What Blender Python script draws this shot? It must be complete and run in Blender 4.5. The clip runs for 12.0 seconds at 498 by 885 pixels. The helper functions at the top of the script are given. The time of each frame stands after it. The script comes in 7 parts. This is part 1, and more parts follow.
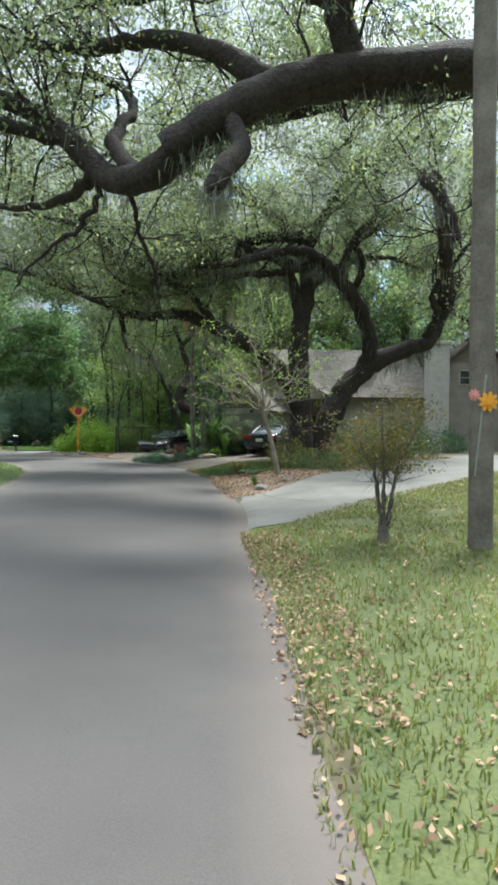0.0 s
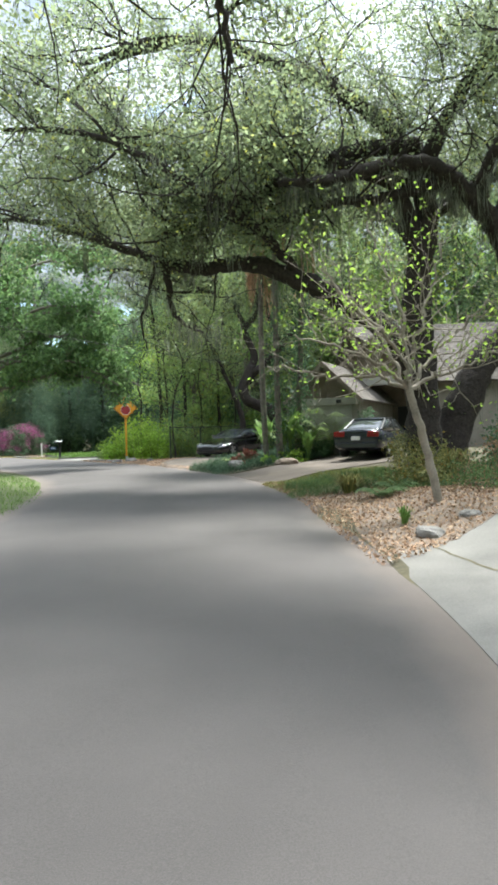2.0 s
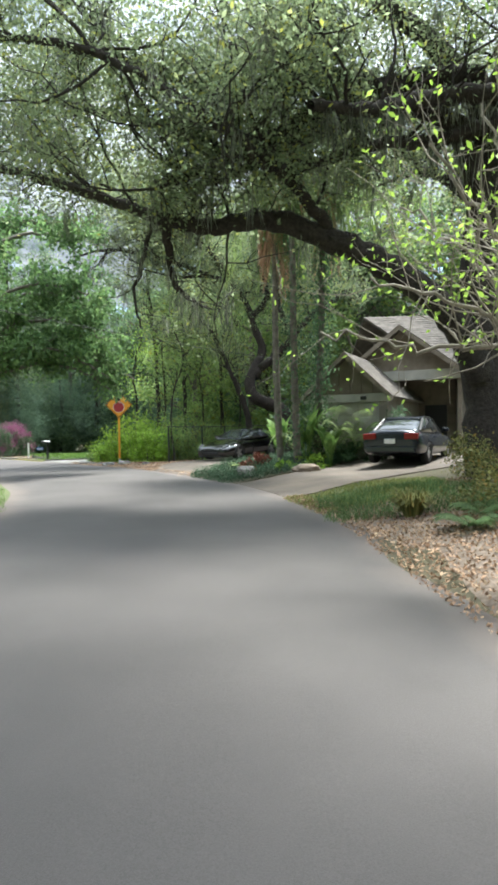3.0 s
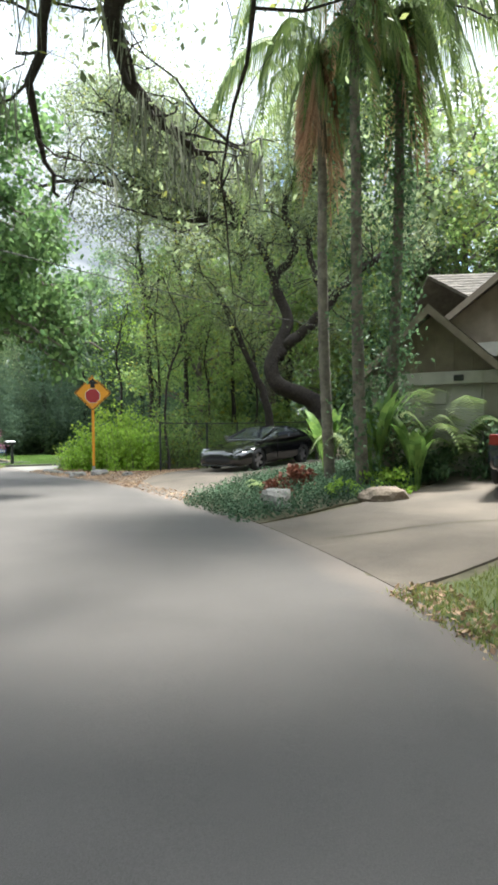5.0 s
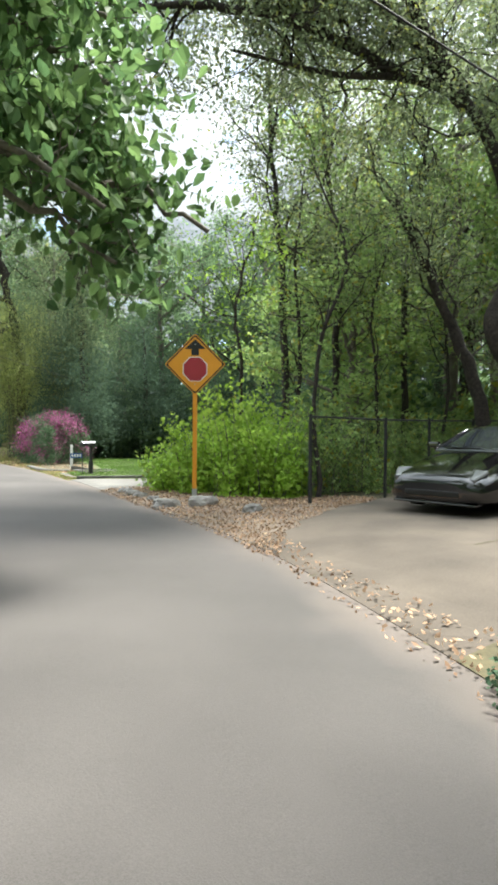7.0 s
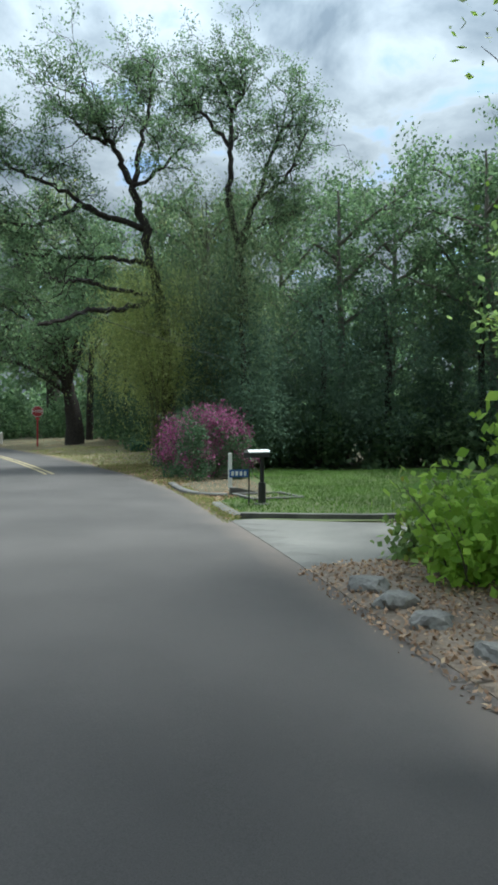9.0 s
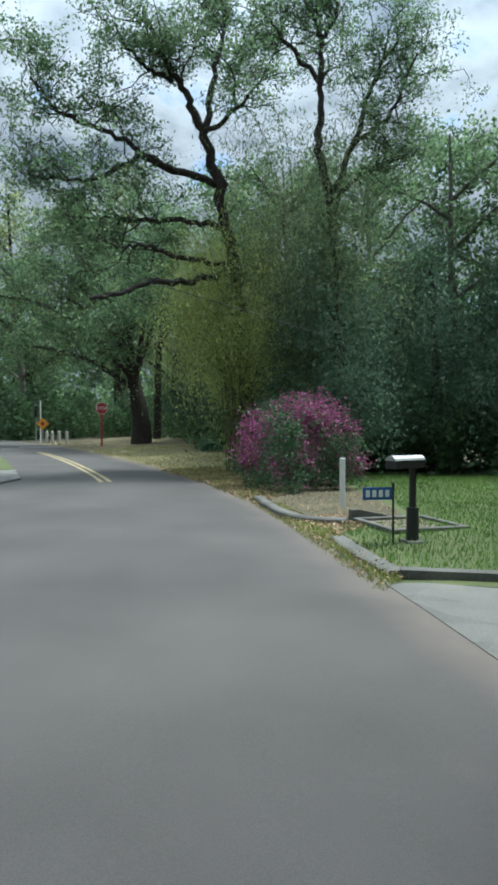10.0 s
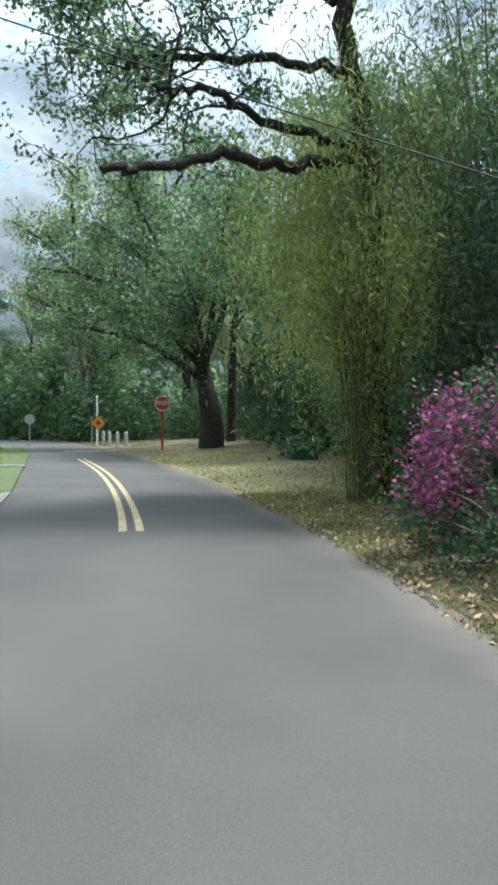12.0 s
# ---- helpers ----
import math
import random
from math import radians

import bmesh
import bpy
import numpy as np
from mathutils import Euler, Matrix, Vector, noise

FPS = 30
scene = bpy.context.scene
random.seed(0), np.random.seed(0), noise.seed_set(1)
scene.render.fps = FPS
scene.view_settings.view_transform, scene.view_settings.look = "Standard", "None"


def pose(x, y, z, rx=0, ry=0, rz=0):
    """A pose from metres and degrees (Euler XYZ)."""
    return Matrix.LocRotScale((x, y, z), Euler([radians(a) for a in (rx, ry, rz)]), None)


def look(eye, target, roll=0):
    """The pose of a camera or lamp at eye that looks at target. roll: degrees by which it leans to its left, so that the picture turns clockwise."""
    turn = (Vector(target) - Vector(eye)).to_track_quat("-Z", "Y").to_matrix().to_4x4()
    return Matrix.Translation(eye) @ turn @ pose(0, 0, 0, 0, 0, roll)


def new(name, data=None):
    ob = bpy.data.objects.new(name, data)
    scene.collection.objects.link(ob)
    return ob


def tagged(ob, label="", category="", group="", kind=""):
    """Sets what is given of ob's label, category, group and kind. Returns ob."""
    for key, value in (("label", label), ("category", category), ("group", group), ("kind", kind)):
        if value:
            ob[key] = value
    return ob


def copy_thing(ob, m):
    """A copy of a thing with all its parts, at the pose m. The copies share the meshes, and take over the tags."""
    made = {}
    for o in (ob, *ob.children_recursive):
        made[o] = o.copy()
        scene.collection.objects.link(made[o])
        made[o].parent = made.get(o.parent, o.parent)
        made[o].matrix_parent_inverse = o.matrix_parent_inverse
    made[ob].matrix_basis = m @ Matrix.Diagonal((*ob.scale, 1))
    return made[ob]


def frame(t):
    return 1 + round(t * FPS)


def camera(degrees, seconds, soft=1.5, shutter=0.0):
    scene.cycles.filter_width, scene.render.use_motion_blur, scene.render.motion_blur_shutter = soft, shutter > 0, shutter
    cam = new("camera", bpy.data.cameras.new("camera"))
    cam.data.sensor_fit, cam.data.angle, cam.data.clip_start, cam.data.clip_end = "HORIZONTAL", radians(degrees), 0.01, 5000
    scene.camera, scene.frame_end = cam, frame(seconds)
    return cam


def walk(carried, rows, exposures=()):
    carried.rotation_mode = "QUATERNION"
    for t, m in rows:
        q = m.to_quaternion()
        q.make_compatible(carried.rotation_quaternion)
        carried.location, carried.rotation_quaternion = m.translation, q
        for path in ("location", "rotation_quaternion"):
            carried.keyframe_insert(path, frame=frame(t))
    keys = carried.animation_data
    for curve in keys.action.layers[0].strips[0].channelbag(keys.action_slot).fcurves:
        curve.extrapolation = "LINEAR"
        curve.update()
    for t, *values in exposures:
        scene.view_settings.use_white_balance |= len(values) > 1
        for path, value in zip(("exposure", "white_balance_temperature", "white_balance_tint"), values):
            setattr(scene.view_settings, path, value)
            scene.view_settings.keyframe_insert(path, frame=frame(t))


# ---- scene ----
cam = camera(44.0, 12.0, soft=3.3)
# seconds, x, y, z, yaw, pitch, roll
ROWS = [
    (0, 0.001, 0.000, 1.496, -0.00, -0.85, -0.55),
    (0.5, -0.246, 1.840, 1.497, 1.25, -1.09, 0.94),
    (1, -0.493, 3.536, 1.515, 2.85, -1.16, 1.84),
    (1.5, -0.822, 5.258, 1.494, 4.42, -1.02, 1.55),
    (2, -1.159, 7.057, 1.493, 5.49, -0.99, 1.26),
    (2.5, -1.507, 8.839, 1.486, 5.75, -0.93, 0.93),
    (3, -1.955, 10.474, 1.505, 5.30, -0.95, 0.83),
    (3.2, -2.122, 11.131, 1.505, 5.02, -0.88, 0.99),
    (4.8, -2.920, 17.659, 1.509, 5.83, -1.03, 0.74),
    (5, -3.129, 18.536, 1.511, 6.24, -1.05, 0.61),
    (5.5, -3.728, 20.781, 1.502, 8.19, -0.88, -0.04),
    (6, -4.428, 23.027, 1.472, 10.71, -0.60, -0.64),
    (6.5, -5.252, 25.326, 1.500, 13.53, -0.76, -0.78),
    (7, -6.227, 27.610, 1.488, 16.56, -0.82, -0.45),
    (7.5, -7.339, 29.866, 1.506, 20.12, -0.79, 0.07),
    (7.7, -7.818, 30.729, 1.508, 21.67, -0.76, 0.35),
    (9.3, -12.240, 36.423, 1.503, 32.55, -0.94, -0.29),
    (9.5, -12.870, 37.106, 1.511, 33.89, -1.02, -0.16),
    (10, -14.461, 38.809, 1.492, 36.83, -1.04, 0.07),
    (10.5, -16.062, 40.464, 1.493, 39.10, -1.07, 0.12),
    (11, -17.608, 42.033, 1.492, 40.92, -1.11, 0.58),
    (11.5, -19.231, 43.601, 1.492, 42.35, -1.06, 0.43),
    (12, -20.840, 45.094, 1.503, 43.58, -0.93, -0.17),
]
EXPOSURES = [(0, 1.7, 5950, 4), (0.6, 1.85, 6150, 6), (3, 2.25, 6050, 6), (5, 2.4, 6250, 6), (6.5, 2.25, 6400, 6), (7.5, 2.25, 6350, 4), (9.2, 1.12, 5650, -1), (11, 1.35, 5600, -1), (12, 1.55, 5650, -1)]
walk(cam, [(t, pose(x, y, z, 90 + pitch, roll, yaw)) for t, x, y, z, yaw, pitch, roll in ROWS], EXPOSURES)

# ---- light ----
SUN_TO = Vector((0.3, 0.45, 1.15)).normalized()
world = bpy.data.worlds.new("sky")
scene.world = world
world.use_nodes = True


def sky_nodes(tree):
    n, l = tree.nodes, tree.links
    n.clear()
    out, bg = n.new("ShaderNodeOutputWorld"), n.new("ShaderNodeBackground")
    sky = n.new("ShaderNodeTexSky")
    sky.sky_type, sky.sun_disc = "NISHITA", False
    sky.sun_elevation = math.asin(SUN_TO.z)
    sky.sun_rotation = math.atan2(SUN_TO.x, SUN_TO.y)
    sky.dust_density, sky.ozone_density = 1.0, 1.5
    co, sep = n.new("ShaderNodeTexCoord"), n.new("ShaderNodeSeparateXYZ")
    l.new(co.outputs["Generated"], sep.inputs[0])
    lift = n.new("ShaderNodeMath")
    lift.operation, lift.inputs[1].default_value = "MAXIMUM", 0.0
    l.new(sep.outputs["Z"], lift.inputs[0])
    add = n.new("ShaderNodeMath")
    add.operation, add.inputs[1].default_value = "ADD", 0.22
    l.new(lift.outputs[0], add.inputs[0])
    flat = n.new("ShaderNodeCombineXYZ")
    for axis in "XY":
        d = n.new("ShaderNodeMath")
        d.operation = "DIVIDE"
        l.new(sep.outputs[axis], d.inputs[0])
        l.new(add.outputs[0], d.inputs[1])
        l.new(d.outputs[0], flat.inputs[axis])
    cloud = n.new("ShaderNodeTexNoise")
    cloud.inputs["Scale"].default_value, cloud.inputs["Detail"].default_value = 3.6, 9
    cloud.inputs["Roughness"].default_value, cloud.inputs["Distortion"].default_value = 0.56, 0.3
    l.new(flat.outputs[0], cloud.inputs["Vector"])
    cover = n.new("ShaderNodeValToRGB")
    cover.color_ramp.elements[0].position, cover.color_ramp.elements[1].position = 0.31, 0.43
    l.new(cloud.outputs["Fac"], cover.inputs[0])
    tone = n.new("ShaderNodeValToRGB")
    tone.color_ramp.elements[0].position, tone.color_ramp.elements[1].position = 0.42, 0.66
    tone.color_ramp.elements[0].color = (2.3, 2.38, 2.5, 1)
    tone.color_ramp.elements[1].color = (0.85, 0.98, 1.15, 1)
    l.new(cloud.outputs["Fac"], tone.inputs[0])
    mix = n.new("ShaderNodeMix")
    mix.data_type = "RGBA"
    l.new(cover.outputs[0], mix.inputs["Factor"])
    clear = n.new("ShaderNodeVectorMath")
    clear.operation, clear.inputs["Scale"].default_value = "SCALE", 0.8
    l.new(sky.outputs[0], clear.inputs[0])
    l.new(clear.outputs[0], mix.inputs["A"])
    dome = n.new("ShaderNodeMapRange")
    dome.inputs["To Min"].default_value, dome.inputs["To Max"].default_value = 0.36, 3.9
    rise = n.new("ShaderNodeMath")
    rise.operation, rise.inputs[1].default_value = "POWER", 2.0
    l.new(lift.outputs[0], rise.inputs[0])
    l.new(rise.outputs[0], dome.inputs["Value"])
    deck = n.new("ShaderNodeVectorMath")
    deck.operation = "SCALE"
    l.new(tone.outputs[0], deck.inputs[0])
    l.new(dome.outputs[0], deck.inputs["Scale"])
    l.new(deck.outputs[0], mix.inputs["B"])
    l.new(mix.outputs["Result"], bg.inputs["Color"])
    bg.inputs["Strength"].default_value = 0.145
    l.new(bg.outputs[0], out.inputs["Surface"])


sky_nodes(world.node_tree)
sun = new("sun", bpy.data.lights.new("sun", "SUN"))
sun.data.energy, sun.data.angle, sun.data.color = 2.7, radians(12), (1.0, 0.95, 0.87)
sun.matrix_world = look((0, 0, 30), Vector((0, 0, 30)) - SUN_TO)


# ---- materials ----
def material(name, dark, light, scale=8.0, rough=0.8, metal=0.0, bump=0.3, fine=120.0, lift=0.35, per_object=0.0, spec=0.5, coat=0.0):
    """A surface with a coarse stain and a fine grain between two colours."""
    m = bpy.data.materials.new(name)
    m.use_nodes = True
    n, l = m.node_tree.nodes, m.node_tree.links
    b = n["Principled BSDF"]
    b.inputs["Roughness"].default_value, b.inputs["Metallic"].default_value = rough, metal
    b.inputs["Specular IOR Level"].default_value = spec
    b.inputs["Coat Weight"].default_value = coat
    co = n.new("ShaderNodeTexCoord")
    big, small = n.new("ShaderNodeTexNoise"), n.new("ShaderNodeTexNoise")
    big.inputs["Scale"].default_value, big.inputs["Detail"].default_value = scale, 6
    small.inputs["Scale"].default_value, small.inputs["Detail"].default_value = fine, 3
    for t in (big, small):
        l.new(co.outputs["Object"], t.inputs["Vector"])
    blend = n.new("ShaderNodeMix")
    blend.inputs["Factor"].default_value = lift
    l.new(big.outputs["Fac"], blend.inputs["A"])
    l.new(small.outputs["Fac"], blend.inputs["B"])
    ramp = n.new("ShaderNodeValToRGB")
    ramp.color_ramp.elements[0].position, ramp.color_ramp.elements[1].position = 0.34, 0.66
    ramp.color_ramp.elements[0].color, ramp.color_ramp.elements[1].color = (*dark, 1), (*light, 1)
    l.new(blend.outputs["Result"], ramp.inputs[0])
    colour = ramp.outputs[0]
    if per_object:
        info, hsv = n.new("ShaderNodeObjectInfo"), n.new("ShaderNodeHueSaturation")
        span = n.new("ShaderNodeMapRange")
        span.inputs["To Min"].default_value, span.inputs["To Max"].default_value = 1 - per_object, 1 + per_object
        l.new(info.outputs["Random"], span.inputs["Value"])
        l.new(span.outputs[0], hsv.inputs["Value"])
        l.new(colour, hsv.inputs["Color"])
        colour = hsv.outputs[0]
    l.new(colour, b.inputs["Base Color"])
    if bump:
        bm = n.new("ShaderNodeBump")
        bm.inputs["Strength"].default_value, bm.inputs["Distance"].default_value = bump, 0.02
        l.new(blend.outputs["Result"], bm.inputs["Height"])
        l.new(bm.outputs[0], b.inputs["Normal"])
    return m


def leaf_material(name, dark, light, through_light=0.62, rough=0.5, warm=None, spec=0.2):
    """Leaves: each its own shade, and letting some light through."""
    m = bpy.data.materials.new(name)
    m.use_nodes = True
    n, l = m.node_tree.nodes, m.node_tree.links
    b, out = n["Principled BSDF"], n["Material Output"]
    b.inputs["Roughness"].default_value = rough
    b.inputs["Specular IOR Level"].default_value = spec
    geo, ramp = n.new("ShaderNodeNewGeometry"), n.new("ShaderNodeValToRGB")
    ramp.color_ramp.elements[0].color, ramp.color_ramp.elements[1].color = (*dark, 1), (*light, 1)
    if warm:
        e = ramp.color_ramp.elements.new(0.85)
        e.color = (*light, 1)
        ramp.color_ramp.elements[2].color = (*warm, 1)
    l.new(geo.outputs["Random Per Island"], ramp.inputs[0])
    co, big = n.new("ShaderNodeTexCoord"), n.new("ShaderNodeTexNoise")
    big.inputs["Scale"].default_value, big.inputs["Detail"].default_value = 0.7, 2
    l.new(co.outputs["Object"], big.inputs["Vector"])
    hsv, span = n.new("ShaderNodeHueSaturation"), n.new("ShaderNodeMapRange")
    span.inputs["From Min"].default_value, span.inputs["From Max"].default_value = 0.3, 0.7
    span.inputs["To Min"].default_value, span.inputs["To Max"].default_value = 0.7, 1.35
    l.new(big.outputs["Fac"], span.inputs["Value"])
    l.new(span.outputs[0], hsv.inputs["Value"])
    l.new(ramp.outputs[0], hsv.inputs["Color"])
    tr, mix = n.new("ShaderNodeBsdfTranslucent"), n.new("ShaderNodeMixShader")
    mix.inputs[0].default_value = through_light
    l.new(hsv.outputs[0], b.inputs["Base Color"])
    l.new(hsv.outputs[0], tr.inputs["Color"])
    l.new(b.outputs[0], mix.inputs[1])
    l.new(tr.outputs[0], mix.inputs[2])
    l.new(mix.outputs[0], out.inputs["Surface"])
    return m


def plain(name, colour, rough=0.5, metal=0.0, coat=0.0):
    """Paint, enamel or plastic with a slight wear in its gloss."""
    m = material(name, tuple(c * 0.88 for c in colour), colour, scale=5, rough=rough, metal=metal, bump=0.03, fine=60, coat=coat)
    return m


def glass(name, tint=(0.03, 0.035, 0.04)):
    m = bpy.data.materials.new(name)
    m.use_nodes = True
    b = m.node_tree.nodes["Principled BSDF"]
    b.inputs["Base Color"].default_value = (*tint, 1)
    b.inputs["Roughness"].default_value, b.inputs["Specular IOR Level"].default_value = 0.04, 0.9
    return m


ASPHALT = material("asphalt", (0.05, 0.045, 0.042), (0.092, 0.082, 0.077), scale=0.5, rough=0.85, bump=0.35, fine=140, lift=0.45)
CONCRETE = material("concrete", (0.1, 0.096, 0.087), (0.195, 0.186, 0.168), scale=0.9, rough=0.9, bump=0.25, fine=60, lift=0.3)
CONCRETE_BROWN = material("stained_concrete", (0.058, 0.047, 0.037), (0.128, 0.103, 0.08), scale=0.8, rough=0.9, bump=0.25, fine=60, lift=0.3)
KERB = material("kerb_concrete", (0.06, 0.059, 0.053), (0.16, 0.153, 0.138), scale=2, rough=0.9, bump=0.4, fine=50)
LAWN = material("lawn_soil", (0.05, 0.072, 0.022), (0.108, 0.12, 0.043), scale=2.6, rough=0.95, bump=0.6, fine=45, lift=0.5)
DRY_VERGE = material("dry_verge_soil", (0.1, 0.095, 0.045), (0.23, 0.19, 0.105), scale=1.8, rough=0.95, bump=0.7, fine=30, lift=0.55)
LITTER = material("leaf_litter_soil", (0.1, 0.076, 0.058), (0.26, 0.205, 0.155), scale=1.5, rough=0.95, bump=0.8, fine=22, lift=0.6)
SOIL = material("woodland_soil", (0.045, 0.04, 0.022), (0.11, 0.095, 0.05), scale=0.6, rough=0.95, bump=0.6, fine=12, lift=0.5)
BARK = material("oak_bark", (0.012, 0.0095, 0.008), (0.052, 0.041, 0.034), scale=4, rough=0.95, bump=1.0, fine=14, lift=0.65)


def furrow(m, scale, depth):
    """Cuts a net of cracks into a bark."""
    n, l = m.node_tree.nodes, m.node_tree.links
    co, warp, add, crack = n.new("ShaderNodeTexCoord"), n.new("ShaderNodeTexNoise"), n.new("ShaderNodeVectorMath"), n.new("ShaderNodeTexVoronoi")
    warp.inputs["Scale"].default_value, warp.inputs["Detail"].default_value = 5, 4
    crack.feature = "DISTANCE_TO_EDGE"
    crack.inputs["Scale"].default_value = scale
    push = n.new("ShaderNodeVectorMath")
    push.operation, push.inputs["Scale"].default_value = "SCALE", 0.22
    l.new(co.outputs["Object"], warp.inputs["Vector"])
    l.new(warp.outputs["Color"], push.inputs[0])
    l.new(co.outputs["Object"], add.inputs[0])
    l.new(push.outputs[0], add.inputs[1])
    l.new(add.outputs[0], crack.inputs["Vector"])
    span = n.new("ShaderNodeMapRange")
    span.inputs["From Max"].default_value = 0.28
    l.new(crack.outputs["Distance"], span.inputs["Value"])
    b = n["Principled BSDF"]
    bump = n.new("ShaderNodeBump")
    bump.inputs["Strength"].default_value, bump.inputs["Distance"].default_value = depth, 0.035
    l.new(span.outputs[0], bump.inputs["Height"])
    l.new(b.inputs["Normal"].links[0].from_socket, bump.inputs["Normal"])
    l.new(bump.outputs[0], b.inputs["Normal"])


furrow(BARK, 15, 0.4)
BARK_GREY = material("grey_bark", (0.07, 0.06, 0.05), (0.2, 0.175, 0.15), scale=3, rough=0.95, bump=0.8, fine=30, lift=0.5)
BARK_PALE = material("pale_bark", (0.16, 0.14, 0.11), (0.34, 0.3, 0.245), scale=4, rough=0.9, bump=0.4, fine=40)
CANE = material("bamboo_cane", (0.05, 0.055, 0.025), (0.13, 0.13, 0.06), scale=4, rough=0.6, bump=0.2, fine=40)
PALM_BARK = material("palm_bark", (0.06, 0.052, 0.042), (0.2, 0.175, 0.14), scale=4, rough=0.95, bump=0.8, fine=18)
OAK_LEAF = leaf_material("oak_leaf", (0.135, 0.18, 0.098), (0.33, 0.395, 0.215), warm=(0.36, 0.37, 0.07))
# brighter copy of the oak leaf, with sunlight put into its colour
OAK_LEAF_BRIGHT = leaf_material("sunlit_oak_leaf", (0.14, 0.23, 0.07), (0.33, 0.45, 0.155), through_light=0.58, warm=(0.3, 0.28, 0.04))
WOOD_LEAF = leaf_material("woodland_leaf", (0.075, 0.13, 0.066), (0.2, 0.29, 0.14))
BRIGHT_LEAF = leaf_material("bright_leaf", (0.2, 0.34, 0.045), (0.42, 0.6, 0.11), through_light=0.6)
BROAD_LEAF = leaf_material("broad_leaf", (0.065, 0.125, 0.052), (0.19, 0.3, 0.108), through_light=0.6)
BANANA_LEAF = leaf_material("banana_leaf", (0.08, 0.16, 0.04), (0.2, 0.31, 0.08), through_light=0.4)
# shade is put into this colour: a darker copy of the bamboo leaf
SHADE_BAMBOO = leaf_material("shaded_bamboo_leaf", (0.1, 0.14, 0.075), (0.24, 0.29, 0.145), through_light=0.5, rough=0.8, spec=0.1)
FERN_LEAF = leaf_material("fern_leaf", (0.07, 0.125, 0.045), (0.17, 0.25, 0.095), through_light=0.4)
BAMBOO_LEAF = leaf_material("bamboo_leaf", (0.19, 0.235, 0.075), (0.42, 0.46, 0.17), through_light=0.5, rough=0.8, spec=0.1)
IVY_LEAF = leaf_material("ivy_leaf", (0.035, 0.07, 0.04), (0.095, 0.155, 0.09), through_light=0.2, rough=0.7, spec=0.12)
GRASS_LEAF = leaf_material("grass_blade", (0.12, 0.16, 0.035), (0.3, 0.32, 0.1), through_light=0.4, warm=(0.3, 0.26, 0.12))
GREEN_GRASS = leaf_material("green_grass_blade", (0.065, 0.14, 0.028), (0.165, 0.265, 0.06), through_light=0.4)
DRY_LEAF = leaf_material("fallen_leaf", (0.17, 0.105, 0.066), (0.42, 0.285, 0.185), through_light=0.15, rough=0.85, warm=(0.5, 0.38, 0.25))
PINK_LEAF = leaf_material("magenta_bract", (0.18, 0.045, 0.12), (0.42, 0.13, 0.27), through_light=0.3)
DARK_LEAF = leaf_material("dark_shrub_leaf", (0.05, 0.1, 0.055), (0.135, 0.215, 0.105), through_light=0.4, spec=0.15)
THICKET_LEAF = leaf_material("thicket_leaf", (0.068, 0.11, 0.078), (0.135, 0.2, 0.13), through_light=0.5, rough=0.9, spec=0.08)
MYRTLE_LEAF = leaf_material("myrtle_leaf", (0.1, 0.115, 0.045), (0.26, 0.24, 0.075), through_light=0.4, warm=(0.36, 0.18, 0.06))
OLIVE_LEAF = leaf_material("olive_shrub_leaf", (0.1, 0.125, 0.045), (0.3, 0.29, 0.1), through_light=0.4, warm=(0.32, 0.2, 0.05))
RUST_LEAF = leaf_material("rusty_leaf", (0.18, 0.1, 0.055), (0.4, 0.26, 0.145), through_light=0.4)
RED_LEAF = leaf_material("red_leaf", (0.09, 0.03, 0.022), (0.22, 0.085, 0.055), through_light=0.3)
PALM_LEAF = leaf_material("palm_leaflet", (0.09, 0.145, 0.05), (0.25, 0.32, 0.11), through_light=0.42)
DEAD_FROND = leaf_material("dead_frond", (0.28, 0.16, 0.1), (0.56, 0.36, 0.24), through_light=0.3, rough=0.8)
MOSS = leaf_material("hanging_moss", (0.1, 0.11, 0.085), (0.27, 0.285, 0.22), through_light=0.4, rough=0.9)
STUCCO = material("beige_stucco", (0.21, 0.188, 0.16), (0.3, 0.27, 0.232), scale=2, rough=0.95, bump=0.3, fine=90)
SIDING = material("tan_board", (0.15, 0.122, 0.095), (0.24, 0.2, 0.158), scale=3, rough=0.9, bump=0.2, fine=50)
TRIM = material("cream_trim", (0.34, 0.325, 0.295), (0.46, 0.44, 0.4), scale=3, rough=0.7, bump=0.1, fine=40)
SHINGLE = material("grey_brown_shingle", (0.13, 0.11, 0.095), (0.27, 0.235, 0.2), scale=5, rough=0.95, bump=0.5, fine=70, per_object=0.22)
POLE_WOOD = material("weathered_pole_wood", (0.1, 0.085, 0.07), (0.22, 0.195, 0.165), scale=3, rough=0.95, bump=0.5, fine=30)
STONE = material("grey_stone", (0.1, 0.095, 0.088), (0.26, 0.247, 0.228), scale=5, rough=0.9, bump=0.6, fine=35)
SIGN_ORANGE = plain("amber_sign_sheet", (0.7, 0.3, 0.025), 0.45)
SIGN_BLACK = plain("black_sign_film", (0.012, 0.012, 0.012), 0.5)
SIGN_RED = plain("red_sign_sheet", (0.33, 0.03, 0.04), 0.45)
WHITE = plain("white_paint", (0.75, 0.75, 0.72), 0.5)
YELLOW_LINE = material("yellow_road_paint", (0.27, 0.22, 0.11), (0.45, 0.37, 0.2), scale=3, rough=0.8, bump=0.2, fine=60)
WHITE_LINE = material("white_road_paint", (0.5, 0.5, 0.48), (0.72, 0.72, 0.7), scale=3, rough=0.8, bump=0.2, fine=60)
GALV = plain("galvanised_steel", (0.45, 0.46, 0.47), 0.45, 0.8)
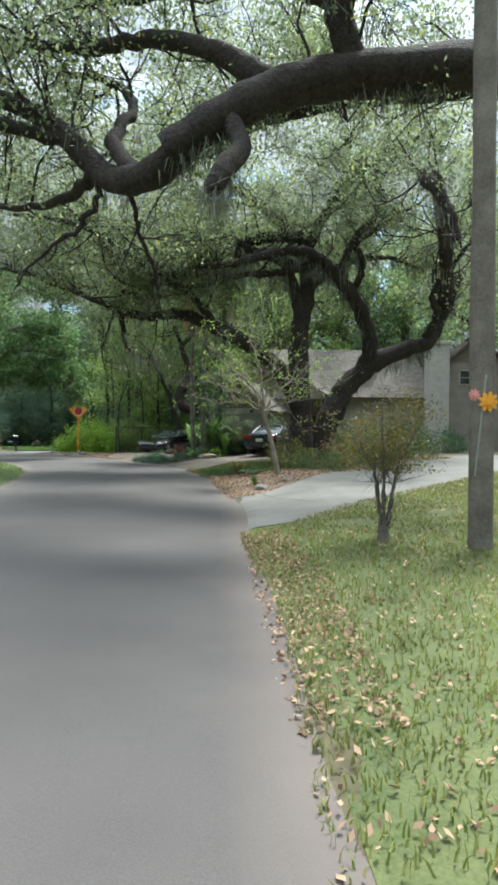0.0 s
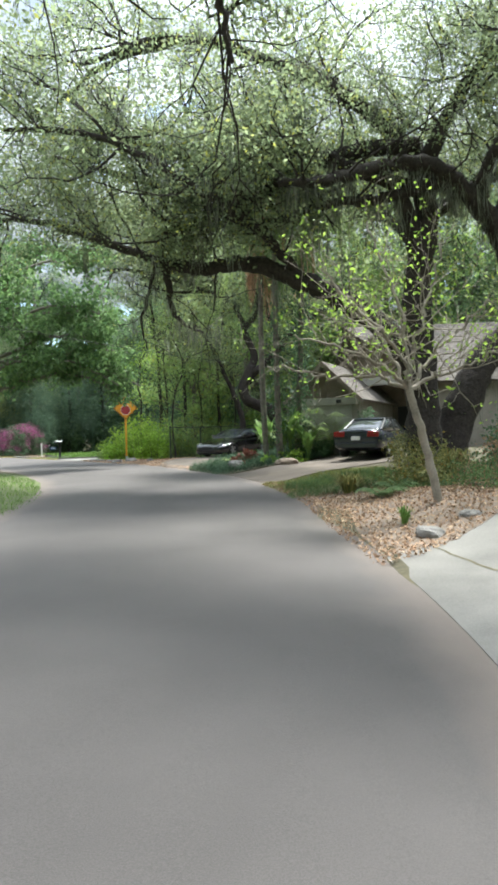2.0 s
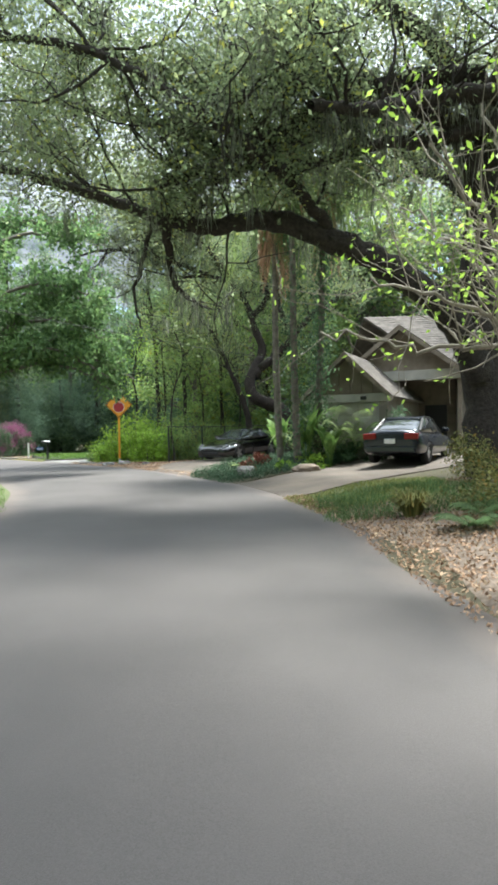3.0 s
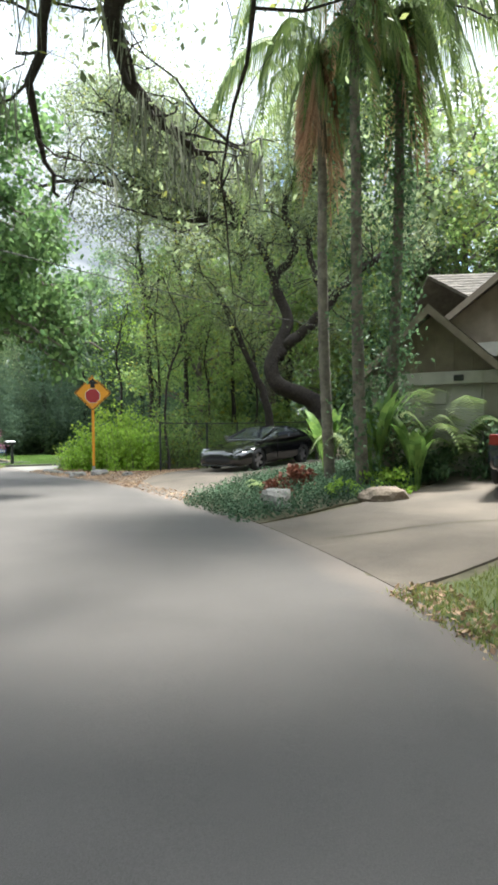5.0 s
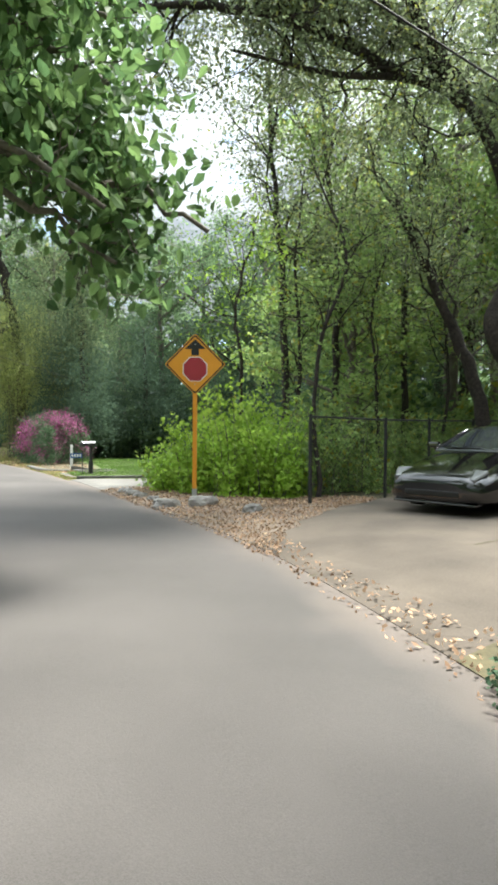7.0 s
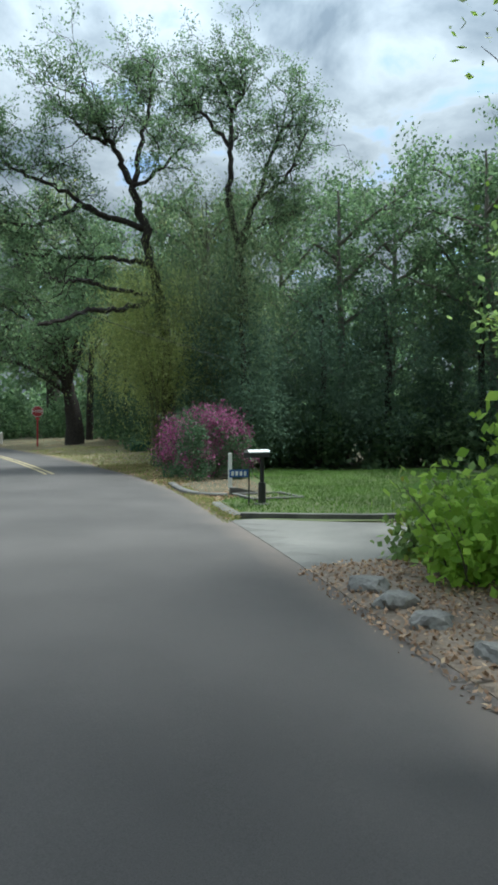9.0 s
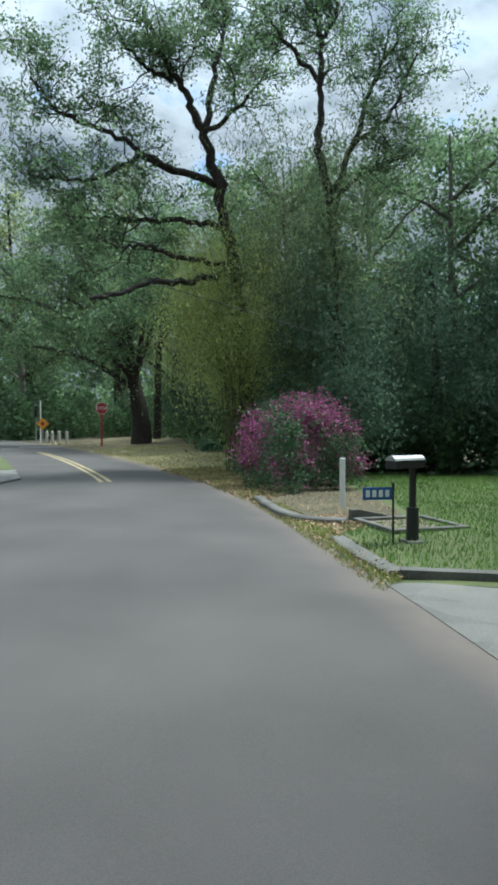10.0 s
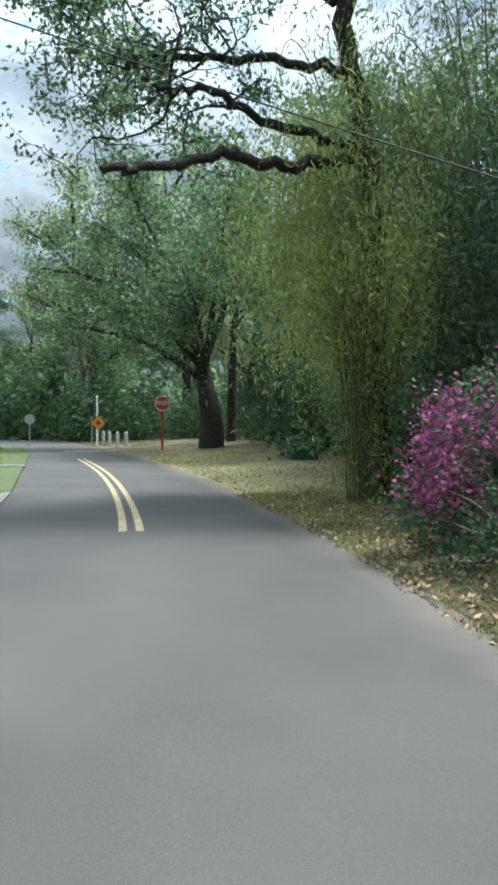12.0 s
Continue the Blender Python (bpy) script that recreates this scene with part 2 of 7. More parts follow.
BLACK_METAL = plain("black_coated_steel", (0.02, 0.021, 0.022), 0.45)
BLUE = plain("blue_plate_enamel", (0.02, 0.09, 0.3), 0.4)
UTILITY_GREEN = plain("utility_green_paint", (0.03, 0.09, 0.06), 0.5)
PAINT = plain("black_car_paint", (0.004, 0.0042, 0.005), 0.07, 0.0, 1.0)
PAINT_BLUE = plain("blue_black_car_paint", (0.006, 0.01, 0.022), 0.25, 0.0, 0.6)
CAR_GLASS = glass("car_glass")
RUBBER = plain("tyre_rubber", (0.02, 0.02, 0.02), 0.85)
ALLOY = plain("wheel_alloy", (0.5, 0.5, 0.52), 0.3, 0.9)
TAIL_RED = plain("red_lamp_lens", (0.22, 0.01, 0.01), 0.15)
LAMP_CLEAR = plain("clear_lamp_lens", (0.2, 0.21, 0.22), 0.08, 0.3)
AMBER = plain("amber_lamp_lens", (0.6, 0.2, 0.04), 0.2)
CABLE = plain("cable_sheath", (0.015, 0.015, 0.016), 0.7)
FLOWER = plain("orange_flower_sheet", (0.85, 0.38, 0.03), 0.5)
PINK = plain("pink_flower_sheet", (0.75, 0.3, 0.28), 0.5)


# ---- mesh helpers ----
def quads(name, corners, mat):
    """A mesh of loose four-cornered pieces, corners shaped (n, 4, 3)."""
    n = len(corners)
    me = bpy.data.meshes.new(name)
    me.vertices.add(4 * n)
    me.vertices.foreach_set("co", np.ascontiguousarray(corners, dtype=np.float32).ravel())
    me.loops.add(4 * n)
    me.loops.foreach_set("vertex_index", np.arange(4 * n, dtype=np.int32))
    me.polygons.add(n)
    me.polygons.foreach_set("loop_start", np.arange(n, dtype=np.int32) * 4)
    me.update(calc_edges=True)
    me.materials.append(mat)
    return me


def part(name, data, mat, parent=None, label=""):
    """Links a bmesh or a mesh as one object, under parent where one is given."""
    if isinstance(data, bmesh.types.BMesh):
        me = bpy.data.meshes.new(name)
        data.to_mesh(me)
        data.free()
        me.materials.append(mat)
        data = me
    ob = new(name, data)
    if parent is not None:
        ob.parent = parent
    if label:
        ob["label"] = label
    return ob


def empty(name, x, y, z, turn=0.0, **tags):
    ob = new(name)
    ob.matrix_world = pose(x, y, z, 0, 0, turn)
    return tagged(ob, **tags)


def box(bm, lo, hi, bevel=0.0):
    c, s = (Vector(lo) + Vector(hi)) / 2, Vector(hi) - Vector(lo)
    made = bmesh.ops.create_cube(bm, size=1, matrix=Matrix.Translation(c) @ Matrix.Diagonal((*s, 1)))
    if bevel:
        edges = {e for v in made["verts"] for e in v.link_edges}
        bmesh.ops.bevel(bm, geom=list(edges), offset=bevel, segments=2, affect="EDGES", profile=0.5)
    return bm


def boxes(*spans, bevel=0.0):
    bm = bmesh.new()
    for lo, hi in spans:
        box(bm, lo, hi, bevel)
    return bm


def rod(bm, a, b, r0, r1=None, sides=10):
    a, b = Vector(a), Vector(b)
    turn = (b - a).to_track_quat("Z", "Y").to_matrix().to_4x4()
    bmesh.ops.create_cone(bm, cap_ends=True, segments=sides, radius1=r0, radius2=r0 if r1 is None else r1, depth=(b - a).length,
                          matrix=Matrix.Translation((a + b) / 2) @ turn)
    return bm


def prism(bm, outline, y0, y1):
    """An outline in x and z, pushed out along y."""
    a = [bm.verts.new((x, y0, z)) for x, z in outline]
    b = [bm.verts.new((x, y1, z)) for x, z in outline]
    bm.faces.new(a)
    bm.faces.new(b[::-1])
    for i in range(len(a)):
        j = (i + 1) % len(a)
        bm.faces.new((a[j], a[i], b[i], b[j]))
    bmesh.ops.recalc_face_normals(bm, faces=bm.faces)
    return bm


def curve_through(points, n):
    """Catmull-Rom through the rows of points, n steps a span."""
    p = np.array(points, float)
    p = np.vstack([2 * p[0] - p[1], p, 2 * p[-1] - p[-2]])
    rows = []
    for i in range(1, len(p) - 2):
        for t in np.arange(n) / n:
            a, b, c, d = p[i - 1 : i + 3]
            rows.append(0.5 * (2 * b + (c - a) * t + (2 * a - 5 * b + 4 * c - d) * t**2 + (3 * b - a - 3 * c + d) * t**3))
    rows.append(p[-2])
    return np.array(rows)


# ---- the lie of the land ----
RIGHT_EDGE = curve_through([(1.6, -60), (1.0, -25), (0.6, -2), (0.4, 4), (0.1, 8.5), (-0.05, 12.5), (-0.9, 19), (-2.1, 23.8), (-3.8, 28.1), (-5.4, 30.9),
                            (-8.2, 35.2), (-11.1, 38.4), (-16.5, 44), (-22, 49.2), (-28, 53.7), (-36, 58.5), (-44.5, 62.6), (-60, 69.5), (-110, 90)], 8)
WIDTH = 6.3
ahead = np.gradient(RIGHT_EDGE, axis=0)
ahead /= np.linalg.norm(ahead, axis=1)[:, None]
MIDDLE = RIGHT_EDGE + np.stack([-ahead[:, 1], ahead[:, 0]], 1) * WIDTH / 2
ALONG = np.r_[0, np.cumsum(np.linalg.norm(np.diff(MIDDLE, axis=0), axis=1))]
START = float(ALONG[np.argmin(np.hypot(MIDDLE[:, 0] + 3, MIDDLE[:, 1]))])


def smooth(a, b, v):
    t = np.clip((np.asarray(v, float) - a) / (b - a), 0, 1)
    return t * t * (3 - 2 * t)


def road_at(x, y):
    """How far along the road and how far to its right a place lies."""
    x, y = np.atleast_1d(x).astype(float), np.atleast_1d(y).astype(float)
    best, s, d = np.full(x.shape, 1e9), np.zeros(x.shape), np.zeros(x.shape)
    for i in range(len(MIDDLE) - 1):
        a, v = MIDDLE[i], MIDDLE[i + 1] - MIDDLE[i]
        w = np.hypot(*v)
        t = np.clip(((x - a[0]) * v[0] + (y - a[1]) * v[1]) / w**2, 0, 1)
        dx, dy = x - a[0] - t * v[0], y - a[1] - t * v[1]
        r = np.hypot(dx, dy)
        near = r < best
        best = np.where(near, r, best)
        s = np.where(near, ALONG[i] + t * w, s)
        d = np.where(near, np.where(dx * v[1] - dy * v[0] > 0, r, -r), d)
    return s - START, d


def road_z(s):
    return 0.45 * smooth(62, 92, s) + 0.5 * smooth(92, 140, s)


def height(x, y):
    """The ground's height: a crowned road bed, verges that rise a little to the right, more so by the houses."""
    s, d = road_at(x, y)
    off = np.abs(d) - WIDTH / 2
    z = road_z(s) - 0.10 + 0.115 * smooth(-0.45, 0.0, off)
    right = np.where(d > 0, 1.0, 0.25)
    z = z + right * ((0.22 * smooth(0, 2, off) + 0.35 * smooth(1.5, 8, off)) * smooth(3, 13, s) * (1 - 0.75 * smooth(33, 40, s) - 0.25 * smooth(40, 50, s)) + 0.45 * smooth(1.0, 9, off) * smooth(66, 80, s))
    z = z + 0.05 * smooth(0.6, 3, off) * np.sin(np.asarray(x) * 0.7 + 1) * np.sin(np.asarray(y) * 0.55)
    z = z + 0.2 * np.exp(-((np.asarray(x) - 1.4) ** 2 + (np.asarray(y) - 17.4) ** 2) / 4.0)
    return z


def ground_z(x, y):
    return float(height(x, y)[0])


def sheet(outline, step, dz):
    """A flat outline cut into a grid and laid on the ground, dz above it."""
    bm = bmesh.new()
    bm.faces.new([bm.verts.new((x, y, 0)) for x, y in outline])
    for axis in (0, 1):
        lo, hi = min(p[axis] for p in outline), max(p[axis] for p in outline)
        for k in range(1, int((hi - lo) / step) + 1):
            at, no = [0, 0, 0], [0, 0, 0]
            at[axis], no[axis] = lo + k * step, 1
            bmesh.ops.bisect_plane(bm, geom=bm.verts[:] + bm.edges[:] + bm.faces[:], plane_co=at, plane_no=no)
    x, y = [v.co.x for v in bm.verts], [v.co.y for v in bm.verts]
    s, d = road_at(x, y)
    bed = road_z(s) + 0.05 * (1 - (d / (WIDTH / 2)) ** 2) + 0.25 * dz
    for v, h, low, off in zip(bm.verts, height(x, y), bed, np.abs(d) - WIDTH / 2):
        v.co.z = low - (0.08 if off < -0.075 else 0) if off < 0.02 else h + dz
    bmesh.ops.recalc_face_normals(bm, faces=bm.faces)
    if sum(f.normal.z for f in bm.faces) < 0:
        bmesh.ops.reverse_faces(bm, faces=bm.faces)
    rim = [e for e in bm.edges if len(e.link_faces) == 1]
    skirt = bmesh.ops.extrude_edge_only(bm, edges=rim)["geom"]
    for v in skirt:
        if isinstance(v, bmesh.types.BMVert):
            v.co.z -= 0.14
    return bm


def ragged(points, n=6, amount=0.12, seed=1):
    """A closed outline with a soft, uneven edge."""
    ring = curve_through(list(points) + [points[0]], n)[:-1]
    rng = np.random.default_rng(seed)
    return ring + rng.normal(0, amount, ring.shape)


def inside(px, py, outline):
    o = np.asarray(outline)
    hit = np.zeros(len(px), bool)
    for (x0, y0), (x1, y1) in zip(o, np.roll(o, -1, 0)):
        cross = (y0 > py) != (y1 > py)
        hit ^= cross & (px < (x1 - x0) * (py - y0) / (y1 - y0 + 1e-12) + x0)
    return hit


def scatter(outline, n, seed):
    """n random places inside an outline."""
    o, rng = np.asarray(outline), np.random.default_rng(seed)
    lo, hi = o.min(0), o.max(0)
    got = np.zeros((0, 2))
    while len(got) < n:
        p = rng.uniform(lo, hi, (n, 2))
        got = np.vstack([got, p[inside(p[:, 0], p[:, 1], o)]])
    return got[:n]


# ground, one sheet to the horizon
def build_ground():
    ax = np.r_[-2500, -900, -400, -220, np.arange(-140, -50, 4.0), np.arange(-50, 20, 0.6), np.arange(20, 80, 4.0), 120, 300, 900, 2500]
    ay = np.r_[-2500, -900, -300, np.arange(-100, -8, 4.0), np.arange(-8, 75, 0.6), np.arange(75, 150, 4.0), 220, 400, 900, 2500]
    gx, gy = np.meshgrid(ax, ay)
    z = height(gx.ravel(), gy.ravel())
    rows, cols = gx.shape
    idx = np.arange(rows * cols).reshape(rows, cols)
    faces = np.stack([idx[:-1, :-1], idx[:-1, 1:], idx[1:, 1:], idx[1:, :-1]], -1).reshape(-1, 4)
    me = bpy.data.meshes.new("ground")
    me.from_pydata(np.stack([gx.ravel(), gy.ravel(), z], 1).tolist(), [], faces.tolist())
    me.polygons.foreach_set("use_smooth", np.ones(len(faces), bool))
    me.materials.append(SOIL)
    return tagged(new("ground", me), "dark woodland soil with thin grass and fallen leaves", "ground", kind="structure")


build_ground()


def ribbon(s0, s1, d0, d1, dz, step=0.6, lift=0.0, wobble=0.0, columns=None):
    """A strip that follows the road between two distances along it and across it."""
    bm = bmesh.new()
    S = np.arange(s0, s1 + step / 2, step) + START
    S = S[(S >= 0) & (S <= ALONG[-1])]
    cx, cy = np.interp(S, ALONG, MIDDLE[:, 0]), np.interp(S, ALONG, MIDDLE[:, 1])
    tx, ty = np.gradient(cx), np.gradient(cy)
    w = np.hypot(tx, ty)
    nx, ny = ty / w, -tx / w
    D = np.linspace(d0, d1, max(2, int(abs(d1 - d0) / 0.8) + 1)) if columns is None else np.array(columns) * WIDTH / 2
    rng = np.random.default_rng(3)
    shake = [rng.normal(0, wobble, len(S)) for _ in (0, 1)]
    rows = []
    for k, d in enumerate(D):
        e = shake[0] if k == 0 else shake[1] if k == len(D) - 1 else 0
        z = road_z(S - START) + dz + lift * (1 - (d / (WIDTH / 2)) ** 2)
        rows.append([bm.verts.new(p) for p in zip(cx + nx * (d + e), cy + ny * (d + e), z)])
    for a, b in zip(rows, rows[1:]):
        for i in range(len(S) - 1):
            f = bm.faces.new((a[i], a[i + 1], b[i + 1], b[i]))
            f.smooth = True
    bmesh.ops.recalc_face_normals(bm, faces=bm.faces)
    if sum(f.normal.z for f in bm.faces) < 0:
        bmesh.ops.reverse_faces(bm, faces=bm.faces)
    return bm


def dusty(m, dust):
    """Mixes road dust into a material towards the edges, broken up by noise."""
    n, l = m.node_tree.nodes, m.node_tree.links
    at, co, patch = n.new("ShaderNodeAttribute"), n.new("ShaderNodeTexCoord"), n.new("ShaderNodeTexNoise")
    at.attribute_name = "edge_dust"
    patch.inputs["Scale"].default_value, patch.inputs["Detail"].default_value = 1.1, 7
    l.new(co.outputs["Object"], patch.inputs["Vector"])
    add, span, mix = n.new("ShaderNodeMath"), n.new("ShaderNodeMapRange"), n.new("ShaderNodeMix")
    add.operation, mix.data_type = "ADD", "RGBA"
    l.new(at.outputs["Fac"], add.inputs[0])
    l.new(patch.outputs["Fac"], add.inputs[1])
    span.inputs["From Min"].default_value, span.inputs["From Max"].default_value = 0.78, 1.45
    span.inputs["To Max"].default_value = 0.6
    l.new(add.outputs[0], span.inputs["Value"])
    l.new(span.outputs[0], mix.inputs["Factor"])
    b = n["Principled BSDF"]
    l.new(b.inputs["Base Color"].links[0].from_socket, mix.inputs["A"])
    mix.inputs["B"].default_value = (*dust, 1)
    l.new(mix.outputs["Result"], b.inputs["Base Color"])


dusty(ASPHALT, (0.155, 0.124, 0.104))
road = tagged(part("road", ribbon(-55, 165, -WIDTH / 2, WIDTH / 2, 0.0, 0.6, 0.05, 0.035, (-1, -0.93, -0.82, -0.6, -0.3, 0, 0.3, 0.6, 0.82, 0.93, 1)), ASPHALT), "worn grey asphalt road with dusty edges", "road", kind="structure")
edge = road.data.attributes.new("edge_dust", "FLOAT", "POINT")
co = np.zeros(len(road.data.vertices) * 3)
road.data.vertices.foreach_get("co", co)
across = np.abs(road_at(co[0::3], co[1::3])[1]) / (WIDTH / 2)
edge.data.foreach_set("value", smooth(0.7, 1.02, across).astype(np.float32))


# ---- surfaces beside the road ----
def beside(s, d):
    """The place at s metres along the road and d metres to its right."""
    S = s + START
    x, y = np.interp(S, ALONG, MIDDLE[:, 0]), np.interp(S, ALONG, MIDDLE[:, 1])
    tx = np.interp(S + 0.3, ALONG, MIDDLE[:, 0]) - np.interp(S - 0.3, ALONG, MIDDLE[:, 0])
    ty = np.interp(S + 0.3, ALONG, MIDDLE[:, 1]) - np.interp(S - 0.3, ALONG, MIDDLE[:, 1])
    w = np.hypot(tx, ty)
    return float(x + ty / w * d), float(y - tx / w * d)


def hug(outline):
    """The same outline, its roadside stretch laid along the road's edge."""
    o = np.asarray(outline, float)
    s, d = road_at(o[:, 0], o[:, 1])
    off = np.abs(d) - WIDTH / 2
    near = (off > -1.3) & (off < 0.62)
    out = []
    for k in range(len(o)):
        j = (k + 1) % len(o)
        if not near[k]:
            out.append(tuple(o[k]))
            continue
        e = math.copysign(WIDTH / 2 - 0.06, d[k])
        out.append(beside(s[k], e))
        if near[j] and d[j] * d[k] > 0:
            n = int(abs(s[j] - s[k]) / 0.5)
            out += [beside(s[k] + (s[j] - s[k]) * i / n, e) for i in range(1, n)]
    clean = [out[0]]
    for p in out[1:]:
        if math.dist(p, clean[-1]) > 0.05 and math.dist(p, out[0]) > 0.05:
            clean.append(p)
    return clean


def surface(name, outline, mat, dz, label, category, step=0.45):
    return tagged(part(name, sheet(hug(outline), step, dz), mat), label, category, kind="structure")


DRIVE_1 = [(-0.75, 14.3), (-0.7, 11.5), (-0.5, 8.9), (0.6, 9.5), (1.2, 10.1), (3.0, 12.3), (5.4, 15.0), (9.5, 19.5), (14.5, 25.0), (11.8, 28.0), (8.0, 24.8), (4.2, 19.4), (2.2, 16.9), (0.8, 15.2)]
DRIVE_2 = [(-4.3, 28.3), (-3.75, 26.5), (-2.95, 24.4), (-1.9, 24.5), (-0.6, 25.6), (2.4, 28.2), (4.0, 32.0), (4.4, 35.5), (0.3, 36.4), (0.0, 33.0), (-1.4, 30.4), (-2.6, 29.0)]
DRIVE_3 = [(-8.2, 34.9), (-7.6, 33.6), (-6.0, 31.2), (-5.5, 32.6), (-4.6, 34.6), (-2.6, 37.0), (1.5, 41.0), (-1.2, 45.0), (-6.8, 41.6), (-7.5, 40.4), (-7.85, 39.0), (-8.15, 37.6), (-8.4, 36.3)]
DRIVE_4 = [(-17.2, 44.2), (-15.7, 42.5), (-14.3, 41.1), (-12.4, 43.4), (-8.0, 49.0), (-10.5, 51.0), (-14.4, 45.2)]
surface("driveway", DRIVE_1, CONCRETE, 0.027, "pale grey concrete driveway with leaf litter along its edge", "driveway")
surface("driveway", DRIVE_2, CONCRETE_BROWN, 0.027, "brown-stained concrete driveway to the garage", "driveway")
surface("driveway", DRIVE_3, CONCRETE_BROWN, 0.027, "brown-stained cracked concrete driveway under the dark coupe", "driveway")
surface("driveway", DRIVE_4, CONCRETE, 0.027, "pale concrete driveway apron beside the lawn", "driveway")
LAWN_1 = ragged([(0.3, -12), (0.1, 2), (0.05, 5), (-0.2, 7.5), (-0.3, 9.2), (0.6, 9.8), (1.05, 10.3), (2.85, 12.4), (5.2, 15.1), (9.3, 19.6), (14, 18), (14, -12)], 4, 0.05)
LAWN_LEFT = ragged([(-5.3, -10), (-5.9, 8), (-6.3, 16), (-6.9, 19.3), (-7.7, 22.2), (-8.7, 24.7), (-10.3, 27.1), (-12.7, 29.9), (-18, 34), (-26, 30), (-26, -10)], 4, 0.05)
LAWN_4 = ragged([(-17.4, 44.6), (-14.6, 45.5), (-10.8, 51.2), (-9, 56), (-16, 66), (-24, 61), (-27, 56.5), (-26.8, 53.1), (-22.6, 49.5), (-19.5, 46.6)], 4, 0.05)
LAWN_5 = ragged([(-27, 53.0), (-36, 58.2), (-44, 62.1), (-58, 68.4), (-60, 78), (-44, 76), (-32, 66), (-27, 58)], 4, 0.05)
LAWN_6 = ragged([(-33.2, 50.8), (-42, 56.0), (-50, 59.4), (-70, 68), (-80, 64), (-60, 48), (-36, 46)], 4, 0.05)
LAWN_2 = ragged([(-2.1, 21.6), (-2.95, 24.1), (-1.9, 24.4), (-0.5, 25.4), (1.0, 25.0), (0.6, 22.5)], 4, 0.05)
surface("lawn", LAWN_1, LAWN, 0.02, "patchy green lawn with yellowed spots and fallen leaves", "lawn")
surface("lawn", LAWN_LEFT, LAWN, 0.02, "green lawn on the inside of the bend", "lawn", 1.0)
surface("lawn", LAWN_4, LAWN, 0.02, "bright green mown lawn by the mailbox", "lawn", 1.0)
surface("verge", LAWN_5, DRY_VERGE, 0.02, "dry grass verge with twigs and litter", "verge", 1.0)
surface("verge", LAWN_6, DRY_VERGE, 0.02, "grass verge on the far side of the street", "verge", 1.0)
surface("lawn", LAWN_2, LAWN, 0.022, "small strip of grass beside the driveway", "lawn")
BED_1 = ragged([(-0.55, 13.8), (-1.0, 17.5), (-1.5, 20), (-2.1, 21.8), (0.8, 22.8), (1.2, 24.8), (5, 25), (7.8, 23.8), (4.25, 19.35), (2.25, 16.75), (1.0, 15.1), (0.2, 14.2)], 4, 0.05)
BED_3 = ragged([(-7.9, 34.5), (-11.4, 38.4), (-14.3, 41.0), (-12.5, 43.0), (-10.5, 42.6), (-7.8, 41.4), (-7.35, 40.4), (-7.65, 39.0), (-7.95, 37.6), (-8.2, 36.3)], 4, 0.07)
IVY_BED = ragged([(-4.4, 28.5), (-5.2, 29.9), (-5.9, 31.2), (-5.4, 32.5), (-4.5, 34.4), (-2.6, 36.6), (-0.2, 36.0), (-0.2, 33.0), (-1.5, 30.6), (-2.7, 29.2)], 4, 0.06)
surface("planting_bed", BED_1, LITTER, 0.033, "planting bed covered in brown fallen leaves", "planting bed")
surface("verge", BED_3, LITTER, 0.033, "roadside strip of brown leaf litter at the sign", "verge")
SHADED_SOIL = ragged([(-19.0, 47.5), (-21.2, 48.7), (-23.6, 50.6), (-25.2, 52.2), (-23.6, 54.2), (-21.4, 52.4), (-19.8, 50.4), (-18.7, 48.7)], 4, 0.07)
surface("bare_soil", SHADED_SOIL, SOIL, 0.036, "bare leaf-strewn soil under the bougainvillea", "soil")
surface("planting_bed", IVY_BED, SOIL, 0.034, "dark soil bed under ivy and palms", "planting bed")




def raised(name, outline, mat, dz, label, category):
    """A patch with its own edge that stands a little proud of the road."""
    bm = bmesh.new()
    s, _ = road_at([p[0] for p in outline], [p[1] for p in outline])
    top = [bm.verts.new((x, y, z + dz)) for (x, y), z in zip(outline, road_z(s))]
    low = [bm.verts.new((v.co.x, v.co.y, v.co.z - 0.2)) for v in top]
    bm.faces.new(top)
    for i in range(len(top)):
        j = (i + 1) % len(top)
        bm.faces.new((low[i], low[j], top[j], top[i]))
    bmesh.ops.recalc_face_normals(bm, faces=bm.faces)
    if max(bm.faces, key=lambda f: f.calc_area()).normal.z < 0:
        bmesh.ops.reverse_faces(bm, faces=bm.faces)
    return tagged(part(name, bm, mat), label, category, kind="structure")


def joint(points, wide, seed):
    """A dirty joint across a driveway, lying a hair above the slab."""
    path, rng = curve_through(points, 6), np.random.default_rng(seed)
    path = path + rng.normal(0, 0.012, path.shape)
    t = np.gradient(path, axis=0)
    t /= np.linalg.norm(t, axis=1)[:, None]
    side = np.stack([-t[:, 1], t[:, 0]], 1) * wide / 2
    rows = [np.column_stack([p, height(p[:, 0], p[:, 1]) + 0.0325]) for p in (path - side, path + side)]
    q = np.stack([rows[0][:-1], rows[0][1:], rows[1][1:], rows[1][:-1]], 1)
    return tagged(part("driveway_joint", quads("driveway_joint", q, SOIL), SOIL), "dark dirty joint between concrete slabs", "joint", kind="structure")


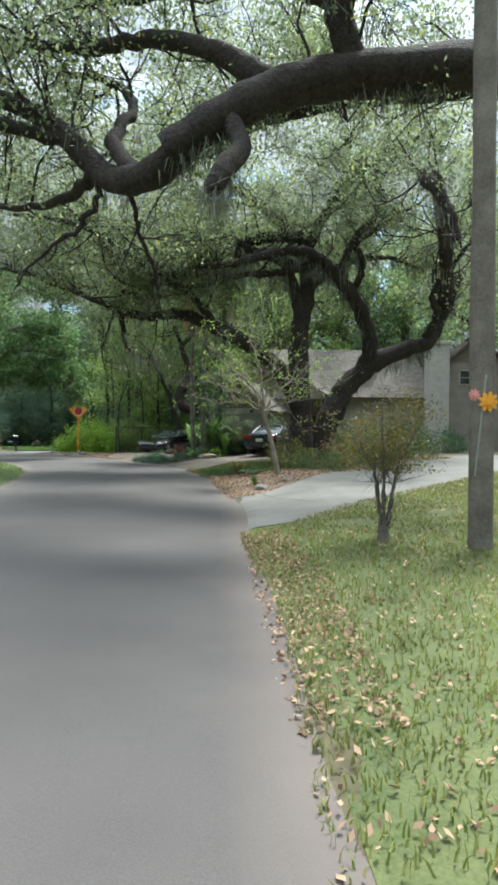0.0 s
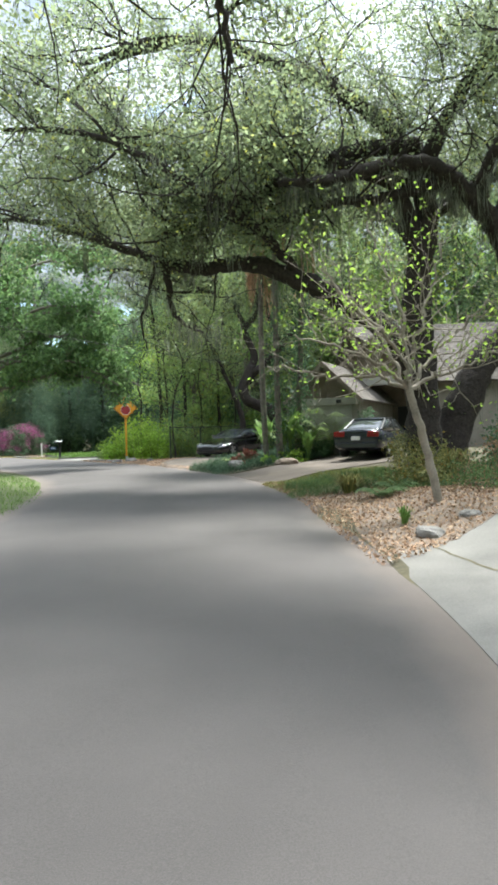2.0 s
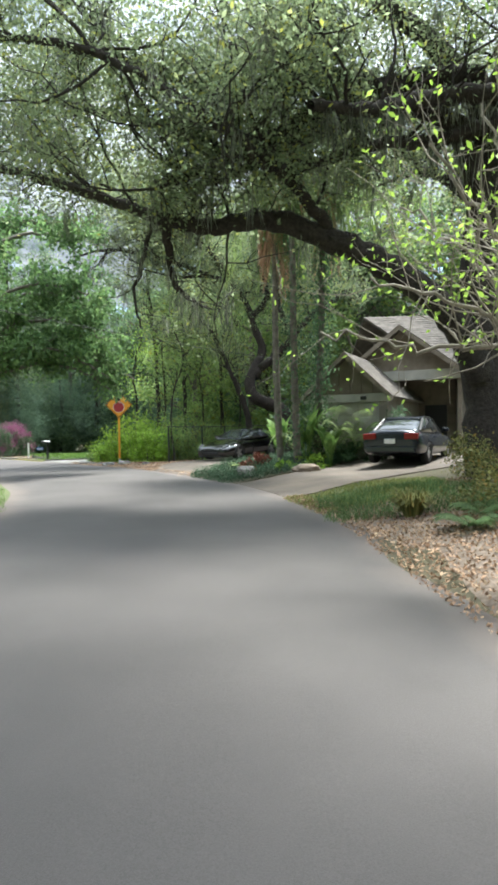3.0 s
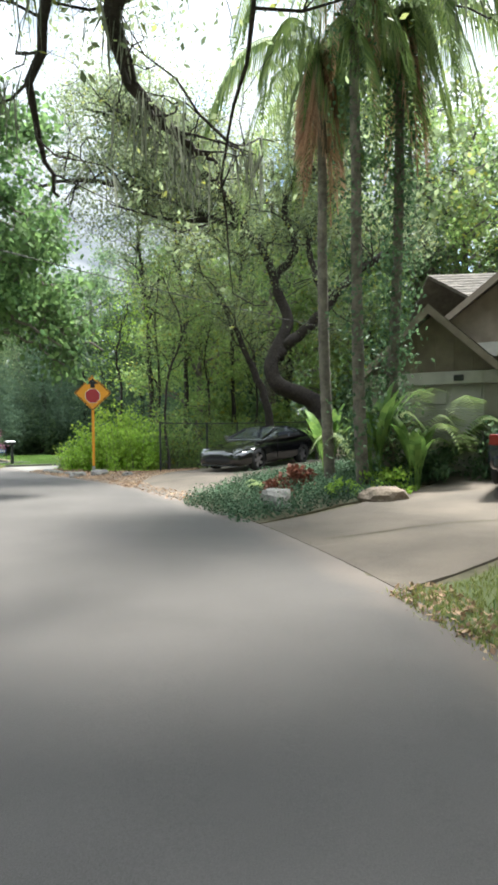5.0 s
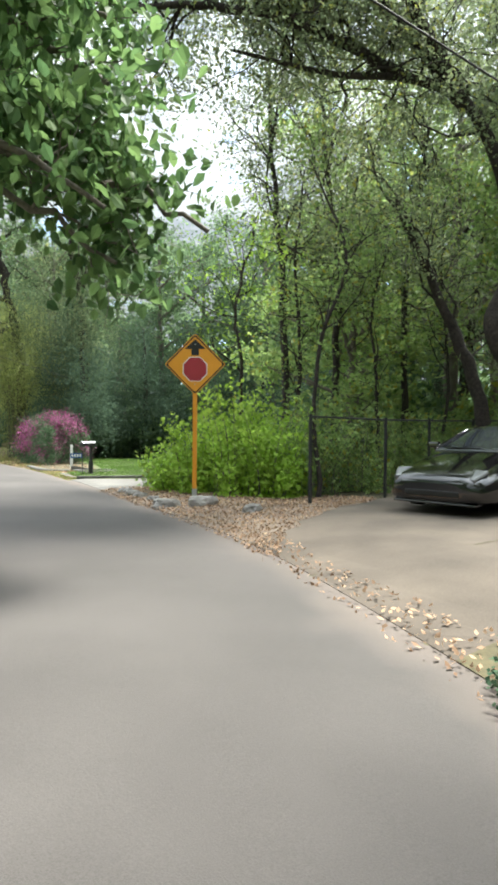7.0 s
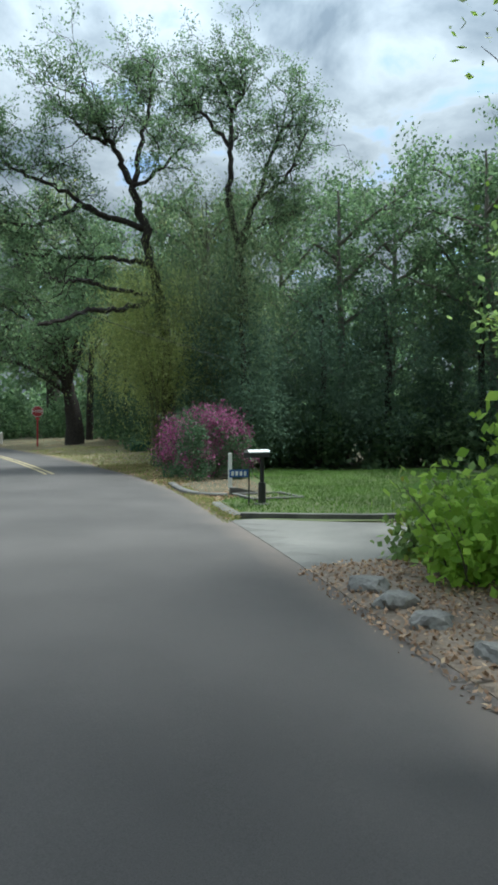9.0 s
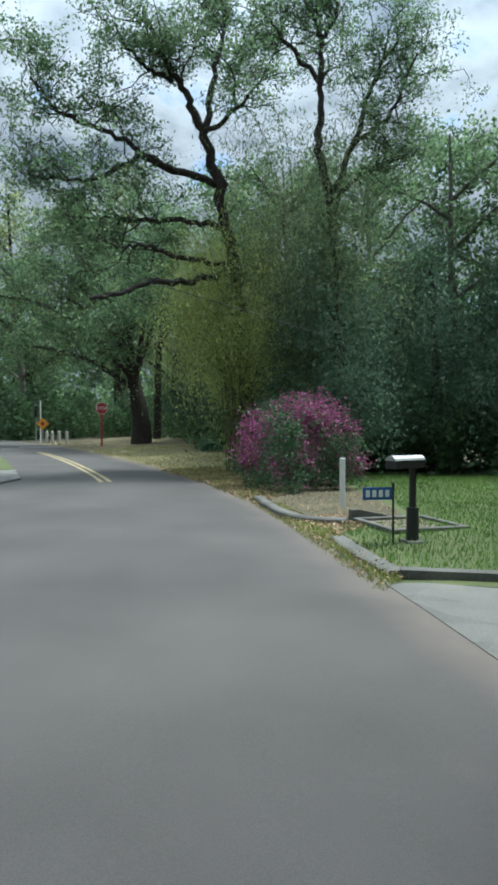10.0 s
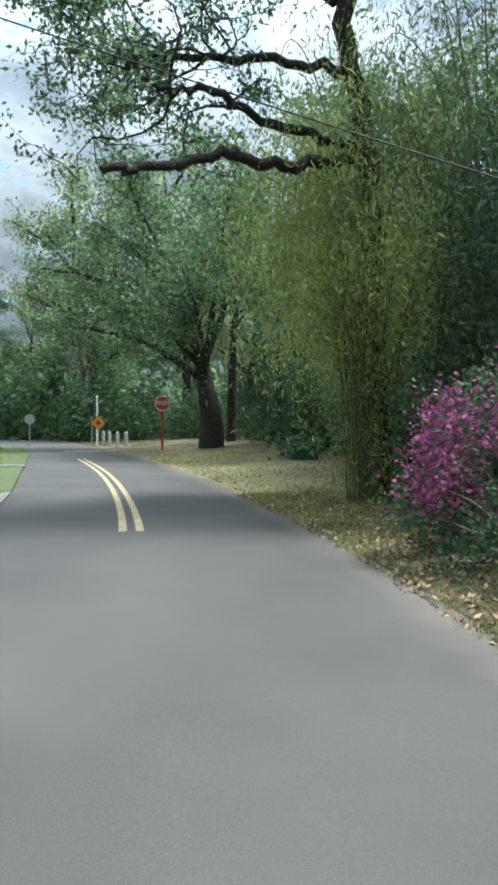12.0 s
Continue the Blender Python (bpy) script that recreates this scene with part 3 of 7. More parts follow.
joint([(-5.78, 35.04), (-4.71, 36.21), (-3.34, 38.19), (-1.2, 41.2)], 0.035, 3)
joint([(-3.0, 26.9), (-1.2, 27.0), (0.8, 27.2)], 0.03, 5)
joint([(1.3, 11.8), (0.6, 13.2), (0.3, 14.4)], 0.03, 6)
joint([(4.0, 14.4), (3.2, 15.6), (2.4, 16.8)], 0.03, 7)
FAR_VERGE = [(-62.0, 63.9), (-57.2, 63.3), (-50.0, 59.8), (-43.9, 56.6), (-39.4, 54.15), (-35.0, 51.8), (-34.7, 51.4), (-35.4, 50.8), (-40.0, 52.8), (-50.0, 57.8), (-62.0, 62.4)]
raised("verge", FAR_VERGE, LAWN, 0.1, "grass strip along the far edge of the street", "verge")
raised("path", [(-42.9, 54.3), (-43.5, 54.7), (-42.6, 55.95), (-41.7, 55.45)], CONCRETE, 0.115, "narrow concrete path across the grass strip", "path")
raised("driveway", [(-34.9, 51.75), (-31.2, 49.6), (-30.2, 48.2), (-35.6, 46.0), (-37.0, 50.3)], CONCRETE, 0.085, "pale concrete driveway across the street", "driveway")


# ---- foliage ----
def unit(v):
    return v / np.maximum(np.linalg.norm(v, axis=-1, keepdims=True), 1e-9)


def leaf_quads(p, size, rng, aspect=0.5, up=0.5, hang=0.0, spread=0.35):
    """Pointed leaf pieces round the places p."""
    n = len(p)
    axis = unit(rng.normal(0, 1, (n, 3)) + np.array([0, 0, -hang]))
    nor = unit(rng.normal(0, 1, (n, 3)) + np.array([0, 0, up]))
    side = unit(np.cross(axis, nor))
    s = size * rng.uniform(1 - spread, 1 + spread, (n, 1))
    a, b = axis * s / 2, side * s * aspect / 2
    return np.stack([p - a, p + b - a * 0.1, p + a, p - b - a * 0.1], 1)


def oval_leaves(name, p, size, rng, mat, hang=0.8):
    """Broad pointed leaves, folded along the midrib."""
    n = len(p)
    axis = unit(rng.normal(0, 0.8, (n, 3)) + np.array([0, 0, -hang]))
    nor = unit(rng.normal(0, 1, (n, 3)) + np.array([0, 0, 0.4]))
    side = unit(np.cross(axis, nor))
    fold = unit(np.cross(side, axis))
    s = size * rng.uniform(0.65, 1.25, (n, 1))
    a, w, f = axis * s, side * s * 0.36, fold * s * 0.07
    v = np.stack([p, p + a * 0.3 + w * 0.9 + f, p + a * 0.68 + w * 0.7 + f, p + a, p + a * 0.68 - w * 0.7 + f, p + a * 0.3 - w * 0.9 + f], 1)
    idx = np.arange(n)[:, None] * 6
    faces = np.concatenate([idx + np.array([[0, 1, 2, 3]]), idx + np.array([[0, 3, 4, 5]])])
    me = bpy.data.meshes.new(name)
    me.from_pydata(v.reshape(-1, 3).tolist(), [], faces.tolist())
    me.materials.append(mat)
    return me


class Plant:
    """Gathers the wood, leaves and moss of one plant."""

    def __init__(self, seed):
        self.rng = np.random.default_rng(seed)
        self.wood, self.faces, self.count = [], [], 0
        self.leaves, self.moss = [], []

    def tube(self, path, radii, sides):
        path = np.asarray(path, float)
        t = unit(np.gradient(path, axis=0))
        ref = np.array([0.0, 0.0, 1.0]) if abs(t[0, 2]) < 0.8 else np.array([1.0, 0.0, 0.0])
        u = [unit(np.cross(t[0], ref))]
        for d in t[1:]:
            u.append(unit(u[-1] - d * (u[-1] @ d)))
        u = np.array(u)
        v = np.cross(t, u)
        a = np.linspace(0, 2 * np.pi, sides, endpoint=False)
        ring = u[:, None] * np.cos(a)[None, :, None] + v[:, None] * np.sin(a)[None, :, None]
        r = np.asarray(radii)[:, None] * np.ones((1, sides))
        if sides > 6:
            run = np.cumsum(np.r_[0, np.linalg.norm(np.diff(path, axis=0), axis=1)])[:, None]
            for k in (2, 3, 5):
                f, q = self.rng.uniform(0.6, 1.6) * k / 2, self.rng.uniform(0, 6.3, 2)
                r = r * (1 + 0.1 / k * np.sin(k * a[None] + q[0] + 0.8 * np.sin(f * run + q[1])))
            r = r * (1 + self.rng.normal(0, 0.012, r.shape))
        verts = path[:, None] + ring * r[..., None]
        k, base = len(path), self.count
        self.wood.append(verts.reshape(-1, 3))
        i, j = np.meshgrid(np.arange(k - 1), np.arange(sides), indexing="ij")
        jn = (j + 1) % sides
        self.faces.append((np.stack([i * sides + j, i * sides + jn, (i + 1) * sides + jn, (i + 1) * sides + j], -1) + base).reshape(-1, 4))
        self.count += k * sides

    def limb(self, points, r0, r1, sides=12, wiggle=0.025, steps=7):
        """A main limb through points."""
        path = curve_through(points, steps)
        path[1:-1] += self.rng.normal(0, wiggle, path[1:-1].shape)
        radii = np.linspace(r0, r1, len(path)) * (1 + 0.04 * np.sin(np.arange(len(path)) * 0.9 + self.rng.uniform(0, 6)))
        self.tube(path, radii, sides)
        return path, radii

    def grow(self, start, way, length, r, depth, bend=0.35, lift=0.08, kids=4, leaf_n=30, leaf_r=0.3, moss=0.0):
        rng = self.rng
        n = max(4, int(length / 0.4))
        path, d = [np.array(start, float)], unit(np.array(way, float))
        for _ in range(n):
            d = unit(d + rng.normal(0, bend, 3) * np.array([1, 1, 0.7]) + np.array([0, 0, lift]))
            path.append(path[-1] + d * length / n)
        path = np.array(path)
        self.tube(path, np.linspace(r, r * 0.35, n + 1), 6 if r > 0.05 else 4 if r > 0.02 else 3)
        if depth == 0:
            q = path[rng.integers(n // 3, n + 1, leaf_n)] + rng.normal(0, leaf_r, (leaf_n, 3)) * np.array([1, 1, 0.6])
            self.leaves.append(q)
        else:
            for _ in range(kids):
                k = rng.integers(max(1, n // 4), n + 1)
                w = unit(path[min(k, n)] - path[min(k, n) - 1] + rng.normal(0, 0.75, 3))
                self.grow(path[k], w, length * rng.uniform(0.4, 0.65), r * 0.5, depth - 1, bend, lift, kids, leaf_n, leaf_r, moss)
        if moss and rng.random() < moss:
            self.moss.append(path[rng.integers(n // 3, n + 1)])

    def sprout(self, limb, n, length, depth=1, start=0.2, up=0.35, **how):
        """Side branches along a limb."""
        path, radii = limb
        for _ in range(n):
            k = int(self.rng.uniform(start, 1) * (len(path) - 1))
            t = unit(path[min(k + 1, len(path) - 1)] - path[max(k - 1, 0)])
            way = unit(t * 0.5 + self.rng.normal(0, 0.6, 3) + np.array([0, 0, up]))
            self.grow(path[k], way, length * self.rng.uniform(0.6, 1.2), min(radii[k] * 0.5, 0.011 * length + 0.008), depth, **how)

    def drape(self, limb, n, start=0.15):
        path, radii = limb
        for _ in range(n):
            k = int(self.rng.uniform(start, 1) * (len(path) - 1))
            self.moss.append(path[k] - np.array([0, 0, radii[k] * 0.8]))

    def wood_mesh(self, name, mat):
        me = bpy.data.meshes.new(name)
        f = np.vstack(self.faces)
        me.from_pydata(np.vstack(self.wood).tolist(), [], f.tolist())
        me.polygons.foreach_set("use_smooth", np.ones(len(f), bool))
        me.materials.append(mat)
        return me

    def moss_mesh(self, name, length=0.9):
        """Beards of thin hanging strands."""
        rng, out = self.rng, []
        for p in self.moss:
            k = int(rng.integers(14, 34))
            top = p + rng.normal(0, 1, (k, 3)) * np.array([0.12, 0.12, 0.05])
            drop = rng.uniform(0.25, 1.0, k) * length * rng.uniform(0.5, 1.3)
            a = rng.uniform(0, np.pi, k)
            w = np.stack([np.cos(a), np.sin(a), 0 * a], 1) * rng.uniform(0.004, 0.014, (k, 1))
            sway = rng.normal(0, 0.05, (k, 3))
            mid, low = top + sway, top + 2 * sway
            mid[:, 2], low[:, 2] = top[:, 2] - drop * 0.5, top[:, 2] - drop
            out.append(np.stack([top - w * 0.5, top + w * 0.5, mid + w, mid - w], 1))
            out.append(np.stack([mid - w, mid + w, low + w * 0.15, low - w * 0.15], 1))
        return quads(name, np.vstack(out), MOSS)

    def finish(self, name, bark, leaf, size, label, category, aspect=0.5, up=0.35, hang=0.0, moss_length=0.6, group="", origin=(0, 0, 0), oval=False):
        root = new(name)
        root.location = origin
        tagged(root, label, category, group)
        shift = np.array(origin, float)
        if self.wood:
            self.wood = [w - shift for w in self.wood]
            part("trunk", self.wood_mesh("trunk", bark), bark, root)
        if self.leaves:
            p = np.vstack(self.leaves) - shift
            crown = oval_leaves("crown", p, size, self.rng, leaf, hang) if oval else quads("crown", leaf_quads(p, size, self.rng, aspect, up, hang), leaf)
            part("crown", crown, leaf, root)
        if self.moss:
            self.moss = [m - shift for m in self.moss]
            part("moss", self.moss_mesh("moss", moss_length), MOSS, root, "grey-green hanging moss")
        return root


# the oak whose limb reaches over the road
def near_oak():
    t = Plant(11)
    gz = ground_z(7.5, 8.0)
    t.limb([(7.5, 8.0, gz - 0.2), (7.4, 8.1, 1.8), (7.0, 8.3, 3.6), (6.4, 8.6, 5.6)], 0.75, 0.5, 14)
    main = t.limb([(6.9, 8.3, 3.8), (5.6, 9.0, 6.6), (3.8, 9.6, 7.2), (1.7, 9.6, 7.05), (0.6, 9.5, 6.8), (-0.4, 9.3, 6.25), (-1.3, 9.4, 5.75)], 0.42, 0.27, 24, 0.0, 12)
    low = t.limb([(-0.9, 9.4, 6.0), (-1.4, 9.6, 5.6), (-2.0, 10.1, 5.6), (-2.6, 10.8, 6.0), (-3.3, 11.0, 6.7), (-4.2, 11.3, 7.4), (-6.0, 12.0, 8.2), (-8, 12.5, 8.6)], 0.27, 0.13, 18, 0.0, 9)
    stub = t.limb([(-0.3, 9.2, 6.1), (-0.15, 8.9, 5.6), (-0.35, 8.4, 5.1), (-0.45, 8.25, 4.85), (-0.5, 8.2, 4.75), (-0.5, 8.2, 4.72)], 0.16, 0.12, 14, 0.0, 9)
    t.tube(np.array([(-0.5, 8.2, 4.73), (-0.52, 8.18, 4.66), (-0.53, 8.17, 4.63)]), [0.12, 0.08, 0.005], 14)
    up1 = t.limb([(1.6, 9.6, 7.0), (1.3, 9.4, 8.0), (1.5, 9.2, 9.2), (0.6, 9.0, 10.4), (-1.0, 9.2, 11.2)], 0.24, 0.08)
    up2 = t.limb([(0.4, 9.5, 6.8), (-0.6, 10.0, 7.6), (-1.7, 10.6, 8.2), (-3.0, 11.2, 8.4), (-5.0, 12.0, 9.0)], 0.2, 0.08)
    up3 = t.limb([(1.3, 9.4, 8.0), (-0.2, 10.0, 8.9), (-1.8, 11.0, 9.2), (-3.8, 12.4, 10.0)], 0.18, 0.07)
    up4 = t.limb([(-1.9, 10.0, 5.65), (-2.4, 10.8, 6.6), (-2.2, 11.6, 7.6), (-2.9, 12.6, 8.6), (-4.2, 13.4, 9.2)], 0.15, 0.05)
    up5 = t.limb([(-3.2, 11.0, 6.6), (-4.6, 10.6, 6.8), (-6.2, 10.4, 7.2), (-8.2, 10.2, 7.4)], 0.14, 0.05)
    up6 = t.limb([(-2.7, 10.8, 6.0), (-3.6, 11.8, 5.9), (-4.8, 12.8, 6.1), (-6.4, 13.6, 6.4)], 0.13, 0.04)
    back = t.limb([(6.6, 8.5, 5.0), (8.0, 10.5, 8.0), (9.5, 13, 10.5), (8, 16, 12.0)], 0.4, 0.1)
    mid = t.limb([(6.8, 8.4, 5.2), (5.6, 11.0, 7.8), (3.8, 13.6, 9.0), (1.6, 15.4, 9.6), (-0.6, 16.6, 9.4), (-2.2, 17.4, 8.8)], 0.3, 0.06)
    hang1 = t.limb([(-2.0, 10.1, 5.6), (-1.9, 10.4, 5.0), (-1.7, 10.8, 4.4), (-1.6, 11.1, 3.9)], 0.06, 0.015, 6, 0.03)
    hang2 = t.limb([(-2.6, 10.8, 5.9), (-3.0, 11.0, 5.2), (-3.8, 11.3, 4.7), (-4.4, 11.6, 4.2)], 0.07, 0.015, 6, 0.03)
    for L, n, s in ((low, 10, 0.45), (up1, 12, 0.25), (up2, 11, 0.25), (up3, 13, 0.25), (up4, 7, 0.4), (up5, 4, 0.5), (up6, 5, 0.45)):
        t.sprout(L, n, 2.6, 2, s, 0.3, kids=4, leaf_n=28, leaf_r=0.3, moss=0.03, bend=0.32)
    t.sprout(main, 4, 2.4, 2, 0.4, 0.6, kids=4, leaf_n=20, leaf_r=0.3, moss=0.04)
    t.sprout(mid, 36, 2.6, 2, 0.3, 0.1, kids=4, leaf_n=54, leaf_r=0.34, moss=0.08, bend=0.32)
    t.sprout(back, 13, 3.2, 2, 0.2, 0.4, kids=4, leaf_n=38, leaf_r=0.3, moss=0.1)
    for L in (hang1, hang2):
        t.sprout(L, 7, 1.3, 1, 0.2, -0.2, kids=3, leaf_n=9, leaf_r=0.2)
    t.drape(main, 16, 0.3), t.drape(low, 5), t.drape(stub, 6)
    # no leaf hangs low over the road
    t.leaves = [q[(q[:, 2] > 4.6) | (q[:, 0] > 1.5)] for q in t.leaves]
    return t.finish("oak_tree", BARK, OAK_LEAF, 0.097, "old live oak reaching its mossy limb over the road", "tree", origin=(7.5, 8.0, gz))


near_oak()


# the twin-trunked oak in front of the house
def house_oak():
    t = Plant(12)
    gz = ground_z(2.4, 24.9)
    t.limb([(2.1, 24.8, gz - 0.2), (2.05, 24.8, 2.2), (1.95, 24.9, 4.2), (2.0, 25.0, 5.7), (2.3, 25.0, 7.4), (2.0, 25.2, 9.5)], 0.52, 0.3, 14)
    slant = t.limb([(2.7, 25.2, gz - 0.1), (3.4, 25.6, 2.3), (4.2, 25.9, 3.6), (5.4, 26.0, 4.6), (6.6, 26.1, 5.1), (7.6, 26.2, 5.5), (8.3, 26.5, 6.8), (9.2, 27, 8.6)], 0.55, 0.22, 14)
    arch = t.limb([(4.5, 25.9, 3.9), (5.0, 25.6, 5.0), (4.6, 25.2, 6.4), (3.6, 24.6, 7.6), (2.6, 24.2, 8.4), (1.6, 24.0, 8.6), (0.4, 23.4, 8.2), (-0.6, 22.6, 7.7), (-1.8, 21.6, 7.3)], 0.36, 0.1, 12)
    left = t.limb([(1.9, 24.6, 2.7), (1.2, 24.2, 3.9), (0.1, 24.0, 4.85), (-1.2, 23.8, 5.5), (-2.3, 23.8, 5.95), (-3.1, 23.7, 6.05), (-4.0, 23.7, 5.95), (-5.2, 23.7, 6.2)], 0.36, 0.15, 12)
    up1 = t.limb([(2.0, 24.9, 6.0), (1.7, 24.6, 7.4), (1.0, 24.5, 8.5), (-0.6, 24.6, 8.6), (-2.2, 24.4, 8.0), (-3.4, 24.2, 7.3), (-4.6, 24.0, 6.9)], 0.25, 0.07)
    fork = t.limb([(3.0, 24.4, 8.1), (1.9, 24.3, 8.0), (0.8, 24.2, 7.75), (-0.3, 24.0, 7.65), (-1.4, 23.6, 7.2), (-2.6, 23.2, 6.9)], 0.2, 0.07, 10)
    twist = t.limb([(4.1, 25.0, 7.1), (4.5, 24.8, 8.2), (4.2, 24.6, 9.0), (4.9, 24.4, 9.6), (6.0, 24.2, 10.2), (7.2, 24.0, 11.0)], 0.17, 0.05, 9)
    crook = t.limb([(7.4, 26.2, 5.4), (7.7, 25.6, 6.4), (7.4, 25.0, 7.3), (8.0, 24.4, 8.2), (8.6, 23.8, 9.2)], 0.2, 0.07, 9)
    up2 = t.limb([(2.0, 25.2, 9.2), (0.6, 24.6, 10.4), (-1.6, 24.0, 11.4), (-4.4, 23.4, 12.0), (-7.0, 23.2, 11.4)], 0.26, 0.06)
    up3 = t.limb([(2.1, 25.0, 8.6), (3.2, 24.2, 10.6), (4.8, 23.4, 12.0), (6.6, 22.6, 12.6)], 0.24, 0.06)
    up4 = t.limb([(3.6, 24.6, 7.6), (3.9, 23.8, 8.8), (4.8, 23.0, 10.0), (4.4, 22.0, 11.2)], 0.18, 0.05)
    top1 = t.limb([(2.0, 24.9, 9.4), (0.6, 24.4, 9.2), (-0.9, 23.9, 8.6), (-2.4, 23.5, 7.8), (-3.9, 23.2, 7.0), (-4.8, 23.1, 6.7)], 0.24, 0.09)
    top2 = t.limb([(2.0, 24.9, 8.2), (0.4, 24.2, 8.5), (-1.1, 23.6, 8.9), (-3.3, 23.4, 8.5), (-5.0, 23.2, 9.1), (-7, 23, 9.6)], 0.22, 0.07)
    up5 = t.limb([(2.3, 25.0, 7.4), (4.0, 25.7, 8.6), (5.8, 26.2, 9.0), (7.4, 26.6, 8.6)], 0.2, 0.06)
    rear1 = t.limb([(2.0, 25.1, 6.8), (1.4, 27.0, 8.2), (1.2, 29.0, 9.0), (0.6, 30.6, 9.4)], 0.18, 0.05)
    rear2 = t.limb([(2.3, 25.1, 7.2), (3.2, 27.0, 8.4), (4.0, 29.0, 8.8)], 0.16, 0.05)
    over = t.limb([(-1.3, 23.8, 5.6), (-2.2, 23.2, 6.6), (-4.0, 22.0, 7.6), (-6.2, 21.8, 8.8), (-8.6, 22.0, 9.2)], 0.14, 0.05)
    hang = t.limb([(-4.9, 23.7, 6.1), (-4.9, 24.3, 5.0), (-4.5, 25.0, 4.6), (-4.2, 25.4, 4.5)], 0.11, 0.012, 8)
    hang2 = t.limb([(-5.2, 23.7, 6.15), (-5.8, 24.2, 4.7), (-5.8, 24.8, 4.0)], 0.06, 0.015, 6)
    wide1 = t.limb([(-5.0, 23.7, 6.15), (-7.0, 24.0, 7.0), (-9.0, 24.6, 7.8), (-11.0, 25.4, 8.2)], 0.14, 0.05)
    wide2 = t.limb([(-2.2, 22.8, 6.6), (-4.8, 24.0, 8.2), (-7.4, 25.4, 9.6), (-9.6, 26.6, 10.6)], 0.14, 0.05)
    wide3 = t.limb([(-4.4, 23.4, 12.0), (-7.2, 25.4, 12.6), (-9.8, 27.4, 12.4)], 0.12, 0.05)
    far = t.limb([(8.3, 26.5, 6.8), (7.6, 24.0, 8.2), (6.2, 20.6, 9.8), (5.2, 18.6, 9.3), (5.7, 18.1, 8.2), (6.0, 18.0, 7.2)], 0.3, 0.16, 10)
    for L, n, s in ((arch, 12, 0.45), (up1, 14, 0.25), (up2, 18, 0.2), (up3, 20, 0.2), (up4, 12, 0.2), (over, 18, 0.15), (wide1, 22, 0.1), (wide2, 15, 0.15), (wide3, 5, 0.15), (far, 12, 0.2), (slant, 7, 0.7), (top1, 9, 0.3), (top2, 13, 0.3), (up5, 11, 0.2), (fork, 8, 0.5), (twist, 9, 0.4), (crook, 8, 0.3), (rear1, 13, 0.25), (rear2, 11, 0.25)):
        t.sprout(L, n, 2.9, 2, s, 0.35, kids=4, leaf_n=52, leaf_r=0.36, moss=0.045, bend=0.3)
    t.sprout(left, 6, 1.6, 2, 0.75, 0.1, kids=4, leaf_n=22, leaf_r=0.28, moss=0.2)
    t.sprout(hang, 6, 1.0, 1, 0.3, -0.1, kids=3, leaf_n=8, leaf_r=0.15, moss=0.2)
    t.sprout(hang2, 5, 1.0, 1, 0.3, -0.1, kids=3, leaf_n=8, leaf_r=0.15, moss=0.2)
    for L, n in ((left, 3), (top1, 6), (top2, 6), (arch, 40), (fork, 14), (up1, 5), (hang, 3), (slant, 44), (up4, 14), (up5, 14), (twist, 10), (far, 12)):
        t.drape(L, n)
    # the arch and the fork of the trunks stand clear of leaves towards the road
    rng = np.random.default_rng(112)
    for k, q in enumerate(t.leaves):
        bare = (q[:, 1] < 24.6 + 0.12 * (q[:, 0] - 2)) & (q[:, 0] > -0.6) & (q[:, 0] < 8.5) & (q[:, 2] < 8.9)
        near = (q[:, 0] > -7.5) & (q[:, 0] < -1.5) & (q[:, 1] > 21.5) & (q[:, 1] < 27) & (q[:, 2] < 6.0)
        t.leaves[k] = q[(~bare | (rng.random(len(q)) < 0.1)) & (~near | (rng.random(len(q)) < np.where(q[:, 0] < -4.2, 0.3, 0.06)))]
    return t.finish("oak_tree", BARK, OAK_LEAF, 0.096, "spreading live oak with twin trunks and hanging moss before the house", "tree", moss_length=0.8, origin=(2.4, 24.9, gz))


house_oak()


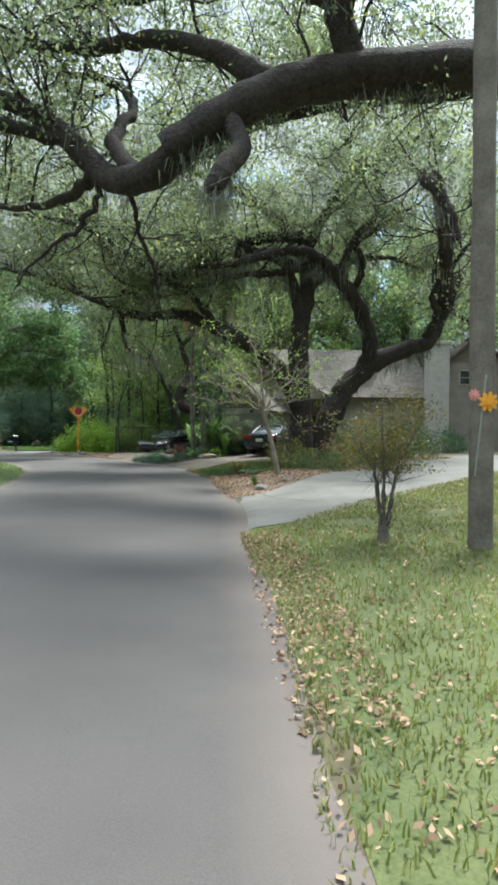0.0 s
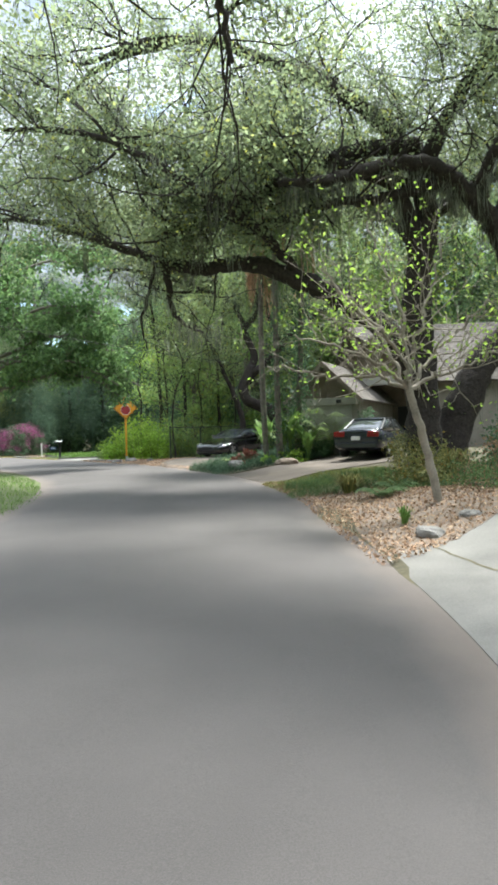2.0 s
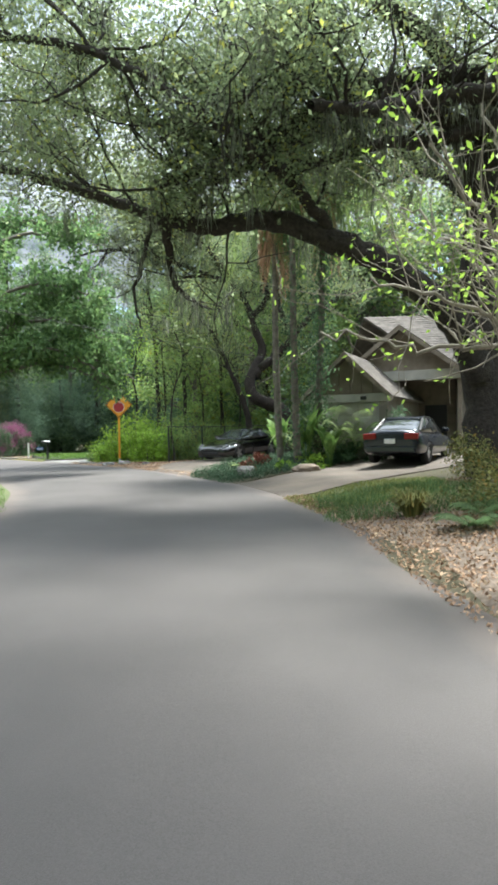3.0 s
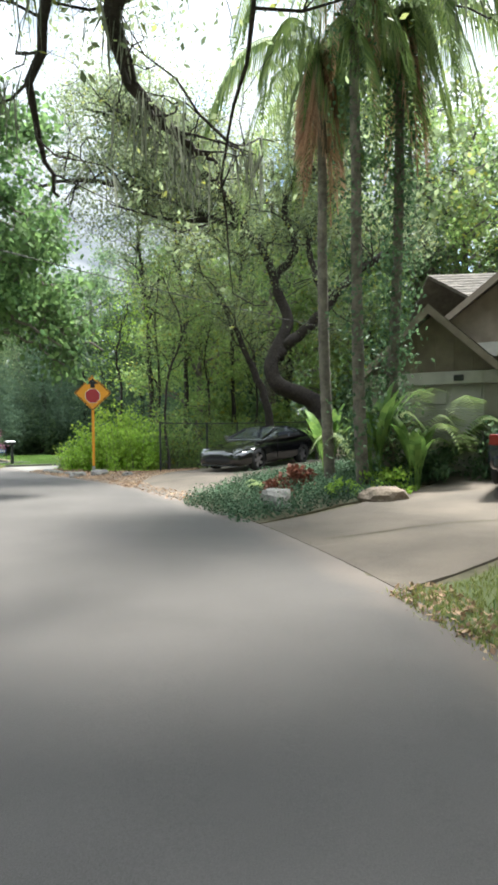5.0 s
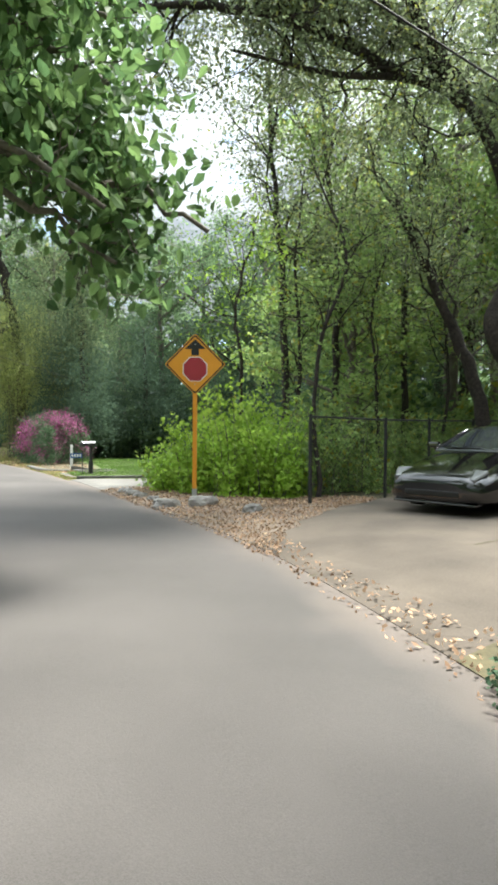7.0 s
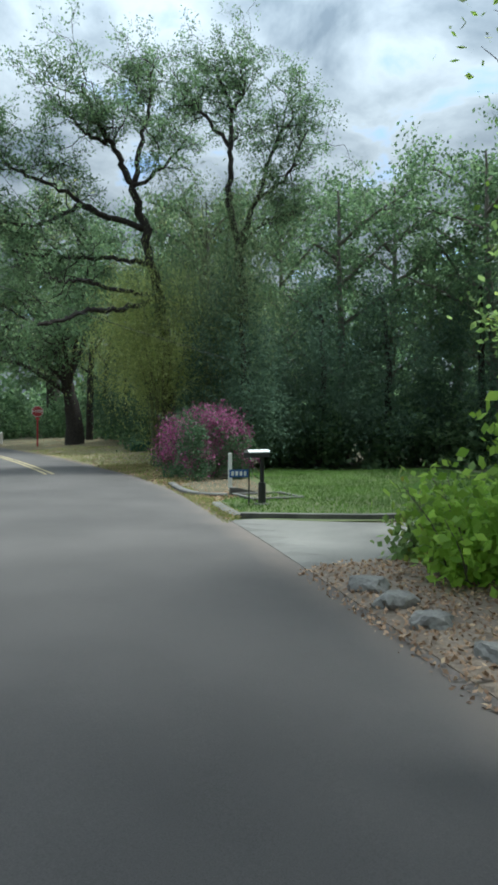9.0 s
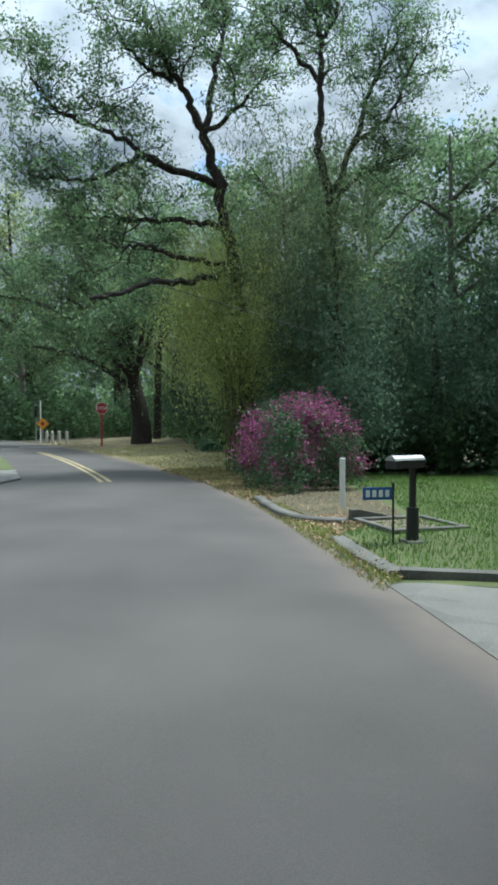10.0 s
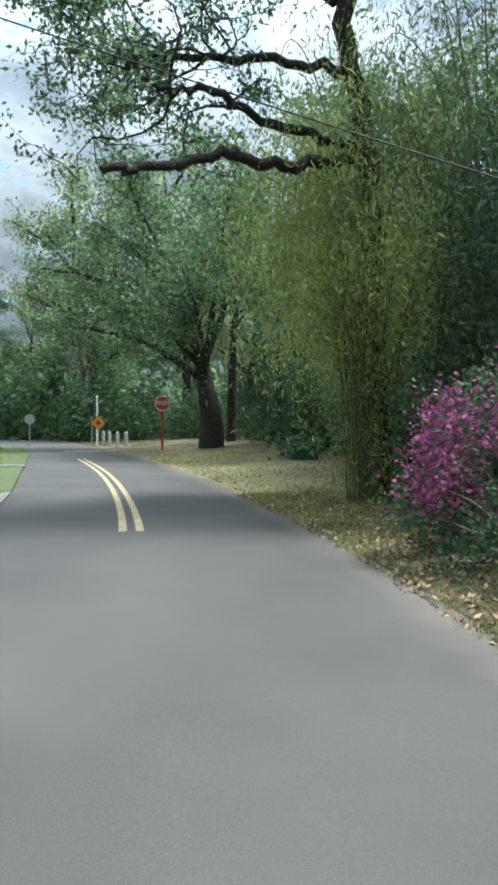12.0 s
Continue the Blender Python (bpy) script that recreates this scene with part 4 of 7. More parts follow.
# the crooked oak behind the parked coupe
def coupe_oak():
    t = Plant(13)
    gz = ground_z(-2.9, 43.6)
    b = t.limb([(-2.7, 43.6, gz - 0.2), (-2.9, 43.5, 1.6), (-3.2, 43.3, 2.6), (-3.9, 42.9, 3.0), (-4.6, 42.6, 3.35), (-4.85, 42.6, 4.1), (-4.5, 42.75, 5.0), (-4.2, 43.0, 5.9), (-4.6, 43.0, 7.0), (-4.9, 43.0, 8.0),
                (-5.6, 42.8, 9.2), (-6.8, 42.2, 9.6), (-8.4, 41.2, 9.4), (-10.5, 40.4, 9.8)], 0.42, 0.03, 14, 0.0)
    a = t.limb([(-4.6, 42.66, 4.3), (-4.35, 42.68, 4.8), (-3.8, 42.6, 5.2), (-2.8, 42.4, 6.1), (-1.6, 42.2, 7.4), (0.4, 42.0, 8.6)], 0.27, 0.13)
    c = t.limb([(-4.7, 43.0, 7.6), (-3.9, 43.2, 8.8), (-4.3, 43.2, 10.2), (-3.9, 43.0, 11.4), (-2.8, 43, 12.6)], 0.18, 0.06)
    d = t.limb([(-2.6, 42.4, 6.3), (-3.2, 42.6, 7.8), (-3.3, 42.8, 9.4), (-2.6, 43.0, 10.6), (-3.4, 42.6, 12.0)], 0.16, 0.05)
    e = t.limb([(-5.6, 42.8, 9.2), (-6.6, 41.6, 10.6), (-8.2, 40.4, 11.8), (-10, 39.6, 12.8)], 0.14, 0.05)
    g1 = t.limb([(-5.6, 42.8, 9.1), (-7.5, 42.0, 11.4), (-9.5, 41.2, 12.8), (-11.5, 40.5, 13.4)], 0.14, 0.05)
    g2 = t.limb([(-6.8, 42.2, 9.6), (-9.0, 40.6, 10.2), (-11.3, 39.6, 10.4), (-12.8, 38.8, 9.9)], 0.13, 0.05)
    side = t.limb([(-4.8, 43.6, gz), (-5.3, 44.0, 3.0), (-6.2, 44.0, 5.2), (-7.2, 43.6, 7.4)], 0.2, 0.08, 8)
    for L, n, s in ((a, 12, 0.5), (b, 20, 0.72), (c, 18, 0.35), (d, 14, 0.4), (e, 24, 0.25), (g1, 24, 0.2), (g2, 24, 0.2), (side, 8, 0.4)):
        t.sprout(L, n, 2.6, 2, s, 0.3, kids=4, leaf_n=38, leaf_r=0.34, moss=0.03, bend=0.34)
    return t.finish("oak_tree", BARK, OAK_LEAF, 0.105, "crooked dark live oak behind the parked coupe", "tree", origin=(-2.9, 43.6, gz))


coupe_oak()


# the wide oak that leans over the far stretch of the street
def street_oak():
    t = Plant(15)
    gz = ground_z(-46.5, 69)
    t.limb([(-46.5, 69, gz - 0.2), (-46.6, 68.9, 3.0), (-47.0, 68.6, 5.5)], 0.72, 0.42, 14)
    for pts in ([(-47.0, 68.6, 5.2), (-49.4, 66.8, 8.4), (-52.0, 64.8, 10.4), (-54.5, 62.8, 11.0)], [(-47.0, 68.6, 5.4), (-49.0, 68.0, 9.6), (-51.6, 67.0, 12.6), (-54, 66, 14.4)],
                [(-47.0, 68.6, 5.4), (-47.4, 67.4, 9.6), (-48.6, 66.0, 13.0), (-49, 65.0, 15.4)], [(-46.8, 68.7, 5.0), (-45.2, 68.0, 8.8), (-43.6, 67.0, 11.4), (-42.0, 66.0, 13.0)],
                [(-46.8, 68.7, 5.2), (-46.4, 70.2, 9.8), (-46.8, 71.4, 13.6), (-48, 72.0, 16.0)], [(-46.8, 68.7, 4.4), (-48.2, 66.2, 6.2), (-49.8, 64.2, 7.0), (-51.2, 62.6, 7.2)],
                [(-46.8, 68.7, 4.8), (-44.8, 66.6, 6.6), (-43.2, 64.8, 7.4), (-42.0, 63.6, 7.6)]):
        L = t.limb(pts, 0.2, 0.05, 8)
        t.sprout(L, 15, 3.0, 2, 0.2, 0.25, kids=4, leaf_n=13, leaf_r=0.45, bend=0.3)
    return t.finish("oak_tree", BARK, WOOD_LEAF, 0.24, "wide dark oak leaning over the far street", "tree", origin=(-46.5, 69, gz))


street_oak()


# the broad-leaved tree on the inside of the bend
def broadleaf_tree():
    t = Plant(14)
    gz = ground_z(-15.5, 31.5)
    t.limb([(-15.5, 31.5, gz - 0.2), (-15.4, 31.6, 2.0), (-15.2, 31.8, 4.5), (-15.0, 32.0, 8.0)], 0.26, 0.12)
    for pts in ([(-15.3, 31.7, 2.8), (-13, 32.3, 3.9), (-11, 32.9, 4.1), (-9.3, 33.2, 3.2)],
                [(-15.2, 31.8, 4.0), (-12.8, 31.6, 4.6), (-10.8, 32.2, 4.5), (-9.2, 32.8, 3.6)],
                [(-15.2, 31.8, 4.5), (-12.6, 32.9, 5.0), (-10.8, 33.7, 4.9), (-9.3, 34.0, 4.0)],
                [(-15.2, 31.8, 4.2), (-12.6, 32.4, 5.6), (-10.6, 33.0, 5.7), (-9.4, 33.2, 5.0)],
                [(-15.2, 31.8, 5.0), (-12.6, 31.8, 6.6), (-10.8, 32.0, 6.9), (-9.5, 32.2, 6.4)],
                [(-15.1, 31.9, 5.6), (-12.8, 33.0, 6.8), (-11.2, 33.8, 6.9), (-9.9, 34.2, 6.3)],
                [(-15.1, 31.9, 6.0), (-13.0, 31.6, 8.2), (-11.2, 32.0, 8.8), (-10, 32.4, 8.6)],
                [(-15.0, 32.0, 7.0), (-13.4, 33.0, 9.2), (-11.8, 33.8, 9.8), (-10.6, 34.2, 9.4)],
                [(-15.2, 31.8, 4.4), (-14.2, 30.6, 5.8), (-12.6, 30.4, 6.8)],
                [(-15.2, 31.8, 3.6), (-12.6, 32.8, 4.3), (-10.2, 33.4, 4.4), (-8.5, 33.7, 3.6)],
                [(-15.2, 31.8, 6.5), (-16.2, 29.6, 8.4), (-15.6, 27.8, 9.4)],
                [(-15.0, 32.0, 8.0), (-14.6, 31.8, 10.2), (-14.0, 31.6, 12.0)]):
        L = t.limb(pts, 0.09, 0.025, 6, 0.05)
        t.sprout(L, 17, 1.0, 1, 0.2, 0.05, kids=4, leaf_n=26, leaf_r=0.22, bend=0.25)
    t.leaves = [q[q[:, 2] > 2.75] for q in t.leaves]
    return t.finish("broadleaf_tree", BARK_GREY, BROAD_LEAF, 0.165, "dark green broad-leaved tree overhanging the bend", "tree", hang=0.8, oval=True, origin=(-15.5, 31.5, gz))


broadleaf_tree()


# ---- woodland: a few kinds of tree, each repeated ----
def wood_tree(seed, tall, wide, leaf, bark, size, leaf_n, bare=0.35, label="", aspect=0.6):
    t = Plant(seed)
    rng = t.rng
    lean = rng.normal(0, 0.5, 2)
    spine = [(0, 0, -0.3), (lean[0] * 0.2, lean[1] * 0.2, tall * 0.3), (lean[0], lean[1], tall * 0.6), (lean[0] * 1.5, lean[1] * 1.2, tall * 0.92)]
    trunk = t.limb(spine, 0.018 * tall + 0.05, 0.05, 8)
    for k in range(11):
        f = bare + (1 - bare) * (k + rng.random()) / 11
        z0 = trunk[0][int(f * 0.95 * (len(trunk[0]) - 1))]
        a = k * 2.4 + rng.normal(0, 0.3)
        reach = wide * (1.1 - 0.55 * abs(f - 0.55)) * rng.uniform(0.7, 1.15)
        p1 = z0 + np.array([np.cos(a) * reach * 0.5, np.sin(a) * reach * 0.5, reach * 0.28])
        p2 = z0 + np.array([np.cos(a) * reach, np.sin(a) * reach, reach * 0.45])
        L = t.limb([z0, p1, p2], 0.06 + 0.012 * wide, 0.025, 5)
        t.sprout(L, 6, wide * 0.38, 1, 0.25, 0.2, kids=4, leaf_n=leaf_n, leaf_r=0.42, bend=0.3)
    return t.finish("woodland_tree", bark, leaf, size, label, "tree", aspect=aspect, group="woodland trees")


def bush(seed, name, leaf, wide, tall, n, size, label, category="shrub", clumps=26, group="", aspect=0.55, stems=7, hang=0.0, low=0.05):
    """A shrub of many leafy clumps on a few stems, uneven in outline."""
    t = Plant(seed)
    rng = t.rng
    for k in range(clumps):
        a, f = rng.uniform(0, 2 * np.pi), np.sqrt(rng.random())
        z = tall * rng.uniform(low, 1) * (1 - 0.45 * f * f)
        c = np.array([np.cos(a) * f * wide, np.sin(a) * f * wide, z])
        m = n // clumps
        t.leaves.append(c + rng.normal(0, 1, (m, 3)) * np.array([wide, wide, tall * 0.6]) * 0.16)
        if k < stems:
            t.tube(curve_through([(c[0] * 0.15, c[1] * 0.15, -0.1), (c[0] * 0.5, c[1] * 0.5, z * 0.55), tuple(c)], 4), np.linspace(0.02, 0.006, 9), 4)
    return t.finish(name, BARK_GREY, leaf, size, label, category, aspect=aspect, group=group, hang=hang)


KINDS = [
    wood_tree(21, 15, 4.2, WOOD_LEAF, BARK_GREY, 0.2, 40, 0.3, "tall woodland tree with a dense dark crown"),
    wood_tree(22, 12, 3.8, OAK_LEAF, BARK, 0.2, 34, 0.25, "woodland oak with a wide green crown"),
    wood_tree(23, 10, 3.2, OAK_LEAF_BRIGHT, BARK_GREY, 0.24, 24, 0.22, "slender woodland tree with light green leaves"),
    wood_tree(24, 17, 4.6, WOOD_LEAF, BARK, 0.26, 22, 0.45, "tall open-crowned tree with bare lower trunk"),
    wood_tree(25, 18, 4.6, OAK_LEAF_BRIGHT, BARK_GREY, 0.21, 28, 0.25, "tall woodland tree with a yellow-green crown"),
]
UNDER = bush(31, "woodland_shrub", WOOD_LEAF, 2.0, 3.2, 3400, 0.24, "dense dark woodland undergrowth", clumps=40, group="woodland undergrowth")
UNDER_BRIGHT = bush(32, "woodland_shrub", OAK_LEAF_BRIGHT, 1.7, 2.8, 3400, 0.18, "light green woodland undergrowth", clumps=36, group="woodland undergrowth")
# kind, x, y, scale
LAWN_WOOD = [(0, -21.6, 67.6, 0.98), (0, -18.6, 69.5, 1.02), (3, -36, 72, 1.0), (3, -6, 66, 1.0), (3, -50, 74, 1.0), (0, -26, 63, 0.62), (0, -16, 66, 1.05), (0, -22.8, 64.0, 0.9), (0, -10, 62, 1.15),
             (1, -5, 57, 1.25), (2, -10.5, 57, 1.1), (2, -9.0, 49, 0.85), (4, -9.0, 54.5, 1.0), (4, -5.6, 52, 0.95)]
# the last five never come into view; added for shade and reflections
HOUSE_WOOD = [(0, -3, 62, 1.1), (4, -1, 57, 1.05), (4, 4.5, 51, 1.0), (2, -1, 49, 1.0), (4, 9.5, 50, 1.0), (4, 1.4, 48.2, 0.95), (4, 6.6, 48.6, 1.0), (4, 12.5, 48.6, 1.0), (0, 4.0, 48.2, 1.05), (0, 9.4, 48.4, 1.1), (1, 0.2, 51.5, 1.25), (0, 13, 50, 1.1), (1, 16, 40, 1.1), (0, 19, 32, 1.1), (0, 24, 46, 1.2), (1, 22, 22, 1.1), (0, 26, 12, 1.1),
              (1, -24, 20, 1.0), (0, -32, 30, 1.1), (0, -30, 6, 1.1)]
STREET_WOOD = [(0, -34, 69, 1.0), (1, -40, 76, 1.1), (0, -47, 80, 1.1), (1, -56, 82, 1.1), (0, -31, 74, 1.15), (1, -66, 84, 1.55), (0, -74, 92, 1.5), (1, -82, 84, 1.6), (0, -92, 92, 1.2), (1, -100, 84, 1.2),
               (0, -88, 72, 1.1), (0, -76, 79, 1.4), (1, -64, 96, 1.2), (0, -52, 94, 1.2)]
rng_place = random.Random(5)
used = set()
for kind, x, y, s in LAWN_WOOD + HOUSE_WOOD + STREET_WOOD:
    m = Matrix.Translation((x, y, ground_z(x, y))) @ Matrix.Rotation(rng_place.uniform(0, 6.28), 4, "Z") @ Matrix.Diagonal((s, s, s * rng_place.uniform(0.92, 1.1), 1))
    if kind in used:
        copy_thing(KINDS[kind], m)
    else:
        KINDS[kind].matrix_basis = m
        used.add(kind)
UNDER_PLACES = [(-26.0, 58.6), (-25, 60.4), (-22, 61.8), (-18.8, 64.2), (-15.4, 63.8), (-12.4, 60.6), (-10.4, 57.2), (-9.4, 54.4), (-28.2, 62.4), (-31.4, 66.8), (-8.4, 52), (-6, 50), (-14, 66), (-36, 68), (-41, 71.5), (-46, 75),
                (-52, 78), (-60, 80), (-4, 48.6), (-1, 47), (2, 48), (5.5, 49), (9, 51), (-66, 80), (-72, 79), (-80, 76), (-88, 78), (12, 44), (15, 46), (-20, 67), (-26, 66), (-84, 86), (-93, 89), (-102, 92)]
UNDER_PLACES += [(-60, 92), (-68, 93), (-76, 96), (-84, 97), (-92, 100), (-100, 99), (-108, 96), (-114, 90)]
for k, (x, y) in enumerate(UNDER_PLACES):
    s = rng_place.uniform(0.85, 1.3) * (1.9 if x < -66.5 else 1.0)
    m = Matrix.Translation((x, y, ground_z(x, y) - 0.05)) @ Matrix.Rotation(rng_place.uniform(0, 6.28), 4, "Z") @ Matrix.Diagonal((s, s, s * rng_place.uniform(0.8, 1.2), 1))
    src = UNDER_BRIGHT if k in (7, 11, 18, 20) else UNDER
    if src.name in used:
        copy_thing(src, m)
    else:
        src.matrix_basis = m
        used.add(src.name)
if UNDER_BRIGHT.name not in used:
    UNDER_BRIGHT.matrix_basis = Matrix.Translation((-7.5, 46.5, 0.3))


def add_plant_at(ob, x, y, turn=0.0, scale=1.0, dz=0.0):
    ob.matrix_basis = Matrix.Translation((x, y, ground_z(x, y) + dz)) @ Matrix.Rotation(turn, 4, "Z") @ Matrix.Scale(scale, 4)
    return ob


# ---- distant woods, past counting ----
def distant_woods():
    rng = np.random.default_rng(41)
    line = curve_through([(-150, 40), (-140, 92), (-100, 118), (-50, 116), (-10, 98), (25, 80), (42, 55), (44, 20), (40, -20), (10, -60), (-40, -60), (-60, -20), (-70, 20), (-100, 40)], 10)
    out = []
    for x, y in line:
        top = rng.uniform(15, 23)
        for _ in range(46):
            c = np.array([x, y, 0]) + np.array([rng.normal(0, 6), rng.normal(0, 6), rng.uniform(0.1, 1.0) ** 1.5 * top])
            out.append(c + rng.normal(0, 1, (14, 3)) * np.array([1.7, 1.7, 1.3]))
    p = np.vstack(out)
    p[:, 2] = np.maximum(p[:, 2], 0.3)
    return tagged(part("distant_woods", quads("distant_woods", leaf_quads(p, 1.25, rng, 0.7, 0.4), WOOD_LEAF), WOOD_LEAF), "dense green woods in the distance", "woods", kind="stuff")


distant_woods()


# the two tall trees at the end of the lawn, with a limb over the road
def tall_tree(seed, base, limbs, label):
    t = Plant(seed)
    gz = ground_z(*base)
    for k, (pts, r0, r1, n) in enumerate(limbs):
        L = t.limb([(base[0], base[1], gz - 0.2), *pts] if k == 0 else pts, r0, r1, 10 if k == 0 else 7, 0.05)
        if n:
            t.sprout(L, n, 2.1, 2, 0.35 if k else 0.7, 0.3, kids=4, leaf_n=22, leaf_r=0.15, bend=0.42, lift=0.05)
    # vines and shoots up the lower trunk
    trunk = t.limb([(base[0], base[1], 1.0), (base[0] - 0.2, base[1] - 0.3, 5.0), (base[0] - 0.3, base[1] - 0.6, 9.6)], 0.05, 0.03, 5)
    t.sprout(trunk, 34, 1.2, 1, 0.1, -0.1, kids=4, leaf_n=44, leaf_r=0.3, bend=0.3)
    return t.finish("tall_tree", BARK, WOOD_LEAF, 0.11, label, "tree", origin=(*base, gz), group="tall trees by the street")


tall_tree(51, (-28.6, 57.7), [
    ([(-28.5, 57.3, 3.8), (-28.1, 56.5, 6.2), (-27.7, 55.2, 8.6), (-27.9, 54.4, 11.1), (-28.2, 53.7, 12.4), (-28.5, 52.8, 13.6), (-28.8, 52.5, 14.8)], 0.3, 0.05, 12),
    ([(-27.9, 54.3, 11.3), (-27.7, 54.7, 13.6), (-27.7, 55.1, 15.3), (-28.0, 55.3, 16.7)], 0.12, 0.03, 15),
    ([(-27.9, 54.9, 9.8), (-28.9, 52.6, 10.1), (-29.5, 51.0, 9.1), (-30.6, 49.8, 9.1)], 0.13, 0.03, 13),
    ([(-28.5, 53.4, 10.0), (-29.5, 51.6, 10.7), (-30.4, 50.5, 11.2), (-30.7, 49.7, 12.0)], 0.1, 0.03, 14),
    ([(-27.9, 54.3, 11.3), (-26.8, 54.6, 11.8), (-25.8, 55.0, 13.0)], 0.1, 0.03, 10),
    ([(-28.4, 53.3, 12.7), (-29.0, 52.5, 13.2), (-29.4, 51.8, 14.2)], 0.08, 0.03, 10),
    ([(-27.8, 55.0, 8.4), (-28.6, 53.6, 8.4), (-29.7, 52.1, 8.2), (-31.0, 51.0, 8.4)], 0.1, 0.03, 12),
    ([(-27.9, 55.5, 7.0), (-28.2, 54.0, 6.4), (-28.2, 52.8, 6.2), (-28.2, 52.0, 6.0), (-28.3, 50.9, 5.5), (-28.4, 50.0, 5.2)], 0.12, 0.06, 0),
    ([(-27.9, 55.5, 7.2), (-28.5, 53.4, 7.2), (-28.5, 52.3, 7.3), (-28.8, 51.3, 7.0), (-29.0, 50.6, 7.5)], 0.1, 0.035, 9),
], "tall open-crowned tree reaching a bare limb over the street")
tall_tree(52, (-25.1, 58.6), [
    ([(-25.1, 58.5, 4), (-25.2, 58.4, 6.1), (-25.3, 58.2, 9.2), (-25.6, 57.9, 11.4), (-25.6, 58.0, 13.6), (-25.8, 58.1, 15.7), (-26.6, 57.9, 17.6)], 0.27, 0.04, 12),
    ([(-25.7, 58.1, 15.2), (-25.3, 58.6, 16.6), (-25.7, 58.5, 18.2)], 0.09, 0.03, 11),
    ([(-25.6, 58.0, 13.7), (-26.8, 57.0, 15.5), (-27.3, 56.7, 16.4)], 0.1, 0.03, 11),
    ([(-25.2, 58.2, 10.0), (-24.5, 58.4, 11.7), (-23.9, 58.9, 13.9), (-23.0, 59.5, 15.7)], 0.14, 0.03, 14),
    ([(-24.5, 58.4, 11.5), (-23.4, 58.9, 12.5), (-22.6, 59.3, 14.4)], 0.09, 0.03, 11),
    ([(-25.3, 58.2, 9.6), (-24.2, 58.6, 10.6), (-22.9, 59.0, 10.9)], 0.09, 0.03, 9),
], "tall slender tree with an open crown behind the bougainvillea")


# bamboo: arching canes with hanging leaves
def bamboo(seed, x, y, n, tall, wide, label, leaf=BAMBOO_LEAF):
    t = Plant(seed)
    rng = t.rng
    canes = []
    for _ in range(n):
        a, f = rng.uniform(0, 2 * np.pi), rng.random()
        b = np.array([np.cos(a), np.sin(a), 0]) * 0.5 * f
        h, out = tall * rng.uniform(0.55, 1.05), wide * rng.uniform(0.35, 1.1)
        d = np.array([np.cos(a), np.sin(a), 0])
        path = curve_through([b + (0, 0, -0.1), b + d * out * 0.12 + (0, 0, h * 0.5), b + d * out * 0.45 + (0, 0, h * 0.85), b + d * out * 0.85 + (0, 0, h * 0.95), b + d * out * 1.1 + (0, 0, h * 0.78)], 5)
        canes.append((path, np.linspace(0.022, 0.005, len(path))))
        for k in range(1, len(path)):
            m = 28 if k > 8 else 16 if k > 5 or leaf is SHADE_BAMBOO else 5
            q = path[k] + rng.normal(0, 1, (m, 3)) * np.array([0.42, 0.42, 0.32])
            q[:, 2] -= np.abs(rng.normal(0, 0.5, m)) * (1 + (k > 12))
            t.leaves.append(q)
    root = t.finish("bamboo_clump", CANE, leaf, 0.15, label, "bamboo", aspect=0.2, hang=1.4, up=0.1, group="bamboo by the street")
    for path, radii in canes[::3]:
        c = Plant(1)
        c.tube(path, radii, 5)
        part("cane", c.wood_mesh("cane", CANE), CANE, root)
    return add_plant_at(root, x, y)


bamboo(61, -28.0, 56.2, 84, 9.0, 2.6, "tall yellow-green bamboo drooping over the verge")
bamboo(62, -31.8, 62.0, 46, 9.0, 3.0, "yellow-green bamboo clump at the edge of the verge")
bamboo(63, -25.4, 56.6, 60, 13.0, 3.0, "dense bamboo clump behind the bougainvillea, leaf colour darkened as shade", SHADE_BAMBOO)


# dark vine-hung thicket behind the lawn
def vine_thicket(seed, x, y, wide, tall, n):
    t = Plant(seed)
    rng = t.rng
    t.limb([(0, 0, -0.2), (0.2, 0, tall * 0.4), (0, 0.2, tall * 0.8)], 0.2, 0.08, 8)
    for _ in range(70):
        a, f = rng.uniform(0, 2 * np.pi), np.sqrt(rng.random())
        top = tall * rng.uniform(0.25, 1.0) * (1 - 0.4 * f * f)
        c = np.array([np.cos(a) * wide * f, np.sin(a) * wide * f, 0])
        m = n // 70
        drop = np.abs(rng.normal(0, 0.28, m)) * top
        q = c + rng.normal(0, 0.38, (m, 3))
        q[:, 2] = np.maximum(top - drop + rng.normal(0, 0.2, m), 0.1)
        t.leaves.append(q)
    root = t.finish("vine_thicket", BARK, THICKET_LEAF, 0.125, "dark thicket hung with vines at the edge of the lawn", "thicket", hang=0.8, group="vine thickets")
    return add_plant_at(root, x, y)


THICKET = vine_thicket(71, -24.6, 57.0, 2.3, 9.5, 19000)
for x, y, s, a in ((-22.6, 60.6, 1.0, 0.4), (-20.2, 62.6, 1.0, 1.2), (-16.4, 65.2, 1.1, 2.4), (-12.6, 63.4, 1.0, 3.5), (-9.6, 59.6, 1.0, 4.6), (-7.2, 55.4, 0.9, 0.7), (-28.6, 60.8, 1.0, 5.2), (-38.8, 69.4, 0.9, 2.0), (-43.5, 71.5, 1.0, 3.0), (-31.6, 64.6, 1.1, 0.3)):
    copy_thing(THICKET, Matrix.Translation((x, y, ground_z(x, y))) @ Matrix.Rotation(a, 4, "Z") @ Matrix.Scale(s, 4))


